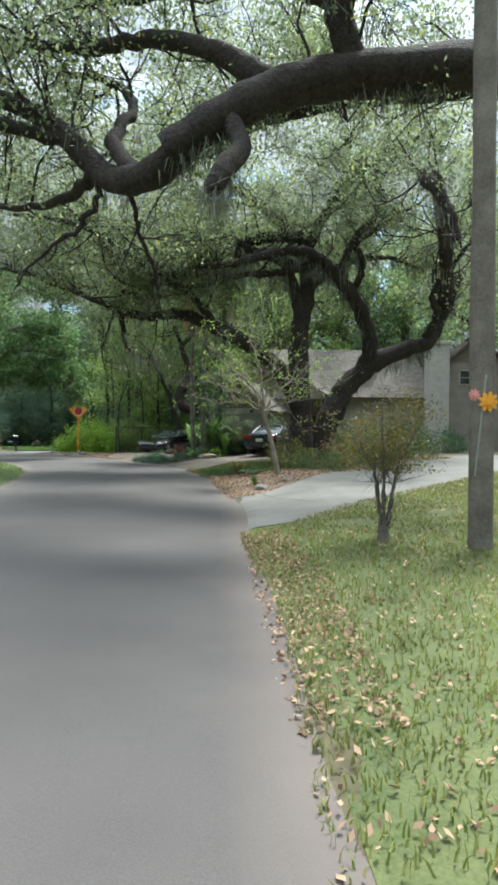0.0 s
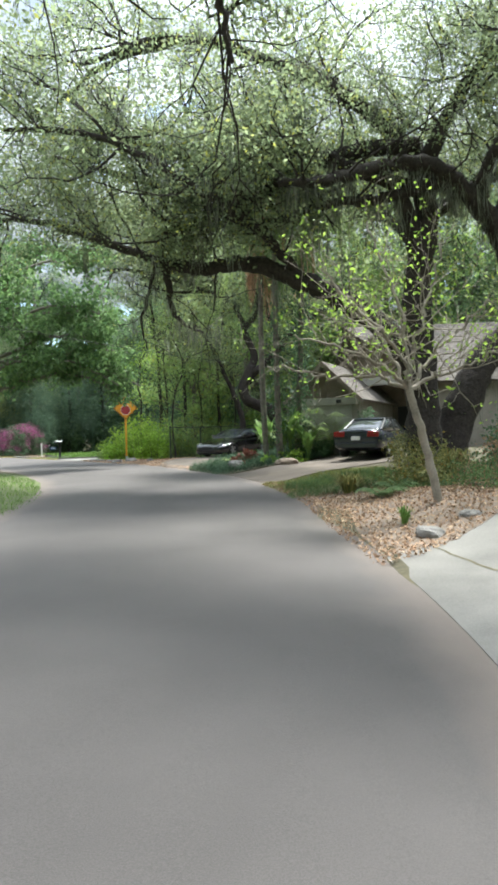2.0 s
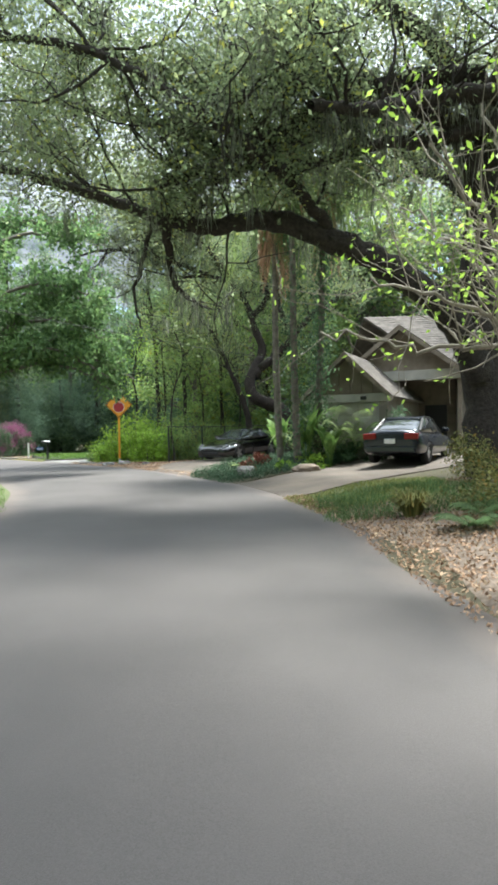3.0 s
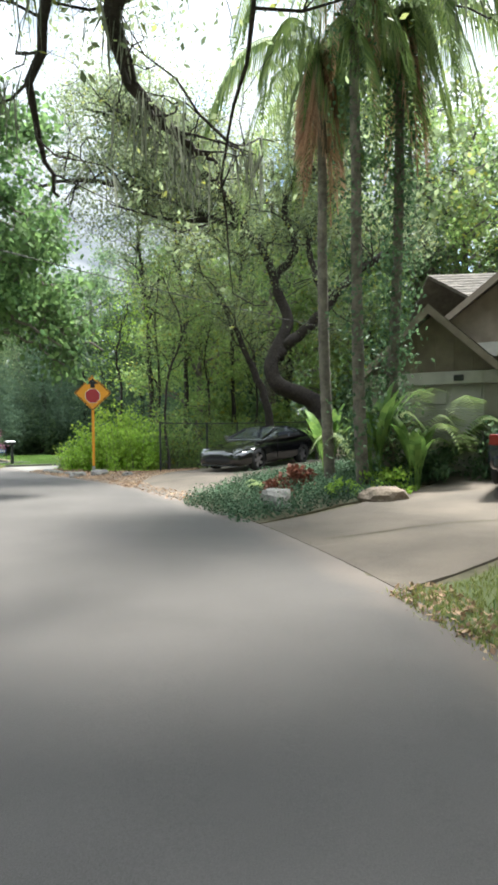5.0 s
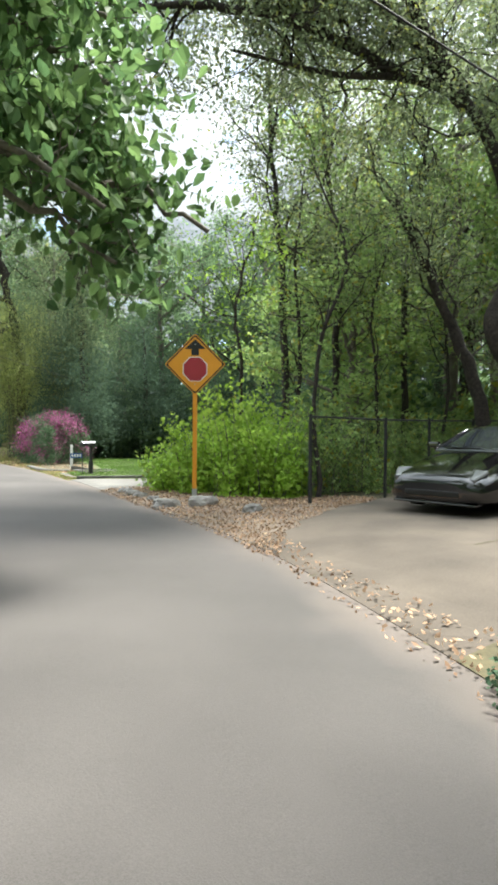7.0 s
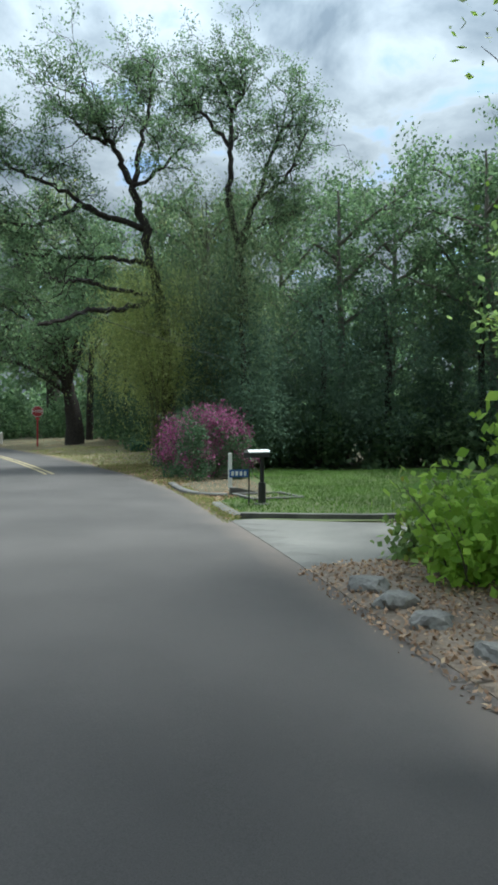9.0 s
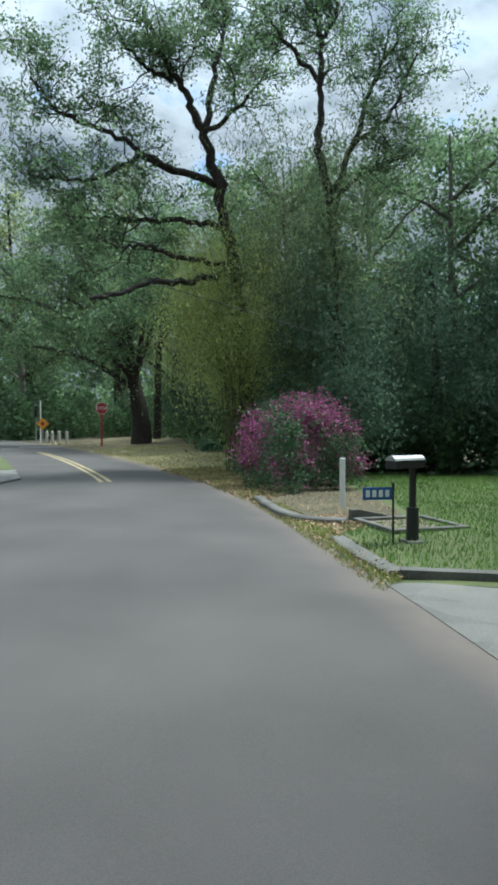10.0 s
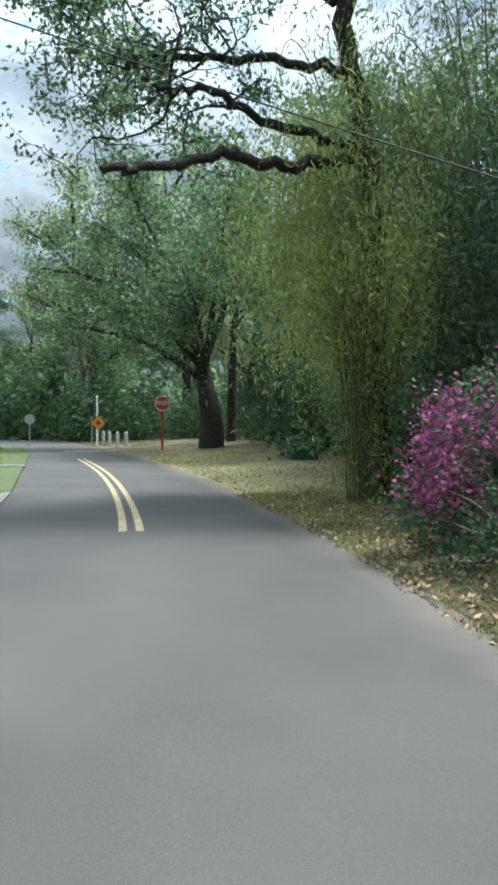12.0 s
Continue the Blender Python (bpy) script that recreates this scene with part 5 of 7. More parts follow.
# ---- the bougainvillea ----
def bougainvillea():
    t = Plant(81)
    rng = t.rng
    green, pink, stems = [], [], []
    for k in range(210):
        a, f, h = rng.uniform(0, 2 * np.pi), rng.uniform(0.55, 1.0) ** 0.5, rng.uniform(0.04, 1.0)
        wide = math.sqrt(max(0.05, 1 - max(0, h - 0.35) ** 2 / 0.46)) * (0.82 + 0.18 * math.sin(5 * a + 1))
        x, y, z = np.cos(a) * f * wide * 1.8, np.sin(a) * f * wide * 1.4, h * 1.95
        q = np.array([x, y, z]) + rng.normal(0, 0.13, (125, 3))
        patch = noise.noise(Vector((x * 1.1, y * 1.1, z * 0.9 + 4)))
        flower = rng.random() < (0.95 if patch > 0.02 and z > 0.45 else 0.25 if z > 0.4 else 0.06)
        q[:, 2] = np.abs(q[:, 2])
        share = rng.random(len(q)) < (0.8 if flower else 0.06)
        pink.append(q[share])
        green.append(q[~share])
        if k % 7 == 0:
            stems.append(curve_through([(x * 0.2, y * 0.2, -0.1), (x * 0.6, y * 0.6, z * 0.7), (x, y, z)], 4))
    t.leaves = green
    root = t.finish("bougainvillea", BARK_GREY, DARK_LEAF, 0.06, "rounded bougainvillea bush with magenta bracts at the kerb", "bush", aspect=0.65)
    p = np.vstack(pink)
    part("blossom", quads("blossom", leaf_quads(p, 0.048, rng, 0.9), PINK_LEAF), PINK_LEAF, root, "magenta bougainvillea bracts")
    for path in stems:
        one = Plant(81)
        one.tube(path, np.linspace(0.025, 0.006, len(path)), 4)
        part("stem", one.wood_mesh("stem", BARK_GREY), BARK_GREY, root)
    add_plant_at(root, -23.1, 52.45, radians(140), 1.18)


bougainvillea()


# ---- trees and shrubs of the front gardens ----
def crape_myrtle():
    t = Plant(91)
    rng = t.rng
    for k in range(6):
        a = k * 1.07 + rng.normal(0, 0.15)
        d = np.array([np.cos(a), np.sin(a), 0])
        L = t.limb([d * 0.03 + (0, 0, -0.05), d * 0.08 + (0, 0, 0.4), d * rng.uniform(0.14, 0.24) + (0, 0, 0.95), d * rng.uniform(0.3, 0.62) + (0, 0, rng.uniform(1.45, 1.75))], 0.022, 0.008, 6, 0.012)
        t.sprout(L, 12, 0.5, 1, 0.55, 0.2, kids=4, leaf_n=22, leaf_r=0.1, bend=0.25)
    t.leaves = [q[q[:, 2] > 0.9] for q in t.leaves]
    t.limb([(0, 0, -0.1), (0, 0, 0.12), (0, 0.01, 0.3)], 0.1, 0.05, 8, 0.005)
    root = t.finish("crape_myrtle", BARK_GREY, MYRTLE_LEAF, 0.04, "small multi-stemmed crape myrtle with olive and rusty leaves", "small tree")
    add_plant_at(root, 1.75, 7.95, 0.4)


def sapling():
    t = Plant(92)
    trunk = t.limb([(0, 0, -0.1), (-0.15, 0, 0.55), (-0.3, -0.05, 1.1), (-0.42, -0.1, 1.5)], 0.062, 0.05, 8, 0.008)
    top = (-0.42, -0.1, 1.5)
    for pts in ([(-0.7, -0.2, 1.75), (-1.2, -0.3, 2.0), (-1.9, -0.3, 2.25)], [(-0.45, -0.1, 2.2), (-0.62, -0.1, 2.9), (-0.9, 0.1, 3.8)],
                [(-0.3, 0.0, 2.1), (-0.1, 0.1, 2.8), (0.15, 0.2, 3.5)], [(-0.1, 0.1, 1.9), (0.3, 0.2, 2.3), (0.8, 0.3, 2.7)], [(-0.6, 0.2, 2.0), (-1.0, 0.5, 2.7), (-1.5, 0.8, 3.2)], [(-0.6, -0.4, 2.0), (-1.1, -0.9, 2.4), (-1.6, -1.2, 2.9)], [(-0.9, 0.0, 1.7), (-1.5, 0.1, 1.75), (-2.3, 0.2, 1.9)], [(0.0, 0.0, 1.7), (0.6, 0.1, 1.9), (1.2, 0.1, 2.2)]):
        L = t.limb([top, *pts], 0.03, 0.01, 6, 0.03)
        t.sprout(L, 12, 1.0, 1, 0.25, 0.3, kids=3, leaf_n=5, leaf_r=0.07, bend=0.3, lift=0.1)
    root = t.finish("sapling", BARK_PALE, BRIGHT_LEAF, 0.062, "young pale-barked tree with sparse yellow-green new leaves", "small tree", aspect=0.45)
    add_plant_at(root, 0.85, 16.7, 0, 1.15)


crape_myrtle()
sapling()


def grass_clump(seed, name, n, tall, wide, leaf, label, category, width=0.012, droop=0.5):
    """A tuft of arching blades."""
    rng, out = np.random.default_rng(seed), []
    a = rng.uniform(0, 2 * np.pi, n)
    d = np.stack([np.cos(a), np.sin(a), 0 * a], 1)
    b = d * rng.uniform(0, 0.25, (n, 1)) * wide
    h, reach = rng.uniform(0.5, 1.0, (n, 1)) * tall, rng.uniform(0.2, 1.0, (n, 1)) * wide
    side = np.stack([-np.sin(a), np.cos(a), 0 * a], 1) * width * rng.uniform(0.6, 1.4, (n, 1))
    z = np.array([0, 0, 1.0])
    p = [b, b + d * reach * 0.3 + z * h * 0.6, b + d * reach * 0.7 + z * h * 0.95, b + d * reach + z * h * (1 - droop * 0.5)]
    for k, (w0, w1) in enumerate(((1, 1), (1, 0.8), (0.8, 0.1))):
        out.append(np.stack([p[k] - side * w0, p[k] + side * w0, p[k + 1] + side * w1, p[k + 1] - side * w1], 1))
    root = new(name)
    tagged(root, label, category)
    part("foliage", quads("foliage", np.vstack(out), leaf), leaf, root)
    return root


def fern(seed, name, fronds, length, leaf, label, category="fern", rise=0.7, dense=26, width=0.16):
    """Feathered fronds that arch out from one crown."""
    rng, out = np.random.default_rng(seed), []
    for k in range(fronds):
        a = k * 2.4 + rng.normal(0, 0.2)
        d, s = np.array([np.cos(a), np.sin(a), 0]), np.array([-np.sin(a), np.cos(a), 0])
        L, up = length * rng.uniform(0.7, 1.1), rise * rng.uniform(0.6, 1.2)
        for j in range(dense):
            f = (j + 1.5) / (dense + 1)
            p = d * L * f * (1 - 0.25 * f) + np.array([0, 0, L * up * (1.3 * f - 1.15 * f * f) + 0.05])
            w = width * L * math.sin(math.pi * min(1, f * 0.9 + 0.12)) + 0.02
            for sg in (-1, 1):
                tip = p + s * sg * w + d * w * 0.5 - np.array([0, 0, w * 0.35])
                b = d * L * 0.45 / dense
                out.append(np.stack([p - b, p + b, tip + b * 0.2, tip - b * 0.2]))
    root = new(name)
    tagged(root, label, category)
    part("foliage", quads("foliage", np.array(out), leaf), leaf, root)
    return root


def bed_plants():
    add_plant_at(bush(101, "shrub", OLIVE_LEAF, 0.75, 1.3, 2600, 0.07, "straggly olive and yellow shrub in the leaf-covered bed", clumps=30), 1.2, 20.6)
    add_plant_at(bush(102, "shrub", RUST_LEAF, 0.7, 1.05, 2200, 0.06, "rust-brown shrub among the garden plants", clumps=22), 2.5, 19.2)
    add_plant_at(bush(103, "shrub", DARK_LEAF, 1.2, 1.5, 4200, 0.09, "dark green glossy shrub beneath the oak", clumps=34), 3.9, 21.6)
    add_plant_at(bush(104, "shrub", OLIVE_LEAF, 0.6, 1.1, 1700, 0.06, "yellow-tinged shrub beside the black sedan", clumps=24), 1.6, 24.0)
    add_plant_at(bush(105, "shrub", DARK_LEAF, 1.0, 1.3, 2600, 0.09, "dark evergreen shrub in front of the house", clumps=30), 5.8, 22.8)
    add_plant_at(bush(106, "shrub", FERN_LEAF, 0.9, 0.7, 2400, 0.05, "low grey-green shrub beside the driveway", clumps=30), 2.2, 18.0)
    add_plant_at(bush(107, "shrub", FERN_LEAF, 0.9, 0.7, 2400, 0.05, "low grey-green shrub beside the driveway", clumps=30), 3.4, 19.9, 1.0)
    add_plant_at(bush(108, "shrub", RED_LEAF, 0.4, 1.5, 600, 0.09, "small shrub with red young leaves by the porch", clumps=14), 2.3, 25.8)
    add_plant_at(bush(109, "shrub", DARK_LEAF, 1.3, 1.6, 3600, 0.1, "dark shrub at the house wall", clumps=30), 7.8, 31.5)
    add_plant_at(bush(110, "shrub", DARK_LEAF, 1.3, 1.4, 3000, 0.1, "dark shrub at the house wall", clumps=30), 10.2, 33.0)
    add_plant_at(fern(111, "fern", 16, 0.75, FERN_LEAF, "bright green fern in the leaf-covered bed"), 0.15, 18.6)
    add_plant_at(fern(112, "fern", 14, 0.7, FERN_LEAF, "bright green fern in the leaf-covered bed"), 0.55, 19.6, 1.0)
    add_plant_at(grass_clump(113, "ornamental_grass", 260, 0.5, 0.5, OLIVE_LEAF, "clump of dry ornamental grass", "grass clump"), -0.3, 20.4)
    add_plant_at(grass_clump(114, "ornamental_grass", 300, 0.8, 0.6, OLIVE_LEAF, "clump of tall dry ornamental grass", "grass clump"), 2.0, 21.2)
    add_plant_at(grass_clump(115, "small_weed", 26, 0.3, 0.16, GREEN_GRASS, "single green weed in the leaf litter", "weed", 0.014), 0.15, 15.8)


bed_plants()


def ivy_bed_plants():
    # creeping ivy, past counting
    p2 = scatter(IVY_BED, 44000, 121)
    rng = np.random.default_rng(122)
    z = height(p2[:, 0], p2[:, 1]) + np.abs(rng.normal(0.12, 0.09, len(p2)))
    tagged(part("ivy", quads("ivy", leaf_quads(np.column_stack([p2, z]), 0.043, rng, 0.85, 1.6), IVY_LEAF), IVY_LEAF), "dark green ivy covering the palm bed", "ivy", kind="stuff")
    add_plant_at(fern(123, "cycad", 22, 0.6, PALM_LEAF, "small feathery cycad at the edge of the ivy bed", "cycad", 1.0, 24, 0.12), -4.2, 31.6)
    add_plant_at(bush(124, "croton", RED_LEAF, 0.38, 0.6, 500, 0.11, "reddish-brown croton plant among the ivy", clumps=14), -3.6, 31.3, 0, 1, 0.05)
    add_plant_at(bush(125, "croton", RED_LEAF, 0.3, 0.5, 380, 0.1, "reddish-brown croton plant among the ivy", clumps=12), -3.9, 30.7, 1.0)
    add_plant_at(bush(126, "variegated_shrub", BRIGHT_LEAF, 0.45, 0.55, 700, 0.1, "yellow-green variegated shrub among ivy", clumps=18), -1.8, 30.6)
    add_plant_at(bush(127, "variegated_shrub", BRIGHT_LEAF, 0.3, 0.4, 380, 0.1, "small yellow variegated shrub among ivy", clumps=14), -2.6, 29.9)
    add_plant_at(fern(128, "palm_shrub", 13, 1.35, PALM_LEAF, "young palm with upright feather leaves", "palm", 2.6, 34, 0.15), -2.1, 32.3, 0, 1.25)
    add_plant_at(fern(129, "palm_shrub", 14, 1.5, PALM_LEAF, "young palm with upright feather leaves", "palm", 2.2, 30, 0.15), -1.3, 31.8, 1.3, 1.2)
    add_plant_at(fern(130, "palm_shrub", 14, 1.7, PALM_LEAF, "young palm with arching feather leaves", "palm", 1.2, 30, 0.16), -0.5, 33.0, 2.0)
    add_plant_at(bush(131, "shrub", DARK_LEAF, 0.8, 1.7, 2600, 0.1, "dark evergreen shrub by the garage door", clumps=26), 1.0, 33.9 - 1.6)
    add_plant_at(fern(136, "palm_shrub", 20, 1.9, PALM_LEAF, "young palm with arching feather leaves by the garage", "palm", 1.9, 34, 0.15), -0.4, 32.7, 0.5, 1.25)
    add_plant_at(bush(132, "shrub", DARK_LEAF, 0.7, 0.8, 1500, 0.1, "low dark shrub in the palm bed", clumps=22), -0.8, 32.0)


ivy_bed_plants()


def banana_plant(seed, x, y, n, tall, label):
    """Upright stalks, each ending in a long broad leaf that bends over at its tip."""
    rng = np.random.default_rng(seed)
    root = new("banana_plant")
    tagged(root, label, "plant")
    for k in range(n):
        a = k * 2.4 + rng.normal(0, 0.3)
        d, s = np.array([np.cos(a), np.sin(a), 0]), np.array([-np.sin(a), np.cos(a), 0])
        h, lean = tall * rng.uniform(0.6, 1.05), rng.uniform(0.12, 0.4)
        f = np.linspace(0, 1, 13)[:, None]
        spine = d * (0.08 + lean * h * (0.35 * f + 0.75 * f**3)) + np.array([0, 0, 1.0]) * h * (1.12 * f - 0.2 * f**3)
        w = np.where(f < 0.35, 0.014, 0.13 * np.sin(np.pi * np.clip((f - 0.3) / 0.7, 0.02, 0.99)) ** 0.7) * rng.uniform(0.8, 1.2)
        up = np.array([0, 0, 1.0]) * w * 0.35
        left, right = spine + s * w + up, spine - s * w + up
        q = np.concatenate([np.stack([spine[:-1], left[:-1], left[1:], spine[1:]], 1), np.stack([right[:-1], spine[:-1], spine[1:], right[1:]], 1)])
        part("leaf", quads("leaf", q, BANANA_LEAF), BANANA_LEAF, root)
    return add_plant_at(root, x, y)


banana_plant(133, -1.95, 31.2, 14, 2.3, "bright green clump of broad upright leaves among the palms")
banana_plant(134, -1.2, 30.9, 12, 1.7, "bright green clump of broad upright leaves among the palms")
banana_plant(135, -2.9, 32.6, 11, 2.0, "green clump of broad upright leaves behind the palms")


def queen_palm(seed, base, top, fronds, skirt, label, vine=0, bark=PALM_BARK):
    """A ringed trunk, a crown of drooping feather fronds and a skirt of dead ones."""
    t = Plant(seed)
    rng = t.rng
    gz = ground_z(*base)
    foot, head = np.array([*base, gz]), np.array(top, float)
    path = np.linspace(foot - (0, 0, 0.2), head, 110)
    path[:, 0] += 0.05 * np.sin(np.linspace(0, 5, 110) + seed)
    t.tube(path, np.linspace(0.125, 0.085, 110) * (1 + 0.07 * (np.arange(110) % 3 == 0)), 12)
    root = new("palm_tree")
    root.location = foot
    tagged(root, label, "palm", "palms in the ivy bed")
    t.wood = [w - foot for w in t.wood]
    part("trunk", t.wood_mesh("trunk", bark), bark, root)

    if vine:
        q = path[rng.integers(4, 100, vine)] - foot + rng.normal(0, 1, (vine, 3)) * np.array([0.24, 0.24, 0.15])
        part("vine", quads("vine", leaf_quads(q, 0.1, rng, 0.6, 0.6, 0.8), DARK_LEAF), DARK_LEAF, root, "green vine climbing the trunk")

    def frond_set(n, length, rise, sag, leaf, name, droop, dense, spread=1.0):
        out = []
        for k in range(n):
            a = k * 2.4 + rng.normal(0, 0.25)
            d, s = np.array([np.cos(a), np.sin(a), 0]), np.array([-np.sin(a), np.cos(a), 0])
            L, r0 = length * rng.uniform(0.8, 1.1), rise * rng.uniform(0.5, 1.3)
            prev = None
            for j in range(dense):
                f = (j + 1) / dense
                p = head - foot + d * L * spread * (f - 0.35 * f * f) + np.array([0, 0, L * (r0 * f - sag * f * f)])
                if prev is not None:
                    out.append(np.stack([prev - s * 0.02, prev + s * 0.02, p + s * 0.015, p - s * 0.015]))
                prev = p
                w = 0.56 * math.sin(math.pi * min(1, f * 0.85 + 0.13)) * rng.uniform(0.8, 1.15)
                for sg in (-1, 1):
                    mid = p + s * sg * w * 0.45 - np.array([0, 0, droop * w * 0.25])
                    tip = p + s * sg * w * 0.7 + d * 0.1 - np.array([0, 0, droop * w * 0.95])
                    b = d * 0.018
                    out.append(np.stack([p - b, p + b, mid + b, mid - b]))
                    out.append(np.stack([mid - b, mid + b, tip + b * 0.2, tip - b * 0.2]))
        part(name, quads(name, np.array(out), leaf), leaf, root, "dry reddish-brown dead fronds" if leaf is DEAD_FROND else "")

    frond_set(fronds, 3.9, 0.85, 1.3, PALM_LEAF, "crown", 1.7, 64)
    frond_set(4, 3.9, 0.1, 0.95, PALM_LEAF, "hanging_fronds", 1.9, 60, 0.42)
    if skirt:
        frond_set(skirt, 3.2, -0.2, 0.85, DEAD_FROND, "dead_fronds", 1.3, 44, 0.24)


queen_palm(141, (-2.85, 31.8), (-3.0, 31.9, 9.6), 9, 11, "tall queen palm with a skirt of dead fronds")
queen_palm(142, (-2.2, 30.7), (-2.45, 30.8, 11.4), 9, 2, "tall queen palm with drooping feather fronds", 1900)
queen_palm(143, (-1.55, 31.9), (-1.3, 32.0, 10.4), 8, 3, "tall queen palm with drooping fronds and a climbing vine", 4200)


# yellow-green scrub behind the sign, thin trees along the fence
def shoots(seed, leaf, wide, tall, n, leaf_n, size, label, group):
    """Loose scrub: leaning leafy shoots of uneven height."""
    t = Plant(seed)
    rng, stems = t.rng, []
    for _ in range(n):
        a, f = rng.uniform(0, 2 * np.pi), np.sqrt(rng.random())
        d = np.array([np.cos(a), np.sin(a), 0])
        h = tall * rng.uniform(0.3, 1.12) * (1 - 0.3 * f)
        path = curve_through([d * f * wide * 0.6 + (0, 0, -0.1), d * f * wide * 0.8 + (0, 0, h * 0.5), d * (f * wide + 0.25 * h * rng.random()) + (0, 0, h)], 5)
        stems.append(path)
        k = rng.uniform(0.12, 1, leaf_n) * (len(path) - 1)
        q = path[k.astype(int)] + rng.normal(0, 0.15, (leaf_n, 3))
        q[:, 2] = np.maximum(q[:, 2], 0.05)
        t.leaves.append(q)
    root = t.finish("scrub", BARK_GREY, leaf, size, label, "scrub", group=group, hang=0.3, aspect=0.7)
    for path in stems:
        one = Plant(seed)
        one.tube(path, np.linspace(0.014, 0.004, len(path)), 4)
        part("stem", one.wood_mesh("stem", BARK_GREY), BARK_GREY, root)
    return root


def sign_scrub():
    spots = ((-12.3, 41.9, 0.8, 1.3), (-11.4, 41.5, 0.95, 2.3), (-10.5, 41.2, 1.0, 3.1), (-9.7, 40.9, 0.85, 2.7), (-12.9, 42.7, 0.7, 1.0), (-10.9, 42.3, 1.0, 2.8))
    for k, (x, y, w, h) in enumerate(spots):
        add_plant_at(shoots(150 + k, BRIGHT_LEAF if k != 4 else OAK_LEAF_BRIGHT, w, h, 22, 130, 0.115, "bright yellow-green roadside scrub behind the sign", "roadside scrub"), x, y)
    for k, (x, y, w, h) in enumerate(((-8.9, 41.6, 0.9, 2.6), (-8.0, 43.2, 1.0, 2.9), (-6.9, 45.0, 1.1, 2.6), (-5.2, 46.4, 1.1, 2.4), (-10.2, 43.4, 1.2, 3.4), (-3.2, 46.8, 1.1, 2.2))):
        add_plant_at(shoots(160 + k, OAK_LEAF_BRIGHT, w, h, 20, 130, 0.12, "green scrub growing through the chain-link fence", "fence scrub"), x, y)
    for k, (x, y, h) in enumerate(((-8.6, 40.9, 7.5), (-9.8, 43.8, 8.5), (-7.6, 44.6, 7.0), (-6.0, 46.5, 8.0))):
        t = Plant(170 + k)
        L = t.limb([(0, 0, -0.1), (t.rng.normal(0, 0.2), 0.1, h * 0.4), (t.rng.normal(0, 0.3), 0, h * 0.7), (t.rng.normal(0, 0.4), 0.2, h)], 0.06, 0.02, 8, 0.02)
        t.sprout(L, 16, 1.5, 1, 0.25, 0.3, kids=4, leaf_n=20, leaf_r=0.28, bend=0.3)
        add_plant_at(t.finish("slender_tree", BARK, OAK_LEAF_BRIGHT, 0.12, "slender young tree along the fence", "tree", group="slender fence trees"), x, y)
    for k, (x, y, h, leaf) in enumerate(((-9.2, 46.6, 15, OAK_LEAF), (-10.3, 45.0, 14, OAK_LEAF), (-7.0, 48.0, 14, OAK_LEAF), (-11.2, 42.7, 6.6, BRIGHT_LEAF))):
        t = Plant(180 + k)
        L = t.limb([(0, 0, -0.1), (t.rng.normal(0, 0.2), 0.1, h * 0.4), (t.rng.normal(0, 0.4), 0, h * 0.7), (t.rng.normal(0, 0.5), 0.2, h)], 0.009 * h, 0.03, 8, 0.03)
        t.sprout(L, 26 if h > 10 else 12, 2.6 if h > 10 else 1.5, 2 if h > 10 else 1, 0.3, 0.3, kids=4, leaf_n=24, leaf_r=0.3, bend=0.3)
        add_plant_at(t.finish("slender_tree", BARK, leaf, 0.11, "slender tree with a thin crown behind the fence scrub", "tree", group="slender fence trees"), x, y)


sign_scrub()


# ---- cars ----
def shell(stations, ring, n=5):
    """A closed skin through cross-sections; stations smooth along x, ring(row) gives one half's (y, z)."""
    bm = bmesh.new()
    rows = curve_through(stations, n)
    grid = []
    for row in rows:
        half = ring(row)
        pts = [(y, z) for y, z in half] + [(-y, z) for y, z in reversed(half) if y > 1e-6]
        grid.append([bm.verts.new((row[0], y, z)) for y, z in pts])
    for a, b in zip(grid, grid[1:]):
        for i in range(len(a)):
            j = (i + 1) % len(a)
            bm.faces.new((a[i], a[j], b[j], b[i])).smooth = True
    bm.faces.new(grid[0])
    bm.faces.new(grid[-1][::-1])
    bmesh.ops.recalc_face_normals(bm, faces=bm.faces)
    return bm


def body_ring(row):
    """Half a section with rounded shoulders and a tucked-in sill."""
    _, w, low, top = row
    mid, out = low + 0.46 * (top - low), []
    for k in range(15):
        a = -math.pi / 2 + math.pi * k / 14
        c, z = abs(math.cos(a)), math.sin(a)
        n = 2 / 5.0 if z < 0 else 2 / 2.9
        out.append((0.0 if k in (0, 14) else w * c**n, mid + ((top - mid) if z > 0 else (mid - low)) * math.copysign(abs(z) ** n, z)))
    return out


def wheel_arches(bm, axles, r):
    """Cuts round openings for the wheels into the sides of a body."""
    gone = []
    for f in bm.faces:
        c = f.calc_center_median()
        if abs(c.y) > 0.5 and any(math.hypot(c.x - x, c.z - z) < r for x, z in axles):
            gone.append(f)
    bmesh.ops.delete(bm, geom=gone, context="FACES")
    for v in bm.verts:
        for x, z in axles:
            d = math.hypot(v.co.x - x, v.co.z - z)
            if abs(v.co.y) > 0.5 and d > 1e-3 and abs(d - r) < 0.075 and any(e.is_boundary for e in v.link_edges):
                v.co.x, v.co.z = x + (v.co.x - x) * r / d, z + (v.co.z - z) * r / d
    return bm


def cabin_ring(row):
    _, w0, w1, low, top = row
    h = top - low
    return [(0, low - 0.03), (w0, low - 0.03), (w0 * 0.6 + w1 * 0.4, low + 0.5 * h), (w1 * 1.02, low + 0.86 * h), (w1 * 0.85, low + 0.97 * h), (w1 * 0.4, top), (0, top + 0.01)]


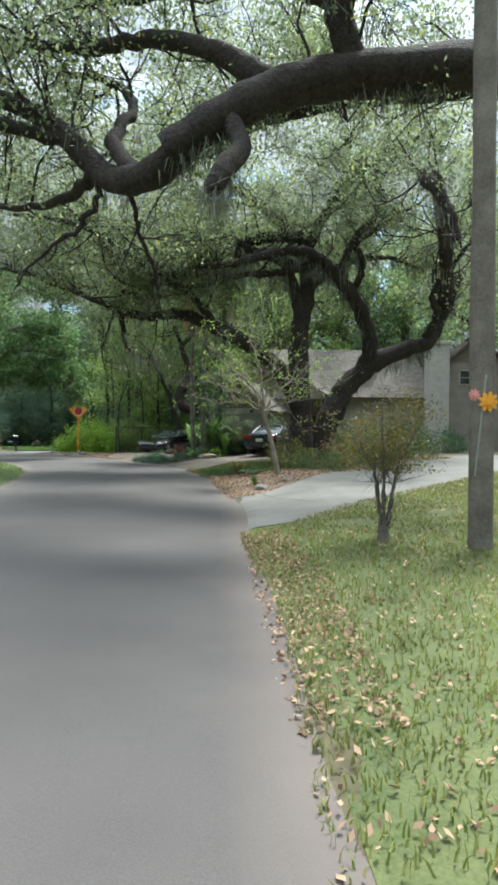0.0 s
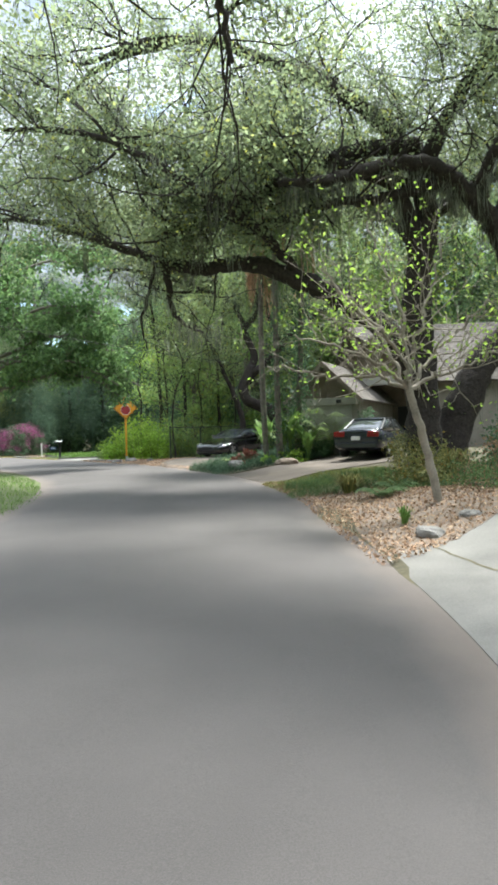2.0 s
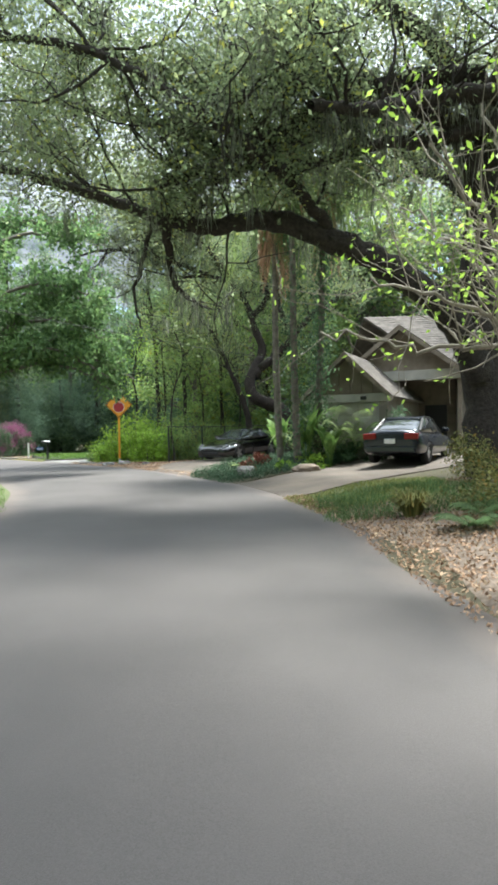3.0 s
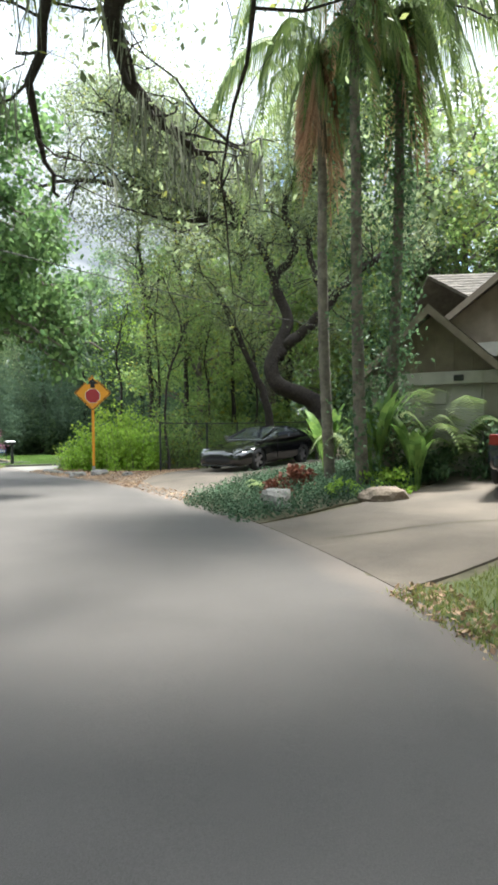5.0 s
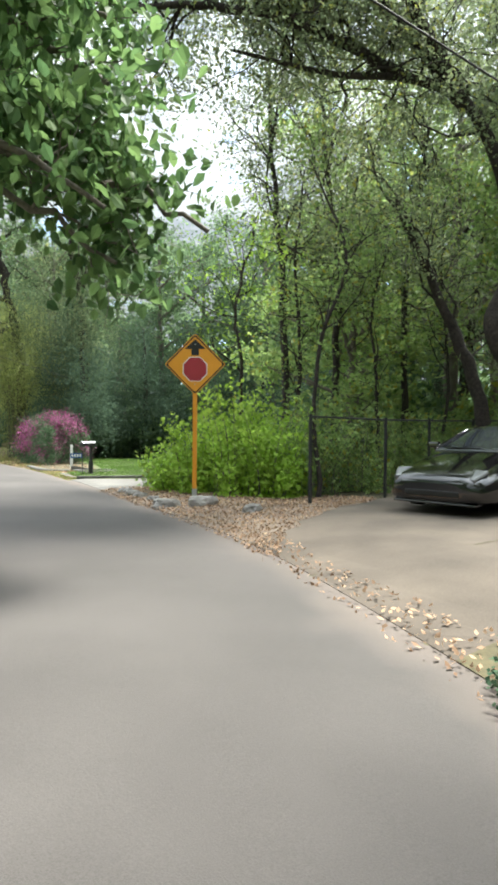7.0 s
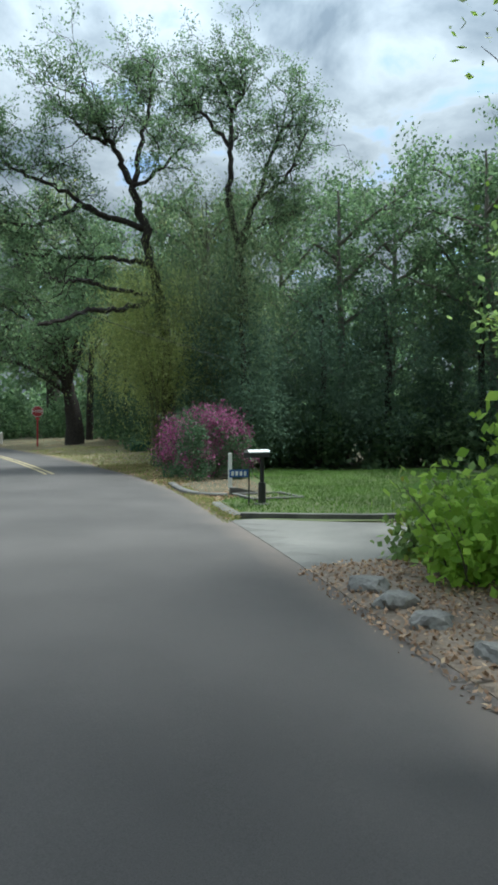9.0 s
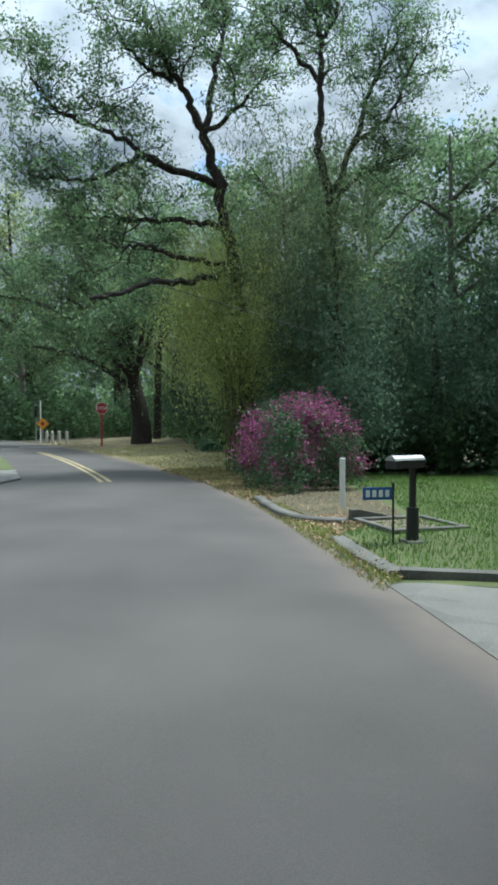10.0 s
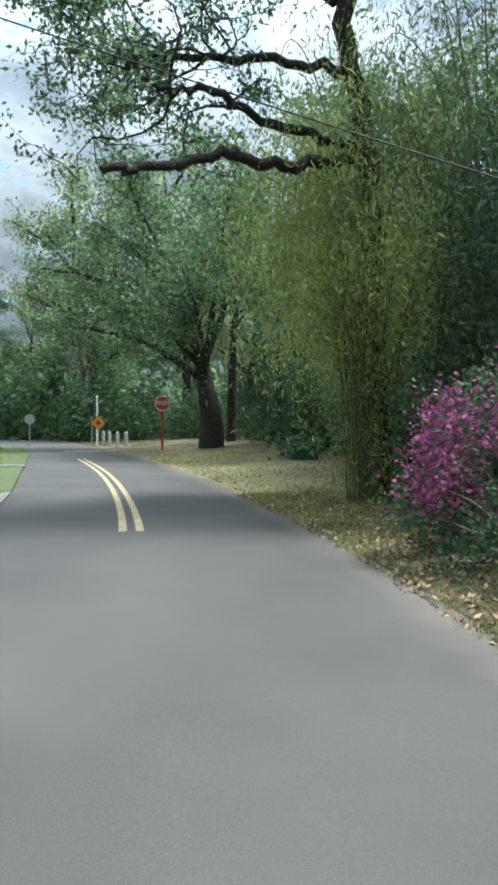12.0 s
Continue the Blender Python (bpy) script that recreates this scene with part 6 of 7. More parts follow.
def wheel(root, x, y, r, spokes):
    """Tyre, rim and spokes, facing along y."""
    out = 1 if y > 0 else -1
    w = new("wheel")
    w.parent = root
    w.location = (x, y, r)
    bm = bmesh.new()
    prof = [(r * 0.66, -0.1), (r * 0.9, -0.11), (r, -0.08), (r, 0.08), (r * 0.9, 0.11), (r * 0.66, 0.1)]
    rings = [[bm.verts.new((math.cos(a) * q, d, math.sin(a) * q)) for q, d in prof] for a in np.linspace(0, 2 * np.pi, 28, endpoint=False)]
    for a, b in zip(rings, rings[1:] + rings[:1]):
        for i in range(len(prof) - 1):
            bm.faces.new((a[i], a[i + 1], b[i + 1], b[i])).smooth = True
    bmesh.ops.recalc_face_normals(bm, faces=bm.faces)
    part("tyre", bm, RUBBER, w)
    bm = bmesh.new()
    for k in range(spokes):
        a = 2 * math.pi * k / spokes
        d, s = Vector((math.cos(a), 0, math.sin(a))), Vector((-math.sin(a), 0, math.cos(a)))
        o = Vector((0, out * 0.085, 0))
        for y0 in (0.0, -0.03):
            v = [bm.verts.new(d * r * q + s * e + o + Vector((0, out * y0, 0))) for q, e in ((0.1, -0.03), (0.66, -0.045), (0.66, 0.045), (0.1, 0.03))]
            bm.faces.new(v)
    rod(bm, (0, out * 0.04, 0), (0, out * 0.1, 0), r * 0.2, r * 0.17, 14)
    part("rim", bm, ALLOY, w)
    bm = bmesh.new()
    rod(bm, (0, out * 0.0, 0), (0, out * 0.03, 0), r * 0.66, None, 24)
    part("brake_well", bm, SIGN_BLACK, w)


def coupe():
    root = empty("coupe", -5.02, 39.62, 0, 270 - 31, label="low black sports coupe parked on the stained driveway", category="car")
    front, rear = ground_z(-5.75, 38.45), ground_z(-4.35, 40.75)
    root.matrix_world = Matrix.Translation((-5.02, 39.62, (front + rear) / 2 + 0.04)) @ Matrix.Rotation(radians(239), 4, "Z") @ Matrix.Rotation(math.atan2(rear - front, 2.69), 4, "Y") @ Matrix.Scale(1.06, 4)
    body = shell([(-2.16, 0.62, 0.42, 0.78), (-2.1, 0.76, 0.32, 0.9), (-1.9, 0.86, 0.25, 0.97), (-1.3, 0.905, 0.2, 0.97), (-0.6, 0.9, 0.18, 0.93), (0.3, 0.895, 0.18, 0.92), (0.8, 0.9, 0.17, 0.9), (1.3, 0.905, 0.16, 0.83),
                  (1.75, 0.88, 0.16, 0.735), (2.0, 0.82, 0.17, 0.67), (2.13, 0.74, 0.19, 0.62), (2.2, 0.62, 0.23, 0.55), (2.22, 0.5, 0.28, 0.49)], body_ring, 8)
    part("body", wheel_arches(body, ((1.3, 0.32), (-1.15, 0.32)), 0.365), PAINT, root)
    part("underbody", boxes(((-1.9, -0.66, 0.2), (1.85, 0.66, 0.62))), SIGN_BLACK, root)
    part("window_band", shell([(-1.8, 0.6, 0.5, 0.92, 0.97), (-1.25, 0.74, 0.57, 0.93, 1.14), (-0.6, 0.8, 0.58, 0.92, 1.25), (-0.1, 0.8, 0.58, 0.91, 1.25), (0.4, 0.78, 0.6, 0.9, 1.08), (0.95, 0.72, 0.62, 0.88, 0.89)], cabin_ring), CAR_GLASS, root, "dark tinted glass")
    part("roof", shell([(-1.3, 0.52, 0.5, 1.1, 1.13), (-0.7, 0.58, 0.57, 1.22, 1.268), (-0.2, 0.58, 0.57, 1.22, 1.265), (0.05, 0.56, 0.55, 1.18, 1.21)], cabin_ring), PAINT, root)
    for y in (-1, 1):
        for a, b in (((0.9, 0.7, 0.9), (0.02, 0.58, 1.21)), ((-0.5, 0.79, 0.91), (-0.6, 0.6, 1.22)), ((-1.65, 0.68, 0.95), (-1.1, 0.57, 1.16))):
            part("pillar", rod(bmesh.new(), (a[0], y * a[1], a[2]), (b[0], y * b[1], b[2]), 0.032, 0.028, 6), PAINT, root)
        part("mirror", boxes(((0.45, y * 0.95 - 0.1, 0.9), (0.58, y * 0.95 + 0.1, 1.01)), bevel=0.035), PAINT, root)
        lamp = part("headlight", boxes(((-0.15, -0.18, -0.035), (0.15, 0.18, 0.035)), bevel=0.03), LAMP_CLEAR, root, "clear slanted headlight")
        lamp.matrix_local = pose(1.98, y * 0.54, 0.6, 0, 24, -y * 22)
        part("indicator", boxes(((2.0, y * 0.6 - 0.13, 0.4), (2.19 - 0.05, y * 0.6 + 0.1, 0.48)), bevel=0.02), AMBER, root, "amber indicator lens")
        part("fog_lamp", rod(bmesh.new(), (2.12, y * 0.38, 0.42), (2.2, y * 0.38, 0.42), 0.05, None, 12), LAMP_CLEAR, root, "small round fog lamp")
        part("door_seam", boxes(((0.32, y * 0.9 - 0.008, 0.3), (0.335, y * 0.9 + 0.004, 0.86))), SIGN_BLACK, root)
        for x in (1.3, -1.15):
            wheel(root, x, y * 0.78, 0.32, 5)
    part("air_intake", boxes(((2.1, -0.45, 0.29), (2.225, 0.45, 0.39)), bevel=0.02), SIGN_BLACK, root)
    part("bumper_strip", boxes(((2.16, -0.5, 0.49), (2.215, 0.5, 0.515)), bevel=0.008), LAMP_CLEAR, root, "bright strip across the nose")
    part("bumper_lip", boxes(((1.95, -0.68, 0.17), (2.19, 0.68, 0.215)), bevel=0.02), PAINT, root)
    part("rear_wing", boxes(((-2.1, -0.62, 1.06), (-1.86, 0.62, 1.09)), ((-2.0, -0.6, 0.9), (-1.92, -0.56, 1.07)), ((-2.0, 0.56, 0.9), (-1.92, 0.6, 1.07)), bevel=0.01), PAINT, root)
    part("wiper", boxes(((0.86, -0.5, 0.925), (0.9, 0.1, 0.94))), SIGN_BLACK, root)


def sedan():
    fx, fy = math.sin(radians(24)), math.cos(radians(24))
    cx, cy = 0.5 + fx * 2.4, 28.9 + fy * 2.4
    root = empty("sedan", cx, cy, ground_z(cx, cy) + 0.03, 90 - 24, label="dark blue-black sedan parked nose-in before the garage", category="car")
    body = shell([(-2.42, 0.66, 0.46, 0.9), (-2.36, 0.82, 0.34, 1.0), (-2.2, 0.88, 0.28, 1.05), (-1.8, 0.91, 0.22, 1.06), (-1.0, 0.92, 0.2, 1.0), (0.3, 0.92, 0.2, 0.98), (1.0, 0.92, 0.2, 0.97), (1.7, 0.9, 0.22, 0.9), (2.2, 0.83, 0.25, 0.78), (2.38, 0.66, 0.34, 0.64)], body_ring, 8)
    part("body", wheel_arches(body, ((1.4, 0.325), (-1.38, 0.325)), 0.375), PAINT_BLUE, root)
    part("underbody", boxes(((-2.0, -0.68, 0.24), (2.0, 0.68, 0.66))), SIGN_BLACK, root)
    part("window_band", shell([(-1.85, 0.68, 0.54, 0.98, 1.0), (-1.4, 0.74, 0.58, 0.97, 1.22), (-0.7, 0.78, 0.6, 0.95, 1.42), (0.1, 0.78, 0.6, 0.94, 1.42), (0.6, 0.76, 0.62, 0.93, 1.2), (1.1, 0.72, 0.64, 0.92, 0.94)], cabin_ring), CAR_GLASS, root, "dark glass")
    part("roof", shell([(-1.05, 0.55, 0.55, 1.36, 1.38), (-0.7, 0.6, 0.59, 1.38, 1.435), (0.05, 0.6, 0.59, 1.38, 1.435), (0.25, 0.58, 0.57, 1.34, 1.37)], cabin_ring), PAINT_BLUE, root)
    for y in (-1, 1):
        for a, b in (((1.05, 0.7, 0.93), (0.2, 0.61, 1.36)), ((-0.35, 0.77, 0.95), (-0.35, 0.62, 1.38)), ((-1.75, 0.7, 0.98), (-0.98, 0.6, 1.36))):
            part("pillar", rod(bmesh.new(), (a[0], y * a[1], a[2]), (b[0], y * b[1], b[2]), 0.04, 0.035, 6), SIGN_BLACK, root)
        part("taillight", boxes(((-2.46, y * 0.62 - 0.2, 0.74), (-2.26, y * 0.62 + 0.2, 0.92)), bevel=0.025), TAIL_RED, root, "red tail lamp")
        part("mirror", boxes(((0.62, y * 0.96 - 0.1, 0.95), (0.78, y * 0.96 + 0.1, 1.07)), bevel=0.03), PAINT_BLUE, root)
        for x in (1.4, -1.38):
            wheel(root, x, y * 0.8, 0.325, 7)
    part("number_plate", boxes(((-2.47, -0.16, 0.62), (-2.39, 0.16, 0.76)), bevel=0.006), WHITE, root, "pale number plate")
    part("trunk_handle", boxes(((-2.4, -0.25, 0.8), (-2.34, 0.25, 0.83)), bevel=0.01), ALLOY, root)
    part("rear_bumper", boxes(((-2.44, -0.76, 0.34), (-2.25, 0.76, 0.56)), bevel=0.05), PAINT_BLUE, root)


coupe()
sedan()


# ---- the house ----
def roof_slope(a, b, c, d, courses, root, name="roof"):
    """A roof plane with eave a-b and ridge d-c, laid in overlapping courses of shingles."""
    a, b, c, d = (Vector(p) for p in (a, b, c, d))
    nor = (b - a).cross(d - a).normalized()
    if nor.z < 0:
        nor = -nor
    bm = bmesh.new()
    rng = random.Random(int(a.x * 100 + b.y * 10))
    for k in range(courses):
        f0, f1 = k / courses, (k + 1.25) / courses
        p0, p1, q0, q1 = a.lerp(d, f0), b.lerp(c, f0), a.lerp(d, min(1, f1)), b.lerp(c, min(1, f1))
        n = max(1, int((p1 - p0).length / 0.33))
        cut = [0.0] + sorted(min(0.995, max(0.005, (j + (k % 2) * 0.5 + rng.uniform(-0.1, 0.1)) / n)) for j in range(1, n)) + [1.0]
        for u, v in zip(cut, cut[1:]):
            t = 0.014 + rng.uniform(0, 0.012)
            w = [p0.lerp(p1, u + 0.004 / n), p0.lerp(p1, v - 0.03 / n), q0.lerp(q1, v - 0.03 / n), q0.lerp(q1, u + 0.004 / n)]
            lo = [bm.verts.new(w[0] + nor * t), bm.verts.new(w[1] + nor * t), bm.verts.new(w[2] + nor * 0.004), bm.verts.new(w[3] + nor * 0.004)]
            eave = [bm.verts.new(w[0]), bm.verts.new(w[1])]
            bm.faces.new(lo)
            bm.faces.new((eave[0], eave[1], lo[1], lo[0]))
    base = [bm.verts.new(p + nor * 0.001) for p in (a, b, c, d)]
    under = [bm.verts.new(p - nor * 0.1) for p in (a, b, c, d)]
    bm.faces.new(base)
    bm.faces.new(under[::-1])
    for i in range(4):
        bm.faces.new((base[i], under[i], under[(i + 1) % 4], base[(i + 1) % 4]))
    bmesh.ops.recalc_face_normals(bm, faces=bm.faces)
    return part(name, bm, ROOF, root, "grey-brown shingles laid in courses")


def island_material(name, dark, light):
    m = material(name, dark, light, scale=5, rough=0.95, bump=0.4, fine=70)
    n, l = m.node_tree.nodes, m.node_tree.links
    geo, hsv, span = n.new("ShaderNodeNewGeometry"), n.new("ShaderNodeHueSaturation"), n.new("ShaderNodeMapRange")
    span.inputs["To Min"].default_value, span.inputs["To Max"].default_value = 0.72, 1.25
    l.new(geo.outputs["Random Per Island"], span.inputs["Value"])
    l.new(span.outputs[0], hsv.inputs["Value"])
    b = n["Principled BSDF"]
    l.new(b.inputs["Base Color"].links[0].from_socket, hsv.inputs["Color"])
    l.new(hsv.outputs[0], b.inputs["Base Color"])
    return m


ROOF = island_material("roof_shingle", (0.08, 0.07, 0.061), (0.155, 0.135, 0.115))


def gable(root, x0, x1, y, z0, z1, thick, mat, name):
    """A gable wall: a triangle from eave height z0 to the peak z1."""
    bm = prism(bmesh.new(), [(x0, z0), (x1, z0), ((x0 + x1) / 2, z1)], y, y + thick)
    return part(name, bm, mat, root)


def house():
    gz = 0.45
    root = empty("house", 0, 34, gz, label="tan stucco and board house with grey-brown shingle roofs", category="house")
    inv = Matrix.Translation((0, -34, -gz))

    def about(x, y, degrees):
        """The turn of one block of the house about a place."""
        return Matrix.Translation((x, y, 0)) @ Matrix.Rotation(radians(degrees), 4, "Z") @ Matrix.Translation((-x, -y, 0))

    def at(ob, turn=Matrix()):
        ob.matrix_parent_inverse = inv @ turn
        return ob

    # garage block, gable to the street
    x0, x1, y0 = -2.15, 1.35, 33.5
    skew = about(-0.4, 33.5, -20)
    at(part("garage_wall", boxes(((x0 + 0.3, y0, gz - 0.4), (x0 + 0.55, y0 + 0.2, 2.75)), ((x1 - 0.6, y0, gz - 0.4), (x1 - 0.3, y0 + 0.2, 2.75)), ((x0 + 0.3, y0 + 0.2, gz - 0.4), (x0 + 0.5, 41, 2.75)), ((x1 - 0.5, y0 + 0.2, gz - 0.4), (x1 - 0.3, 41, 2.75))), STUCCO, root), skew)
    door = at(part("garage_door", boxes(((x0 + 0.55, y0 + 0.08, gz), (x1 - 0.6, y0 + 0.13, 2.55))), TRIM, root, "pale panelled garage door"), skew)
    for i in range(4):
        for j in range(3):
            w = (x1 - x0 - 1.15) / 3
            part("panel", boxes(((x0 + 0.6 + j * w, y0 + 0.055, gz + 0.08 + i * 0.52), (x0 + 0.5 + (j + 1) * w, y0 + 0.08, gz + 0.5 + i * 0.52)), bevel=0.012), TRIM, door).matrix_parent_inverse = Matrix()
    at(part("header_trim", boxes(((x0 + 0.05, y0 - 0.1, 2.55), (x1 - 0.2, y0 + 0.02, 2.85)), bevel=0.015), TRIM, root, "cream header board above the garage"), skew)
    at(part("wall_lamp", boxes(((0.1, y0 - 0.16, 2.62), (0.32, y0 - 0.1, 2.76)), bevel=0.02), BLACK_METAL, root), skew)
    at(gable(root, x0 + 0.2, x1 - 0.2, y0, 2.85, 4.2, 0.15, SIDING, "gable_wall"), skew)
    for k in range(7):
        x = x0 + 0.55 + k * 0.42
        top = 2.85 + 1.35 * (1 - abs(x - (x0 + x1) / 2) / ((x1 - x0) / 2 - 0.2)) - 0.06
        if top > 2.95:
            at(part("batten", boxes(((x - 0.02, y0 - 0.025, 2.86), (x + 0.02, y0, top))), SIDING, root), skew)
    xm = (x0 + x1) / 2
    at(roof_slope((x1, y0 - 0.45, 2.72), (x1, 41, 2.72), (xm, 41, 4.38), (xm, y0 - 0.45, 4.38), 16, root), skew)
    at(roof_slope((x0, 41, 2.72), (x0, y0 - 0.45, 2.72), (xm, y0 - 0.45, 4.38), (xm, 41, 4.38), 16, root), skew)
    for s in (-1, 1):
        xe = x1 if s > 0 else x0
        bm = prism(bmesh.new(), [(xm, 4.38), (xe, 2.72), (xe, 2.52), (xm, 4.16)], y0 - 0.5, y0 - 0.45)
        at(part("rake_board", bm, SIDING, root), skew)
    # porch gable
    a, b, yp = -0.6, 4.6, 36.5
    am = (a + b) / 2
    skew = about(am, yp, -20)
    at(gable(root, a + 0.3, b - 0.3, yp, 3.95, 5.6, 0.15, SIDING, "gable_wall"), skew)
    at(part("porch_beam", boxes(((1.2, yp - 0.05, 3.55), (b - 0.1, yp + 0.2, 3.95)), bevel=0.015), TRIM, root), skew)
    at(roof_slope((b, yp - 0.4, 3.8), (b, 43, 3.8), (am, 43, 5.8), (am, yp - 0.4, 5.8), 18, root), skew)
    at(roof_slope((a, 43, 3.8), (a, yp - 0.4, 3.8), (am, yp - 0.4, 5.8), (am, 43, 5.8), 18, root), skew)
    for s in (-1, 1):
        xe = b if s > 0 else a
        bm = prism(bmesh.new(), [(am, 5.8), (xe, 3.8), (xe, 3.6), (am, 5.58)], yp - 0.45, yp - 0.4)
        at(part("rake_board", bm, SIDING, root), skew)
    for x in (1.35, 4.3):
        at(part("porch_post", boxes(((x - 0.07, yp, gz - 0.4), (x + 0.07, yp + 0.14, 3.6)), bevel=0.01), SIDING, root), skew)
    at(part("porch_wall", boxes(((1.2, 39.2, gz - 0.4), (4.6, 39.4, 4.2))), SIDING, root), skew)
    front = at(part("front_door", boxes(((2.5, 39.14, gz + 0.1), (3.45, 39.2, gz + 2.15)), bevel=0.01), SIGN_BLACK, root), skew)
    part("door_knob", boxes(((2.58, 39.08, gz + 1.1), (2.64, 39.14, gz + 1.16)), bevel=0.01), ALLOY, front).matrix_parent_inverse = Matrix()
    # main wing
    at(part("wall", boxes(((4.6, 38.0, gz - 0.4), (14.6, 38.2, 4.1)), ((14.4, 38.2, gz - 0.4), (14.6, 46, 4.1)), ((0, 45.8, gz - 0.4), (14.4, 46, 4.1))), STUCCO, root))
    at(roof_slope((4.4, 37.5, 3.75), (11.2, 37.5, 3.75), (11.2, 42, 7.2), (1.0, 42, 7.2), 26, root))
    at(roof_slope((15, 46.5, 3.75), (0, 46.5, 3.75), (1.0, 42, 7.2), (15, 42, 7.2), 20, root))
    # tall end bay with its own gable, and the chimney
    at(part("end_wall", boxes(((11.9, 37.4, gz - 0.4), (12.75, 37.6, 5.4)), ((13.35, 37.4, gz - 0.4), (15.4, 37.6, 5.4)), ((12.75, 37.4, gz - 0.4), (13.35, 37.6, 4.6)), ((15.2, 37.6, gz - 0.4), (15.4, 44, 5.4))), STUCCO, root))
    at(gable(root, 11.9, 15.4, 37.4, 5.9, 7.3, 0.2, SIDING, "gable_wall"))
    at(part("wall_upper", boxes(((11.9, 37.4, 5.4), (15.4, 37.6, 5.9))), STUCCO, root))
    at(roof_slope((15.8, 37.0, 5.7), (15.8, 44, 5.7), (13.65, 44, 7.5), (13.65, 37.0, 7.5), 14, root))
    at(roof_slope((11.5, 44, 5.7), (11.5, 37.0, 5.7), (13.65, 37.0, 7.5), (13.65, 44, 7.5), 14, root))
    win = at(part("window", boxes(((12.75, 37.5, 4.6), (13.35, 37.53, 5.4))), CAR_GLASS, root))
    part("window_frame", boxes(((12.7, 37.36, 4.55), (12.76, 37.5, 5.45)), ((13.34, 37.36, 4.55), (13.4, 37.5, 5.45)), ((12.7, 37.36, 5.38), (13.4, 37.5, 5.45)), ((12.7, 37.36, 4.55), (13.4, 37.5, 4.62)), ((12.7, 37.4, 4.97), (13.4, 37.5, 5.01))), TRIM, win).matrix_parent_inverse = Matrix()
    at(part("chimney", boxes(((10.6, 36.7, gz - 0.4), (11.9, 37.5, 7.0)), ((10.5, 36.6, 6.9), (12.0, 37.6, 7.1)), bevel=0.02), TRIM, root, "pale rendered chimney"))


house()


# ---- signs, poles and street furniture ----
def outline_plate(pts, y0, y1):
    return prism(bmesh.new(), pts, y0, y1)


def octagon(r, cz=0.0):
    return [(r * math.cos(radians(22.5 + 45 * k)), cz + r * math.sin(radians(22.5 + 45 * k))) for k in range(8)]


def diamond_sign(x, y, turn, half, low, label, category, full=True):
    """A diamond sign on a post, its face towards -y before the turn."""
    root = empty("stop_ahead_sign" if full else "warning_sign", x, y, ground_z(x, y), turn, label=label, category=category)
    c = low + half

    def sq(h):
        r = 0.02
        pts = []
        for k in range(4):
            a = math.pi / 2 * k
            d, s = Vector((math.cos(a), math.sin(a))), Vector((-math.sin(a), math.cos(a)))
            for e in (-1, 1):
                p = d * (h - r) + s * r * e
                pts.append((p.x, c + p.y))
        return pts

    part("plate", outline_plate(sq(half), -0.03, -0.027), SIGN_ORANGE, root, "amber reflective sheet")
    bm = bmesh.new()
    o, i = sq(half * 0.965), sq(half * 0.91)
    for k in range(8):
        j = (k + 1) % 8
        bm.faces.new([bm.verts.new((p[0], -0.032, p[1])) for p in (o[k], o[j], i[j], i[k])])
    part("border", bm, SIGN_BLACK, root)
    if full:
        u = half / 0.58
        part("arrow", outline_plate([(-0.07 * u, c + 0.17 * u), (0.07 * u, c + 0.17 * u), (0.07 * u, c + 0.29 * u), (0.2 * u, c + 0.29 * u), (0, c + 0.47 * u), (-0.2 * u, c + 0.29 * u), (-0.07 * u, c + 0.29 * u)], -0.035, -0.031), SIGN_BLACK, root)
        part("octagon", outline_plate(octagon(0.235 * u, c - 0.09 * u), -0.036, -0.031), SIGN_RED, root)
        bm = bmesh.new()
        o, i = octagon(0.25 * u, c - 0.09 * u), octagon(0.235 * u, c - 0.09 * u)
        for k in range(8):
            j = (k + 1) % 8
            bm.faces.new([bm.verts.new((p[0], -0.034, p[1])) for p in (o[k], o[j], i[j], i[k])])
        part("octagon_rim", bm, WHITE, root)
        part("post", boxes(((-0.032, -0.025, 0.25), (0.032, -0.005, low + 1.4 * half)), ((-0.045, -0.01, 0.25), (-0.028, 0.012, low + 1.4 * half)), ((0.028, -0.01, 0.25), (0.045, 0.012, low + 1.4 * half))), SIGN_ORANGE, root, "amber channel post")
        part("post_foot", boxes(((-0.05, -0.03, -0.3), (0.05, 0.02, 0.3))), GALV, root, "bare steel post foot")
    else:
        part("emblem", outline_plate([(-0.2, c), (0, c - 0.2), (0.2, c), (0, c + 0.2)], -0.035, -0.031), SIGN_RED, root)
        part("post", boxes(((-0.03, -0.025, -0.3), (0.03, 0.0, low + 1.4 * half))), GALV, root)
    for z in (low + half * 0.35, low + half * 1.65):
        bm = rod(bmesh.new(), (0, -0.045, z), (0, -0.03, z), 0.012, None, 8)
        part("bolt", bm, GALV, root)
    return root


diamond_sign(-10.95, 39.55, 14, 0.635, 2.24, "amber diamond stop-ahead sign on an amber post", "traffic sign")
diamond_sign(-58.1, 69.0, 57, 0.52, 1.15, "small amber diamond sign at the far junction", "traffic sign", False)


def letters(text, size, depth, mat, root, x, y, z, name):
    """Words in the built-in font as a thin mesh, facing -y."""
    cu = bpy.data.curves.new(name, "FONT")
    cu.body, cu.size, cu.extrude, cu.align_x, cu.align_y = text, size, depth, "CENTER", "CENTER"
    ob = new(name, cu)
    me = bpy.data.meshes.new_from_object(ob.evaluated_get(bpy.context.evaluated_depsgraph_get()))
    bpy.data.objects.remove(ob)
    me.materials.clear()
    me.materials.append(mat)
    made = part(name, me, mat, root)
    made.matrix_local = pose(x, y, z, 90, 0, 0)
    return made


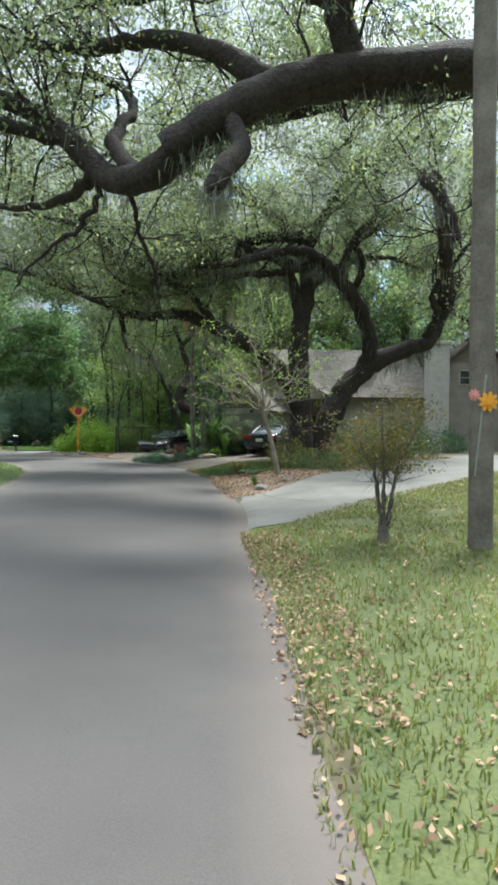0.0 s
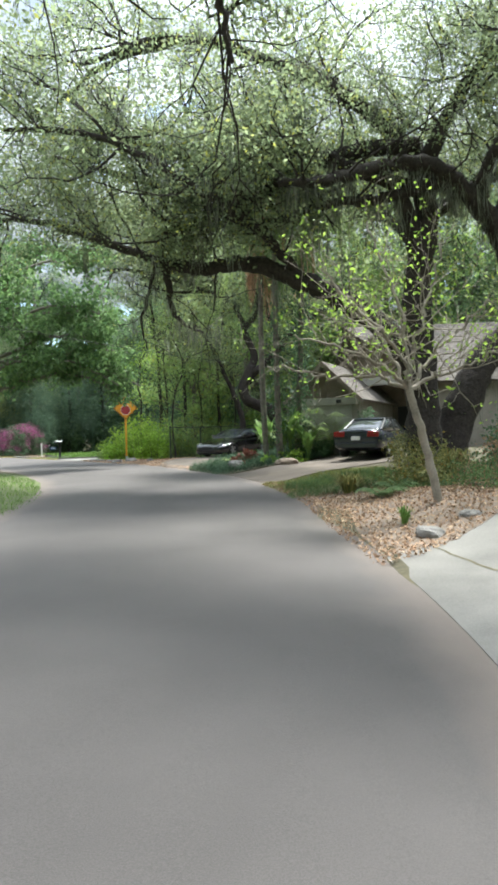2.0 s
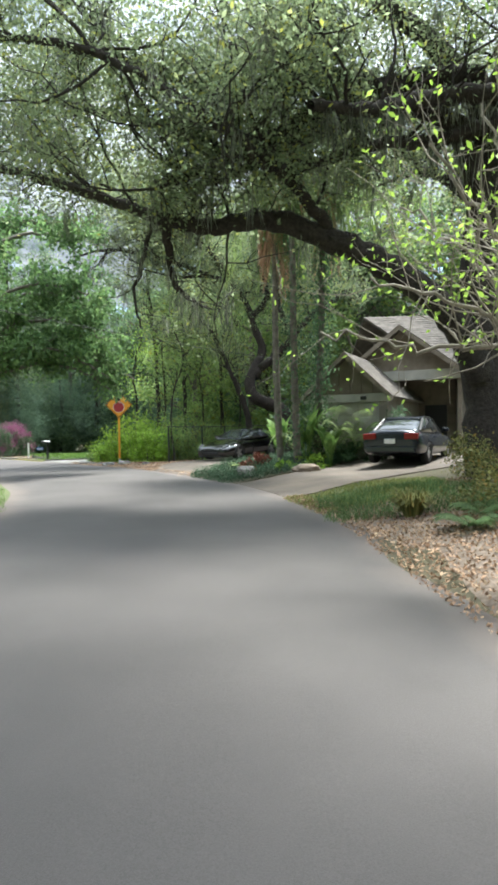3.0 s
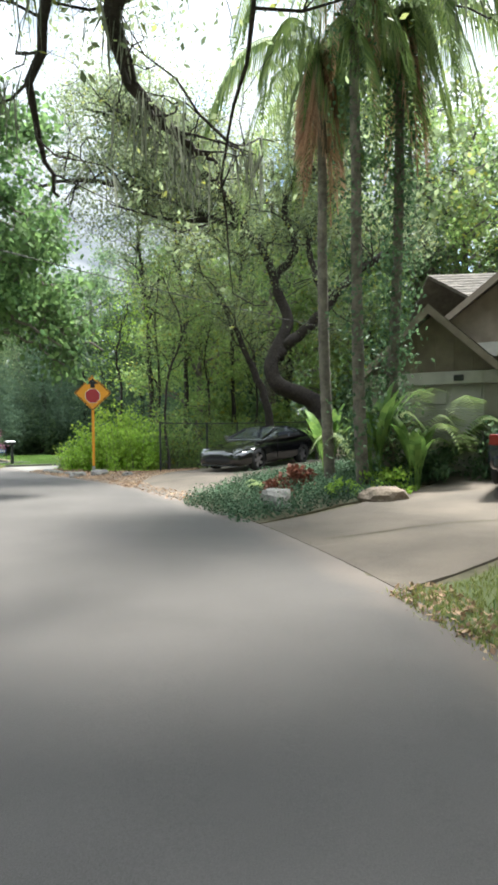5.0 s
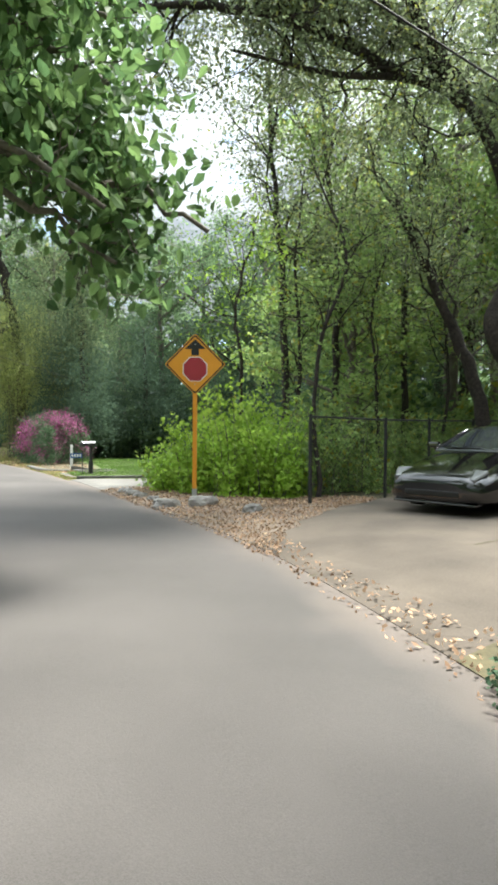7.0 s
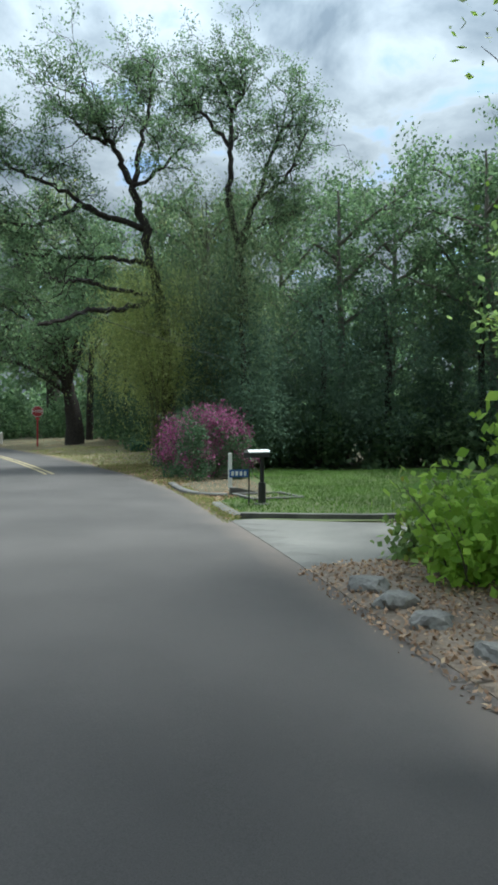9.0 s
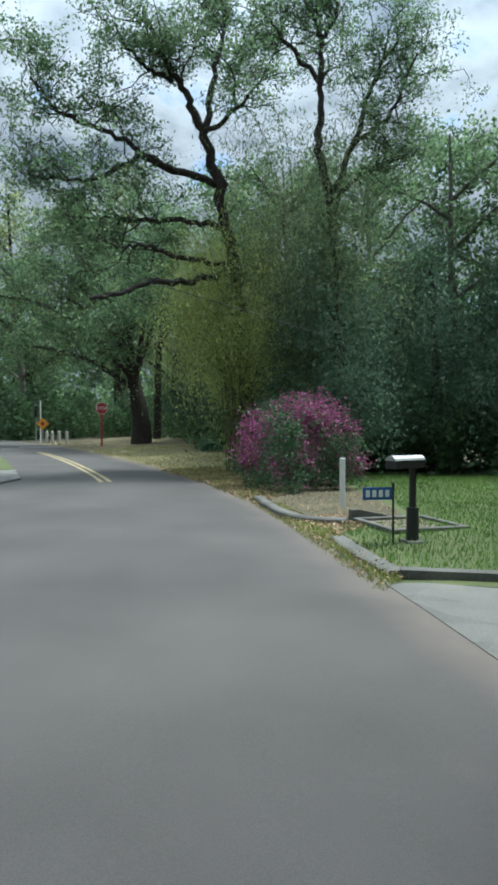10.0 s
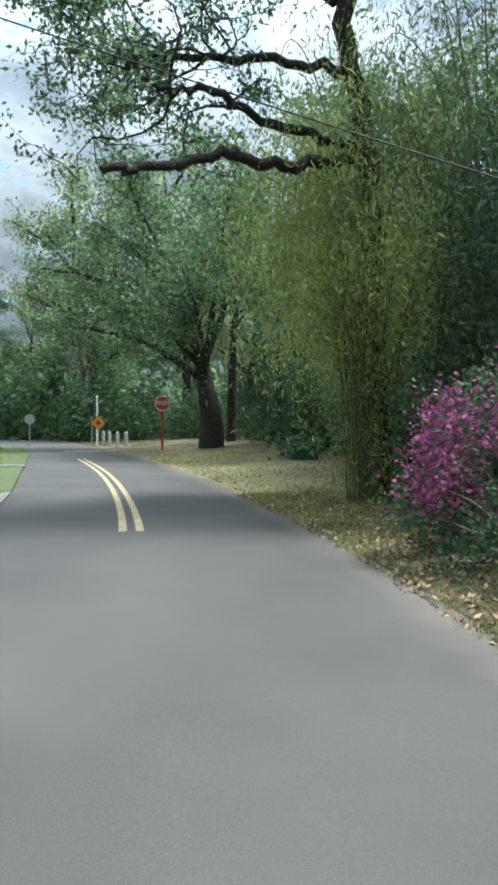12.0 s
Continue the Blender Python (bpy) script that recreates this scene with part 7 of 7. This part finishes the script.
def stop_sign(x, y, turn, z):
    root = empty("stop_sign", x, y, z, turn, label="red octagonal stop sign on a red post", category="traffic sign")
    c = 2.15
    part("plate", outline_plate(octagon(0.41, c), -0.03, -0.027), WHITE, root)
    part("face", outline_plate(octagon(0.385, c), -0.034, -0.029), SIGN_RED, root)
    letters("STOP", 0.3, 0.002, WHITE, root, 0, -0.038, c, "lettering")
    part("post", boxes(((-0.06, -0.026, -0.3), (0.06, 0.02, c + 0.3)), bevel=0.005), SIGN_RED, root, "red reflective post")
    part("street_name_bar", boxes(((-0.14, -0.04, c - 0.56), (0.14, -0.03, c - 0.46))), SIGN_RED, root)
    return root


stop_sign(-46.2, 65.2, 54, 0.85)


def back_sign(x, y, z):
    root = empty("stop_sign", x, y, z, 54 + 180, label="back of a sign on a grey post across the street", category="traffic sign")
    part("plate", outline_plate(octagon(0.36, 2.0), -0.03, -0.027), GALV, root)
    part("post", boxes(((-0.03, -0.02, -0.3), (0.03, 0.02, 2.2))), GALV, root)


back_sign(-61.0, 65.4, ground_z(-61.0, 65.4))


def junction_posts():
    x, y = (-60.2, 69.8)
    root = empty("signal_post", x, y, ground_z(x, y), 54, label="dark signal head on a slim post at the far junction", category="signal post")
    part("post", rod(bmesh.new(), (0, 0, -0.3), (0, 0, 3.3), 0.05, 0.04, 10), GALV, root)
    head = part("signal_head", boxes(((-0.15, -0.15, 2.2), (0.15, 0.1, 3.2)), bevel=0.04), BLACK_METAL, root)
    for z in (2.4, 2.7, 3.0):
        part("visor", rod(bmesh.new(), (0, -0.3, z), (0, -0.15, z), 0.1, None, 12), BLACK_METAL, head)
    x, y = (-60.0, 70.1)
    root = empty("pole", x, y, ground_z(x, y), 0, label="slim pale metal pole at the far junction", category="pole")
    part("shaft", rod(bmesh.new(), (0, 0, -0.3), (0, 0, 3.6), 0.06, 0.05, 10), WHITE, root)
    part("cap", rod(bmesh.new(), (0, 0, 3.6), (0, 0, 3.66), 0.1, 0.02, 10), GALV, root)
    for x, y in ((-58.7, 69.8), (-58.4, 70.1), (-58.0, 70.5), (-57.5, 70.9)):
        root = empty("bollard", x, y, ground_z(x, y), 0, label="short pale post at the far junction", category="bollard", group="pale posts")
        part("body", rod(bmesh.new(), (0, 0, -0.3), (0, 0, 1.0), 0.13, 0.12, 12), TRIM, root)
        part("cap", rod(bmesh.new(), (0, 0, 1.0), (0, 0, 1.08), 0.12, 0.05, 12), TRIM, root)


junction_posts()


def utility_pole():
    x, y = 2.82, 7.45
    z = ground_z(x, y)
    root = empty("utility_pole", x, y, z, 0, label="weathered wooden utility pole standing in the lawn", category="utility pole")
    t = Plant(201)
    path = np.linspace((0, 0, -0.4), (-0.05, 0, 11.5), 30)
    t.tube(path, np.linspace(0.155, 0.12, 30), 18)
    part("shaft", t.wood_mesh("shaft", POLE_WOOD), POLE_WOOD, root)
    bm = bmesh.new()
    rod(bm, (-0.12, -0.11, 0.9), (-0.02, -0.15, 2.1), 0.012, None, 8)
    part("ground_wire", bm, GALV, root)
    part("cross_arm", boxes(((-1.2, -0.2, 10.6), (1.2, -0.1, 10.72)), bevel=0.01), POLE_WOOD, root)
    for k, (dx, dz, r, mat, lab) in enumerate(((0.0, 1.78, 0.12, FLOWER, "orange metal flower"), (-0.17, 1.86, 0.07, PINK, "pink metal flower"))):
        flower = part("flower", rod(bmesh.new(), (dx, -0.212, dz), (dx, -0.198, dz), r * 0.3, None, 12), mat, root, lab)
        for j in range(9):
            a = 2 * math.pi * j / 9
            d, s = Vector((math.cos(a), 0, math.sin(a))), Vector((-math.sin(a), 0, math.cos(a)))
            o = Vector((dx, -0.186 - 0.004 * (j % 3), dz))
            bm = bmesh.new()
            v = [bm.verts.new(o + d * r * q + s * r * w) for q, w in ((0.2, -0.08), (0.7, -0.22), (1.0, -0.1), (1.0, 0.1), (0.7, 0.22), (0.2, 0.08))]
            f = bm.faces.new(v)
            bm.normal_update()
            bmesh.ops.solidify(bm, geom=[f], thickness=0.002)
            part("petal", bm, mat, flower)


utility_pole()


def mailbox():
    x, y = -17.58, 46.55
    z = ground_z(x, y)
    root = empty("mailbox", x, y, z, 52, label="black mailbox on a black post beside the kerb", category="mailbox")
    part("post", rod(bmesh.new(), (0, 0, -0.2), (0, 0, 1.02), 0.05, 0.045, 14), BLACK_METAL, root)
    part("post_sleeve", rod(bmesh.new(), (0, 0, -0.1), (0, 0, 0.48), 0.085, 0.078, 14), BLACK_METAL, root)
    part("foot", boxes(((-0.13, -0.13, -0.08), (0.13, 0.13, 0.05)), bevel=0.02), KERB, root)
    pts = [(-0.085, 1.0), (0.085, 1.0)] + [(0.085 * math.cos(a), 1.07 + 0.085 * math.sin(a)) for a in np.linspace(0, math.pi, 9)]
    body = part("box", prism(bmesh.new(), pts, -0.4, 0.14), BLACK_METAL, root)
    body.matrix_local = pose(0, 0, 0, 0, 0, -70)
    part("door", prism(bmesh.new(), [(p[0] * 1.06, 1.1 + (p[1] - 1.1) * 1.06) for p in pts], -0.42, -0.4), BLACK_METAL, body)
    part("roof_sheet", prism(bmesh.new(), [(0.093 * math.cos(a), 1.07 + 0.093 * math.sin(a)) for a in np.linspace(0.3, math.pi - 0.3, 9)], -0.43, 0.15), GALV, body, "pale metal top")


def number_plate_stake():
    x, y = -17.72, 46.25
    root = empty("house_number_stake", x, y, ground_z(x, y), 48, label="small blue house plate on a thin black stake", category="house plate")
    part("stake", boxes(((-0.012, -0.01, -0.15), (0.012, 0.01, 0.82))), BLACK_METAL, root)
    part("plate", boxes(((-0.42, -0.016, 0.6), (-0.02, -0.006, 0.76)), bevel=0.003), BLUE, root)
    for k in range(4):
        part("bar", boxes(((-0.38 + k * 0.088, -0.021, 0.635), (-0.325 + k * 0.088, -0.017, 0.725))), WHITE, root, "plain white bar")


def white_marker():
    x, y = -19.98, 49.1
    root = empty("marker_post", x, y, ground_z(x, y), 45, label="white painted marker post at the kerb end", category="post")
    part("board", boxes(((-0.05, -0.03, -0.2), (0.05, 0.03, 0.98)), bevel=0.012), WHITE, root)


def drain_frame():
    root = empty("drain_frame", -18.15, 47.82, ground_z(-18.15, 47.82), 53, label="low concrete drain surround sunk in the grass", category="drain")
    for lo, hi in (((-0.64, -0.64, -0.1), (0.64, -0.54, 0.08)), ((-0.64, 0.54, -0.1), (0.64, 0.64, 0.08)), ((-0.64, -0.54, -0.1), (-0.54, 0.54, 0.08)), ((0.54, -0.54, -0.1), (0.64, 0.54, 0.08))):
        part("side", boxes((lo, hi), bevel=0.015), KERB, root)
    part("pit", boxes(((-0.54, -0.54, -0.1), (0.54, 0.54, 0.03))), LITTER, root, "leaf-filled pit")
    part("ramp_stone", prism(bmesh.new(), [(-0.64, -0.1), (0.5, -0.1), (0.5, -0.02), (-0.5, 0.2), (-0.64, 0.2)], 0.66, 0.78), KERB, root)


def utility_box():
    x, y = -37.2, 65.6
    root = empty("utility_box", x, y, ground_z(x, y), 50, label="low green utility cabinet on the verge", category="utility box")
    part("cabinet", boxes(((-0.6, -0.4, -0.1), (0.6, 0.4, 0.5)), bevel=0.05), UTILITY_GREEN, root)
    part("lid", boxes(((-0.64, -0.44, 0.5), (0.64, 0.44, 0.62)), bevel=0.05), UTILITY_GREEN, root)


mailbox(), number_plate_stake(), white_marker(), drain_frame(), utility_box()


# kerbs by the lawn
def kerb(points, wide, tall, label):
    path = curve_through(points, 6)
    t = np.gradient(path, axis=0)
    t /= np.linalg.norm(t, axis=1)[:, None]
    nor = np.stack([t[:, 1], -t[:, 0]], 1)
    z = height(path[:, 0], path[:, 1])
    root = new("kerb")
    tagged(root, label, "kerb", kind="structure")
    step = 3
    for k in range(0, len(path) - 1, step):
        bm = bmesh.new()
        idx = range(k, min(k + step, len(path) - 1) + 1)
        rows = []
        for i in idx:
            rows.append([bm.verts.new((path[i, 0] + nor[i, 0] * d, path[i, 1] + nor[i, 1] * d, h)) for d, h in
                         ((-wide * 0.5, z[i] - 0.15), (-wide * 0.46, z[i] + tall * 0.75), (-wide * 0.3, z[i] + tall), (wide * 0.5, z[i] + tall), (wide * 0.5, z[i] - 0.15))])
        for a, b in zip(rows, rows[1:]):
            for i in range(4):
                bm.faces.new((a[i], b[i], b[i + 1], a[i + 1]))
        bm.faces.new(rows[0])
        bm.faces.new(rows[-1][::-1])
        bmesh.ops.recalc_face_normals(bm, faces=bm.faces)
        part("kerb_stone", bm, KERB, root)


kerb([(-16.95, 44.68), (-16.3, 44.98), (-15.4, 45.4), (-14.6, 45.9), (-13.0, 47.6)], 0.2, 0.1, "low concrete kerb curving round the lawn")
kerb([(-17.0, 44.7), (-17.5, 45.15), (-18.1, 45.75), (-18.5, 46.2)], 0.22, 0.06, "sloping kerb at the lawn's edge")
kerb([(-19.05, 47.5), (-19.7, 47.35), (-20.4, 47.75), (-21.2, 48.45), (-22.2, 49.45)], 0.18, 0.1, "low concrete kerb beside the street")

# road markings
part_line = tagged(part("road_line", ribbon(60.0, 79, 0.1, 0.22, 0.056, 0.5), YELLOW_LINE), "worn yellow centre line, one of a pair", "road marking", "centre lines", "structure")
tagged(part("road_line", ribbon(60.0, 79, 0.35, 0.47, 0.056, 0.5), YELLOW_LINE), "worn yellow centre line, one of a pair", "road marking", "centre lines", "structure")
tagged(part("stop_line", ribbon(85.5, 85.9, 0.15, 2.95, 0.058, 0.2), WHITE_LINE), "white stop line across the lane", "road marking", kind="structure")


# ---- stones ----
def stone(seed, x, y, size, flat, mat, label, dz=0.0, name="rock"):
    bm = bmesh.new()
    bmesh.ops.create_icosphere(bm, subdivisions=3, radius=1)
    rng = random.Random(seed)
    off = Vector((rng.uniform(0, 50), rng.uniform(0, 50), 0))
    for v in bm.verts:
        k = 1 + 0.35 * noise.noise(v.co * 1.3 + off) + 0.14 * noise.noise(v.co * 3.5 + off)
        c = v.co * k
        v.co = Vector((c.x * size, c.y * size * 0.75, max(-0.4, min(0.8, c.z)) * size * flat))
    ob = part(name, bm, mat)
    ob.matrix_world = pose(x, y, ground_z(x, y) + size * flat * 0.25 + dz, 0, 0, rng.uniform(0, 360))
    return tagged(ob, label, "stone")


stone(1, -3.85, 29.85, 0.42, 0.8, STONE, "pale grey boulder at the edge of the ivy bed")
stone(2, -1.95, 29.6, 0.42, 0.55, LITTER, "brown flat boulder at the edge of the ivy bed")
for k, (x, y, s) in enumerate(((-11.2, 38.75, 0.26), (-11.5, 39.1, 0.2), (-10.6, 39.05, 0.3), (-12.9, 40.6, 0.2), (-12.5, 40.2, 0.18), (-9.3, 38.2, 0.22), (-11.95, 39.7, 0.17), (-13.3, 41.0, 0.2), (0.35, 15.0, 0.2), (1.0, 15.6, 0.14))):
    stone(10 + k, x, y, s * 1.05, 0.62, STONE, "grey broken stone in the leaf litter at the roadside")


# ---- fence ----
def chain_fence(points, tall):
    root = empty("chain_link_fence", points[0][0], points[0][1], ground_z(*points[0]), 0, label="black chain-link fence overgrown with scrub", category="fence")
    inv = root.matrix_world.inverted()
    for (xa, ya), (xb, yb) in zip(points, points[1:]):
        a, b = Vector((xa, ya, ground_z(xa, ya))), Vector((xb, yb, ground_z(xb, yb)))
        part("post", rod(bmesh.new(), a - Vector((0, 0, 0.2)), a + Vector((0, 0, tall + 0.05)), 0.035, None, 8), BLACK_METAL, root).matrix_parent_inverse = inv
        part("top_rail", rod(bmesh.new(), a + Vector((0, 0, tall)), b + Vector((0, 0, tall)), 0.022, None, 6), BLACK_METAL, root).matrix_parent_inverse = inv
        L, wires = (b - a).length, []
        d = (b - a) / L
        nrm = Vector((-d.y, d.x, 0)) * 0.003
        n = int(L / 0.12)
        for k in range(-int(tall / 0.12), n):
            for s in (1, -1):
                u0, u1 = (k * 0.12, k * 0.12 + tall) if s > 0 else (k * 0.12 + tall, k * 0.12)
                z0, z1 = 0.0, tall
                lo, hi = min(u0, u1), max(u0, u1)
                if hi < 0 or lo > L:
                    continue

                def point(u):
                    f = (u - u0) / (u1 - u0)
                    return a + d * u + Vector((0, 0, z0 + (z1 - z0) * f))

                p, q = point(max(lo, 0)), point(min(hi, L))
                w = Vector((0, 0, 0.004))
                wires.append([p - w + nrm * s, p + w + nrm * s, q + w + nrm * s, q - w + nrm * s])
        part("mesh", quads("mesh", np.array([[list(v) for v in w] for w in wires]), BLACK_METAL), BLACK_METAL, root).matrix_parent_inverse = inv
    a = Vector((*points[-1], ground_z(*points[-1])))
    part("post", rod(bmesh.new(), a - Vector((0, 0, 0.2)), a + Vector((0, 0, tall + 0.05)), 0.035, None, 8), BLACK_METAL, root).matrix_parent_inverse = inv


chain_fence([(-8.45, 39.2), (-7.2, 41.3), (-6.3, 43.2), (-5.2, 44.8), (-2.6, 45.6), (0.4, 46.4)], 1.7)


# ---- cables ----
def cable(a, b, sag, r, label):
    t = Plant(301)
    f = np.linspace(0, 1, 40)[:, None]
    path = np.array(a) * (1 - f) + np.array(b) * f
    path[:, 2] -= (4 * sag * f * (1 - f))[:, 0]
    t.tube(path, np.full(40, r), 6)
    tagged(part("overhead_cable", t.wood_mesh("overhead_cable", CABLE), CABLE), label, "cable")


cable((-37.2, 36.9, 10.4), (-22.6, 53.4, 4.0), 0.2, 0.009, "thin black service cable crossing above the street")
cable((-14.5, 22.4, 5.6), (-1.5, 39.0, 4.6), 0.25, 0.01, "thin black cable slung through the trees")


# ---- fallen leaves and grass, past counting ----
def litter(name, outline, n, size, seed, label, dz=0.035):
    p2, rng = scatter(outline, n, seed), np.random.default_rng(seed + 1)
    z = height(p2[:, 0], p2[:, 1]) + dz + np.abs(rng.normal(0, 0.012, n))
    q = leaf_quads(np.column_stack([p2, z]), size, rng, 0.55, 3.0)
    q[..., 2] = np.maximum(q[..., 2], np.repeat((z - 0.012)[:, None], 4, 1))
    tagged(part(name, quads(name, q, DRY_LEAF), DRY_LEAF), label, "leaf litter", kind="stuff")


def blades(name, outline, n, tall, seed, leaf, label, clump=0.0, lift=0.015):
    p2, rng = scatter(outline, n, seed), np.random.default_rng(seed + 1)
    if clump:
        keep = np.array([noise.noise(Vector((x * clump, y * clump, seed))) for x, y in p2]) > -0.45
        p2 = p2[keep]
        n = len(p2)
    z = height(p2[:, 0], p2[:, 1]) + lift
    a = rng.uniform(0, 2 * np.pi, n)
    s = np.stack([np.cos(a), np.sin(a), 0 * a], 1) * 0.006
    b = np.column_stack([p2, z])
    lean = rng.normal(0, 0.35, (n, 3)) * tall
    lean[:, 2] = tall * rng.uniform(0.5, 1.1, n)
    mid = b + lean * np.array([0.3, 0.3, 0.6])
    tip = b + lean
    q = np.concatenate([np.stack([b - s, b + s, mid + s * 0.8, mid - s * 0.8], 1), np.stack([mid - s * 0.8, mid + s * 0.8, tip + s * 0.15, tip - s * 0.15], 1)])
    tagged(part(name, quads(name, q, leaf), leaf), label, "grass", kind="stuff")


NEAR_LAWN = [(0.3, 2.0), (0.25, 5), (-0.15, 9.05), (0.65, 9.75), (1.12, 10.35), (2.92, 12.4), (5.6, 15.4), (8.6, 16), (8.0, 2.0)]
EDGE_STRIP = [(0.15, 3), (0.05, 6), (-0.15, 8.9), (0.5, 9.2), (0.75, 7.0), (0.85, 3)]
litter("fallen_leaves", BED_1, 24000, 0.058, 401, "brown fallen leaves covering the planting bed")
litter("fallen_leaves", BED_3, 14000, 0.05, 403, "brown fallen leaves and twigs round the sign")
litter("fallen_leaves", NEAR_LAWN, 7500, 0.05, 405, "brown leaves scattered over the lawn")
litter("fallen_leaves", EDGE_STRIP, 2200, 0.045, 407, "brown leaves gathered along the road edge", 0.03)
litter("fallen_leaves", [(-5.9, 31.0), (-7.5, 33.4), (-8.7, 35.4), (-8.2, 35.9), (-7.0, 33.9), (-5.4, 31.8)], 500, 0.055, 409, "brown leaves along the driveway edge", 0.05)
litter("fallen_leaves", [(-3.0, 24.2), (-1.9, 21.6), (-1.2, 22.0), (-2.0, 24.5)], 900, 0.07, 411, "brown leaves at the road's edge", 0.035)
litter("fallen_leaves", [(-18.6, 46.4), (-19.4, 47.1), (-20.2, 47.5), (-19.4, 48.4), (-18.6, 47.6)], 700, 0.06, 415, "brown leaves gathered by the drain")
litter("fallen_leaves", LAWN_5, 4000, 0.1, 413, "dry leaves and twigs scattered on the verge")
blades("grass", NEAR_LAWN, 46000, 0.07, 421, GRASS_LEAF, "patchy green and yellow lawn grass", 0.8)
blades("grass", LAWN_2, 7000, 0.08, 423, GRASS_LEAF, "green grass beside the driveway")
blades("grass", [(-17.2, 44.9), (-14.6, 45.8), (-11.4, 50.6), (-12.0, 57), (-18, 61), (-24.6, 57.5), (-23.3, 54.5), (-21.2, 52.6), (-19.6, 50.6), (-18.4, 48.6), (-19.0, 47.2)], 52000, 0.075, 425, GREEN_GRASS, "bright green mown grass by the mailbox")
blades("grass", [(-26, 52.6), (-36, 58.6), (-44, 62.6), (-46, 68), (-36, 66), (-28, 57)], 9000, 0.1, 427, GRASS_LEAF, "dry verge grass", 0.5)
blades("grass", FAR_VERGE, 12000, 0.09, 443, GRASS_LEAF, "sparse grass on the far verge", 0.6, 0.09)
blades("ground_cover", [(-1.7, 20.6), (0.2, 20.2), (1.6, 19.4), (2.6, 22.4), (0.8, 24.4), (-1.8, 23.6)], 7000, 0.16, 435, FERN_LEAF, "low weedy green ground cover in the bed", 0.8)
VERGE_EDGE = [(-21.45, 48.3), (-23.95, 50.25), (-27.05, 52.55), (-31.05, 55.2), (-30, 57.6), (-26, 54.4), (-22.4, 51)]
KERB_STRIP = [(-16.9, 44.0), (-19.2, 46.2), (-21.5, 48.4), (-21.3, 49.0), (-18.9, 46.8), (-16.8, 44.7)]
litter("fallen_leaves", SHADED_SOIL, 1500, 0.045, 441, "brown leaves under the bougainvillea", 0.04)
litter("fallen_leaves", KERB_STRIP, 900, 0.05, 437, "brown leaves along the kerb")
blades("grass", KERB_STRIP, 4200, 0.06, 439, GRASS_LEAF, "thin grass along the kerb")
litter("fallen_leaves", VERGE_EDGE, 4200, 0.075, 431, "dry leaves and twigs beside the street")
blades("grass", VERGE_EDGE, 9000, 0.08, 433, GRASS_LEAF, "thin dry grass beside the street", 0.9)
blades("grass", [(-6.1, 12), (-6.5, 17), (-7.8, 22), (-10.3, 26.8), (-13, 29.6), (-15, 26), (-10, 14)], 9000, 0.09, 429, GREEN_GRASS, "green grass on the inside of the bend")
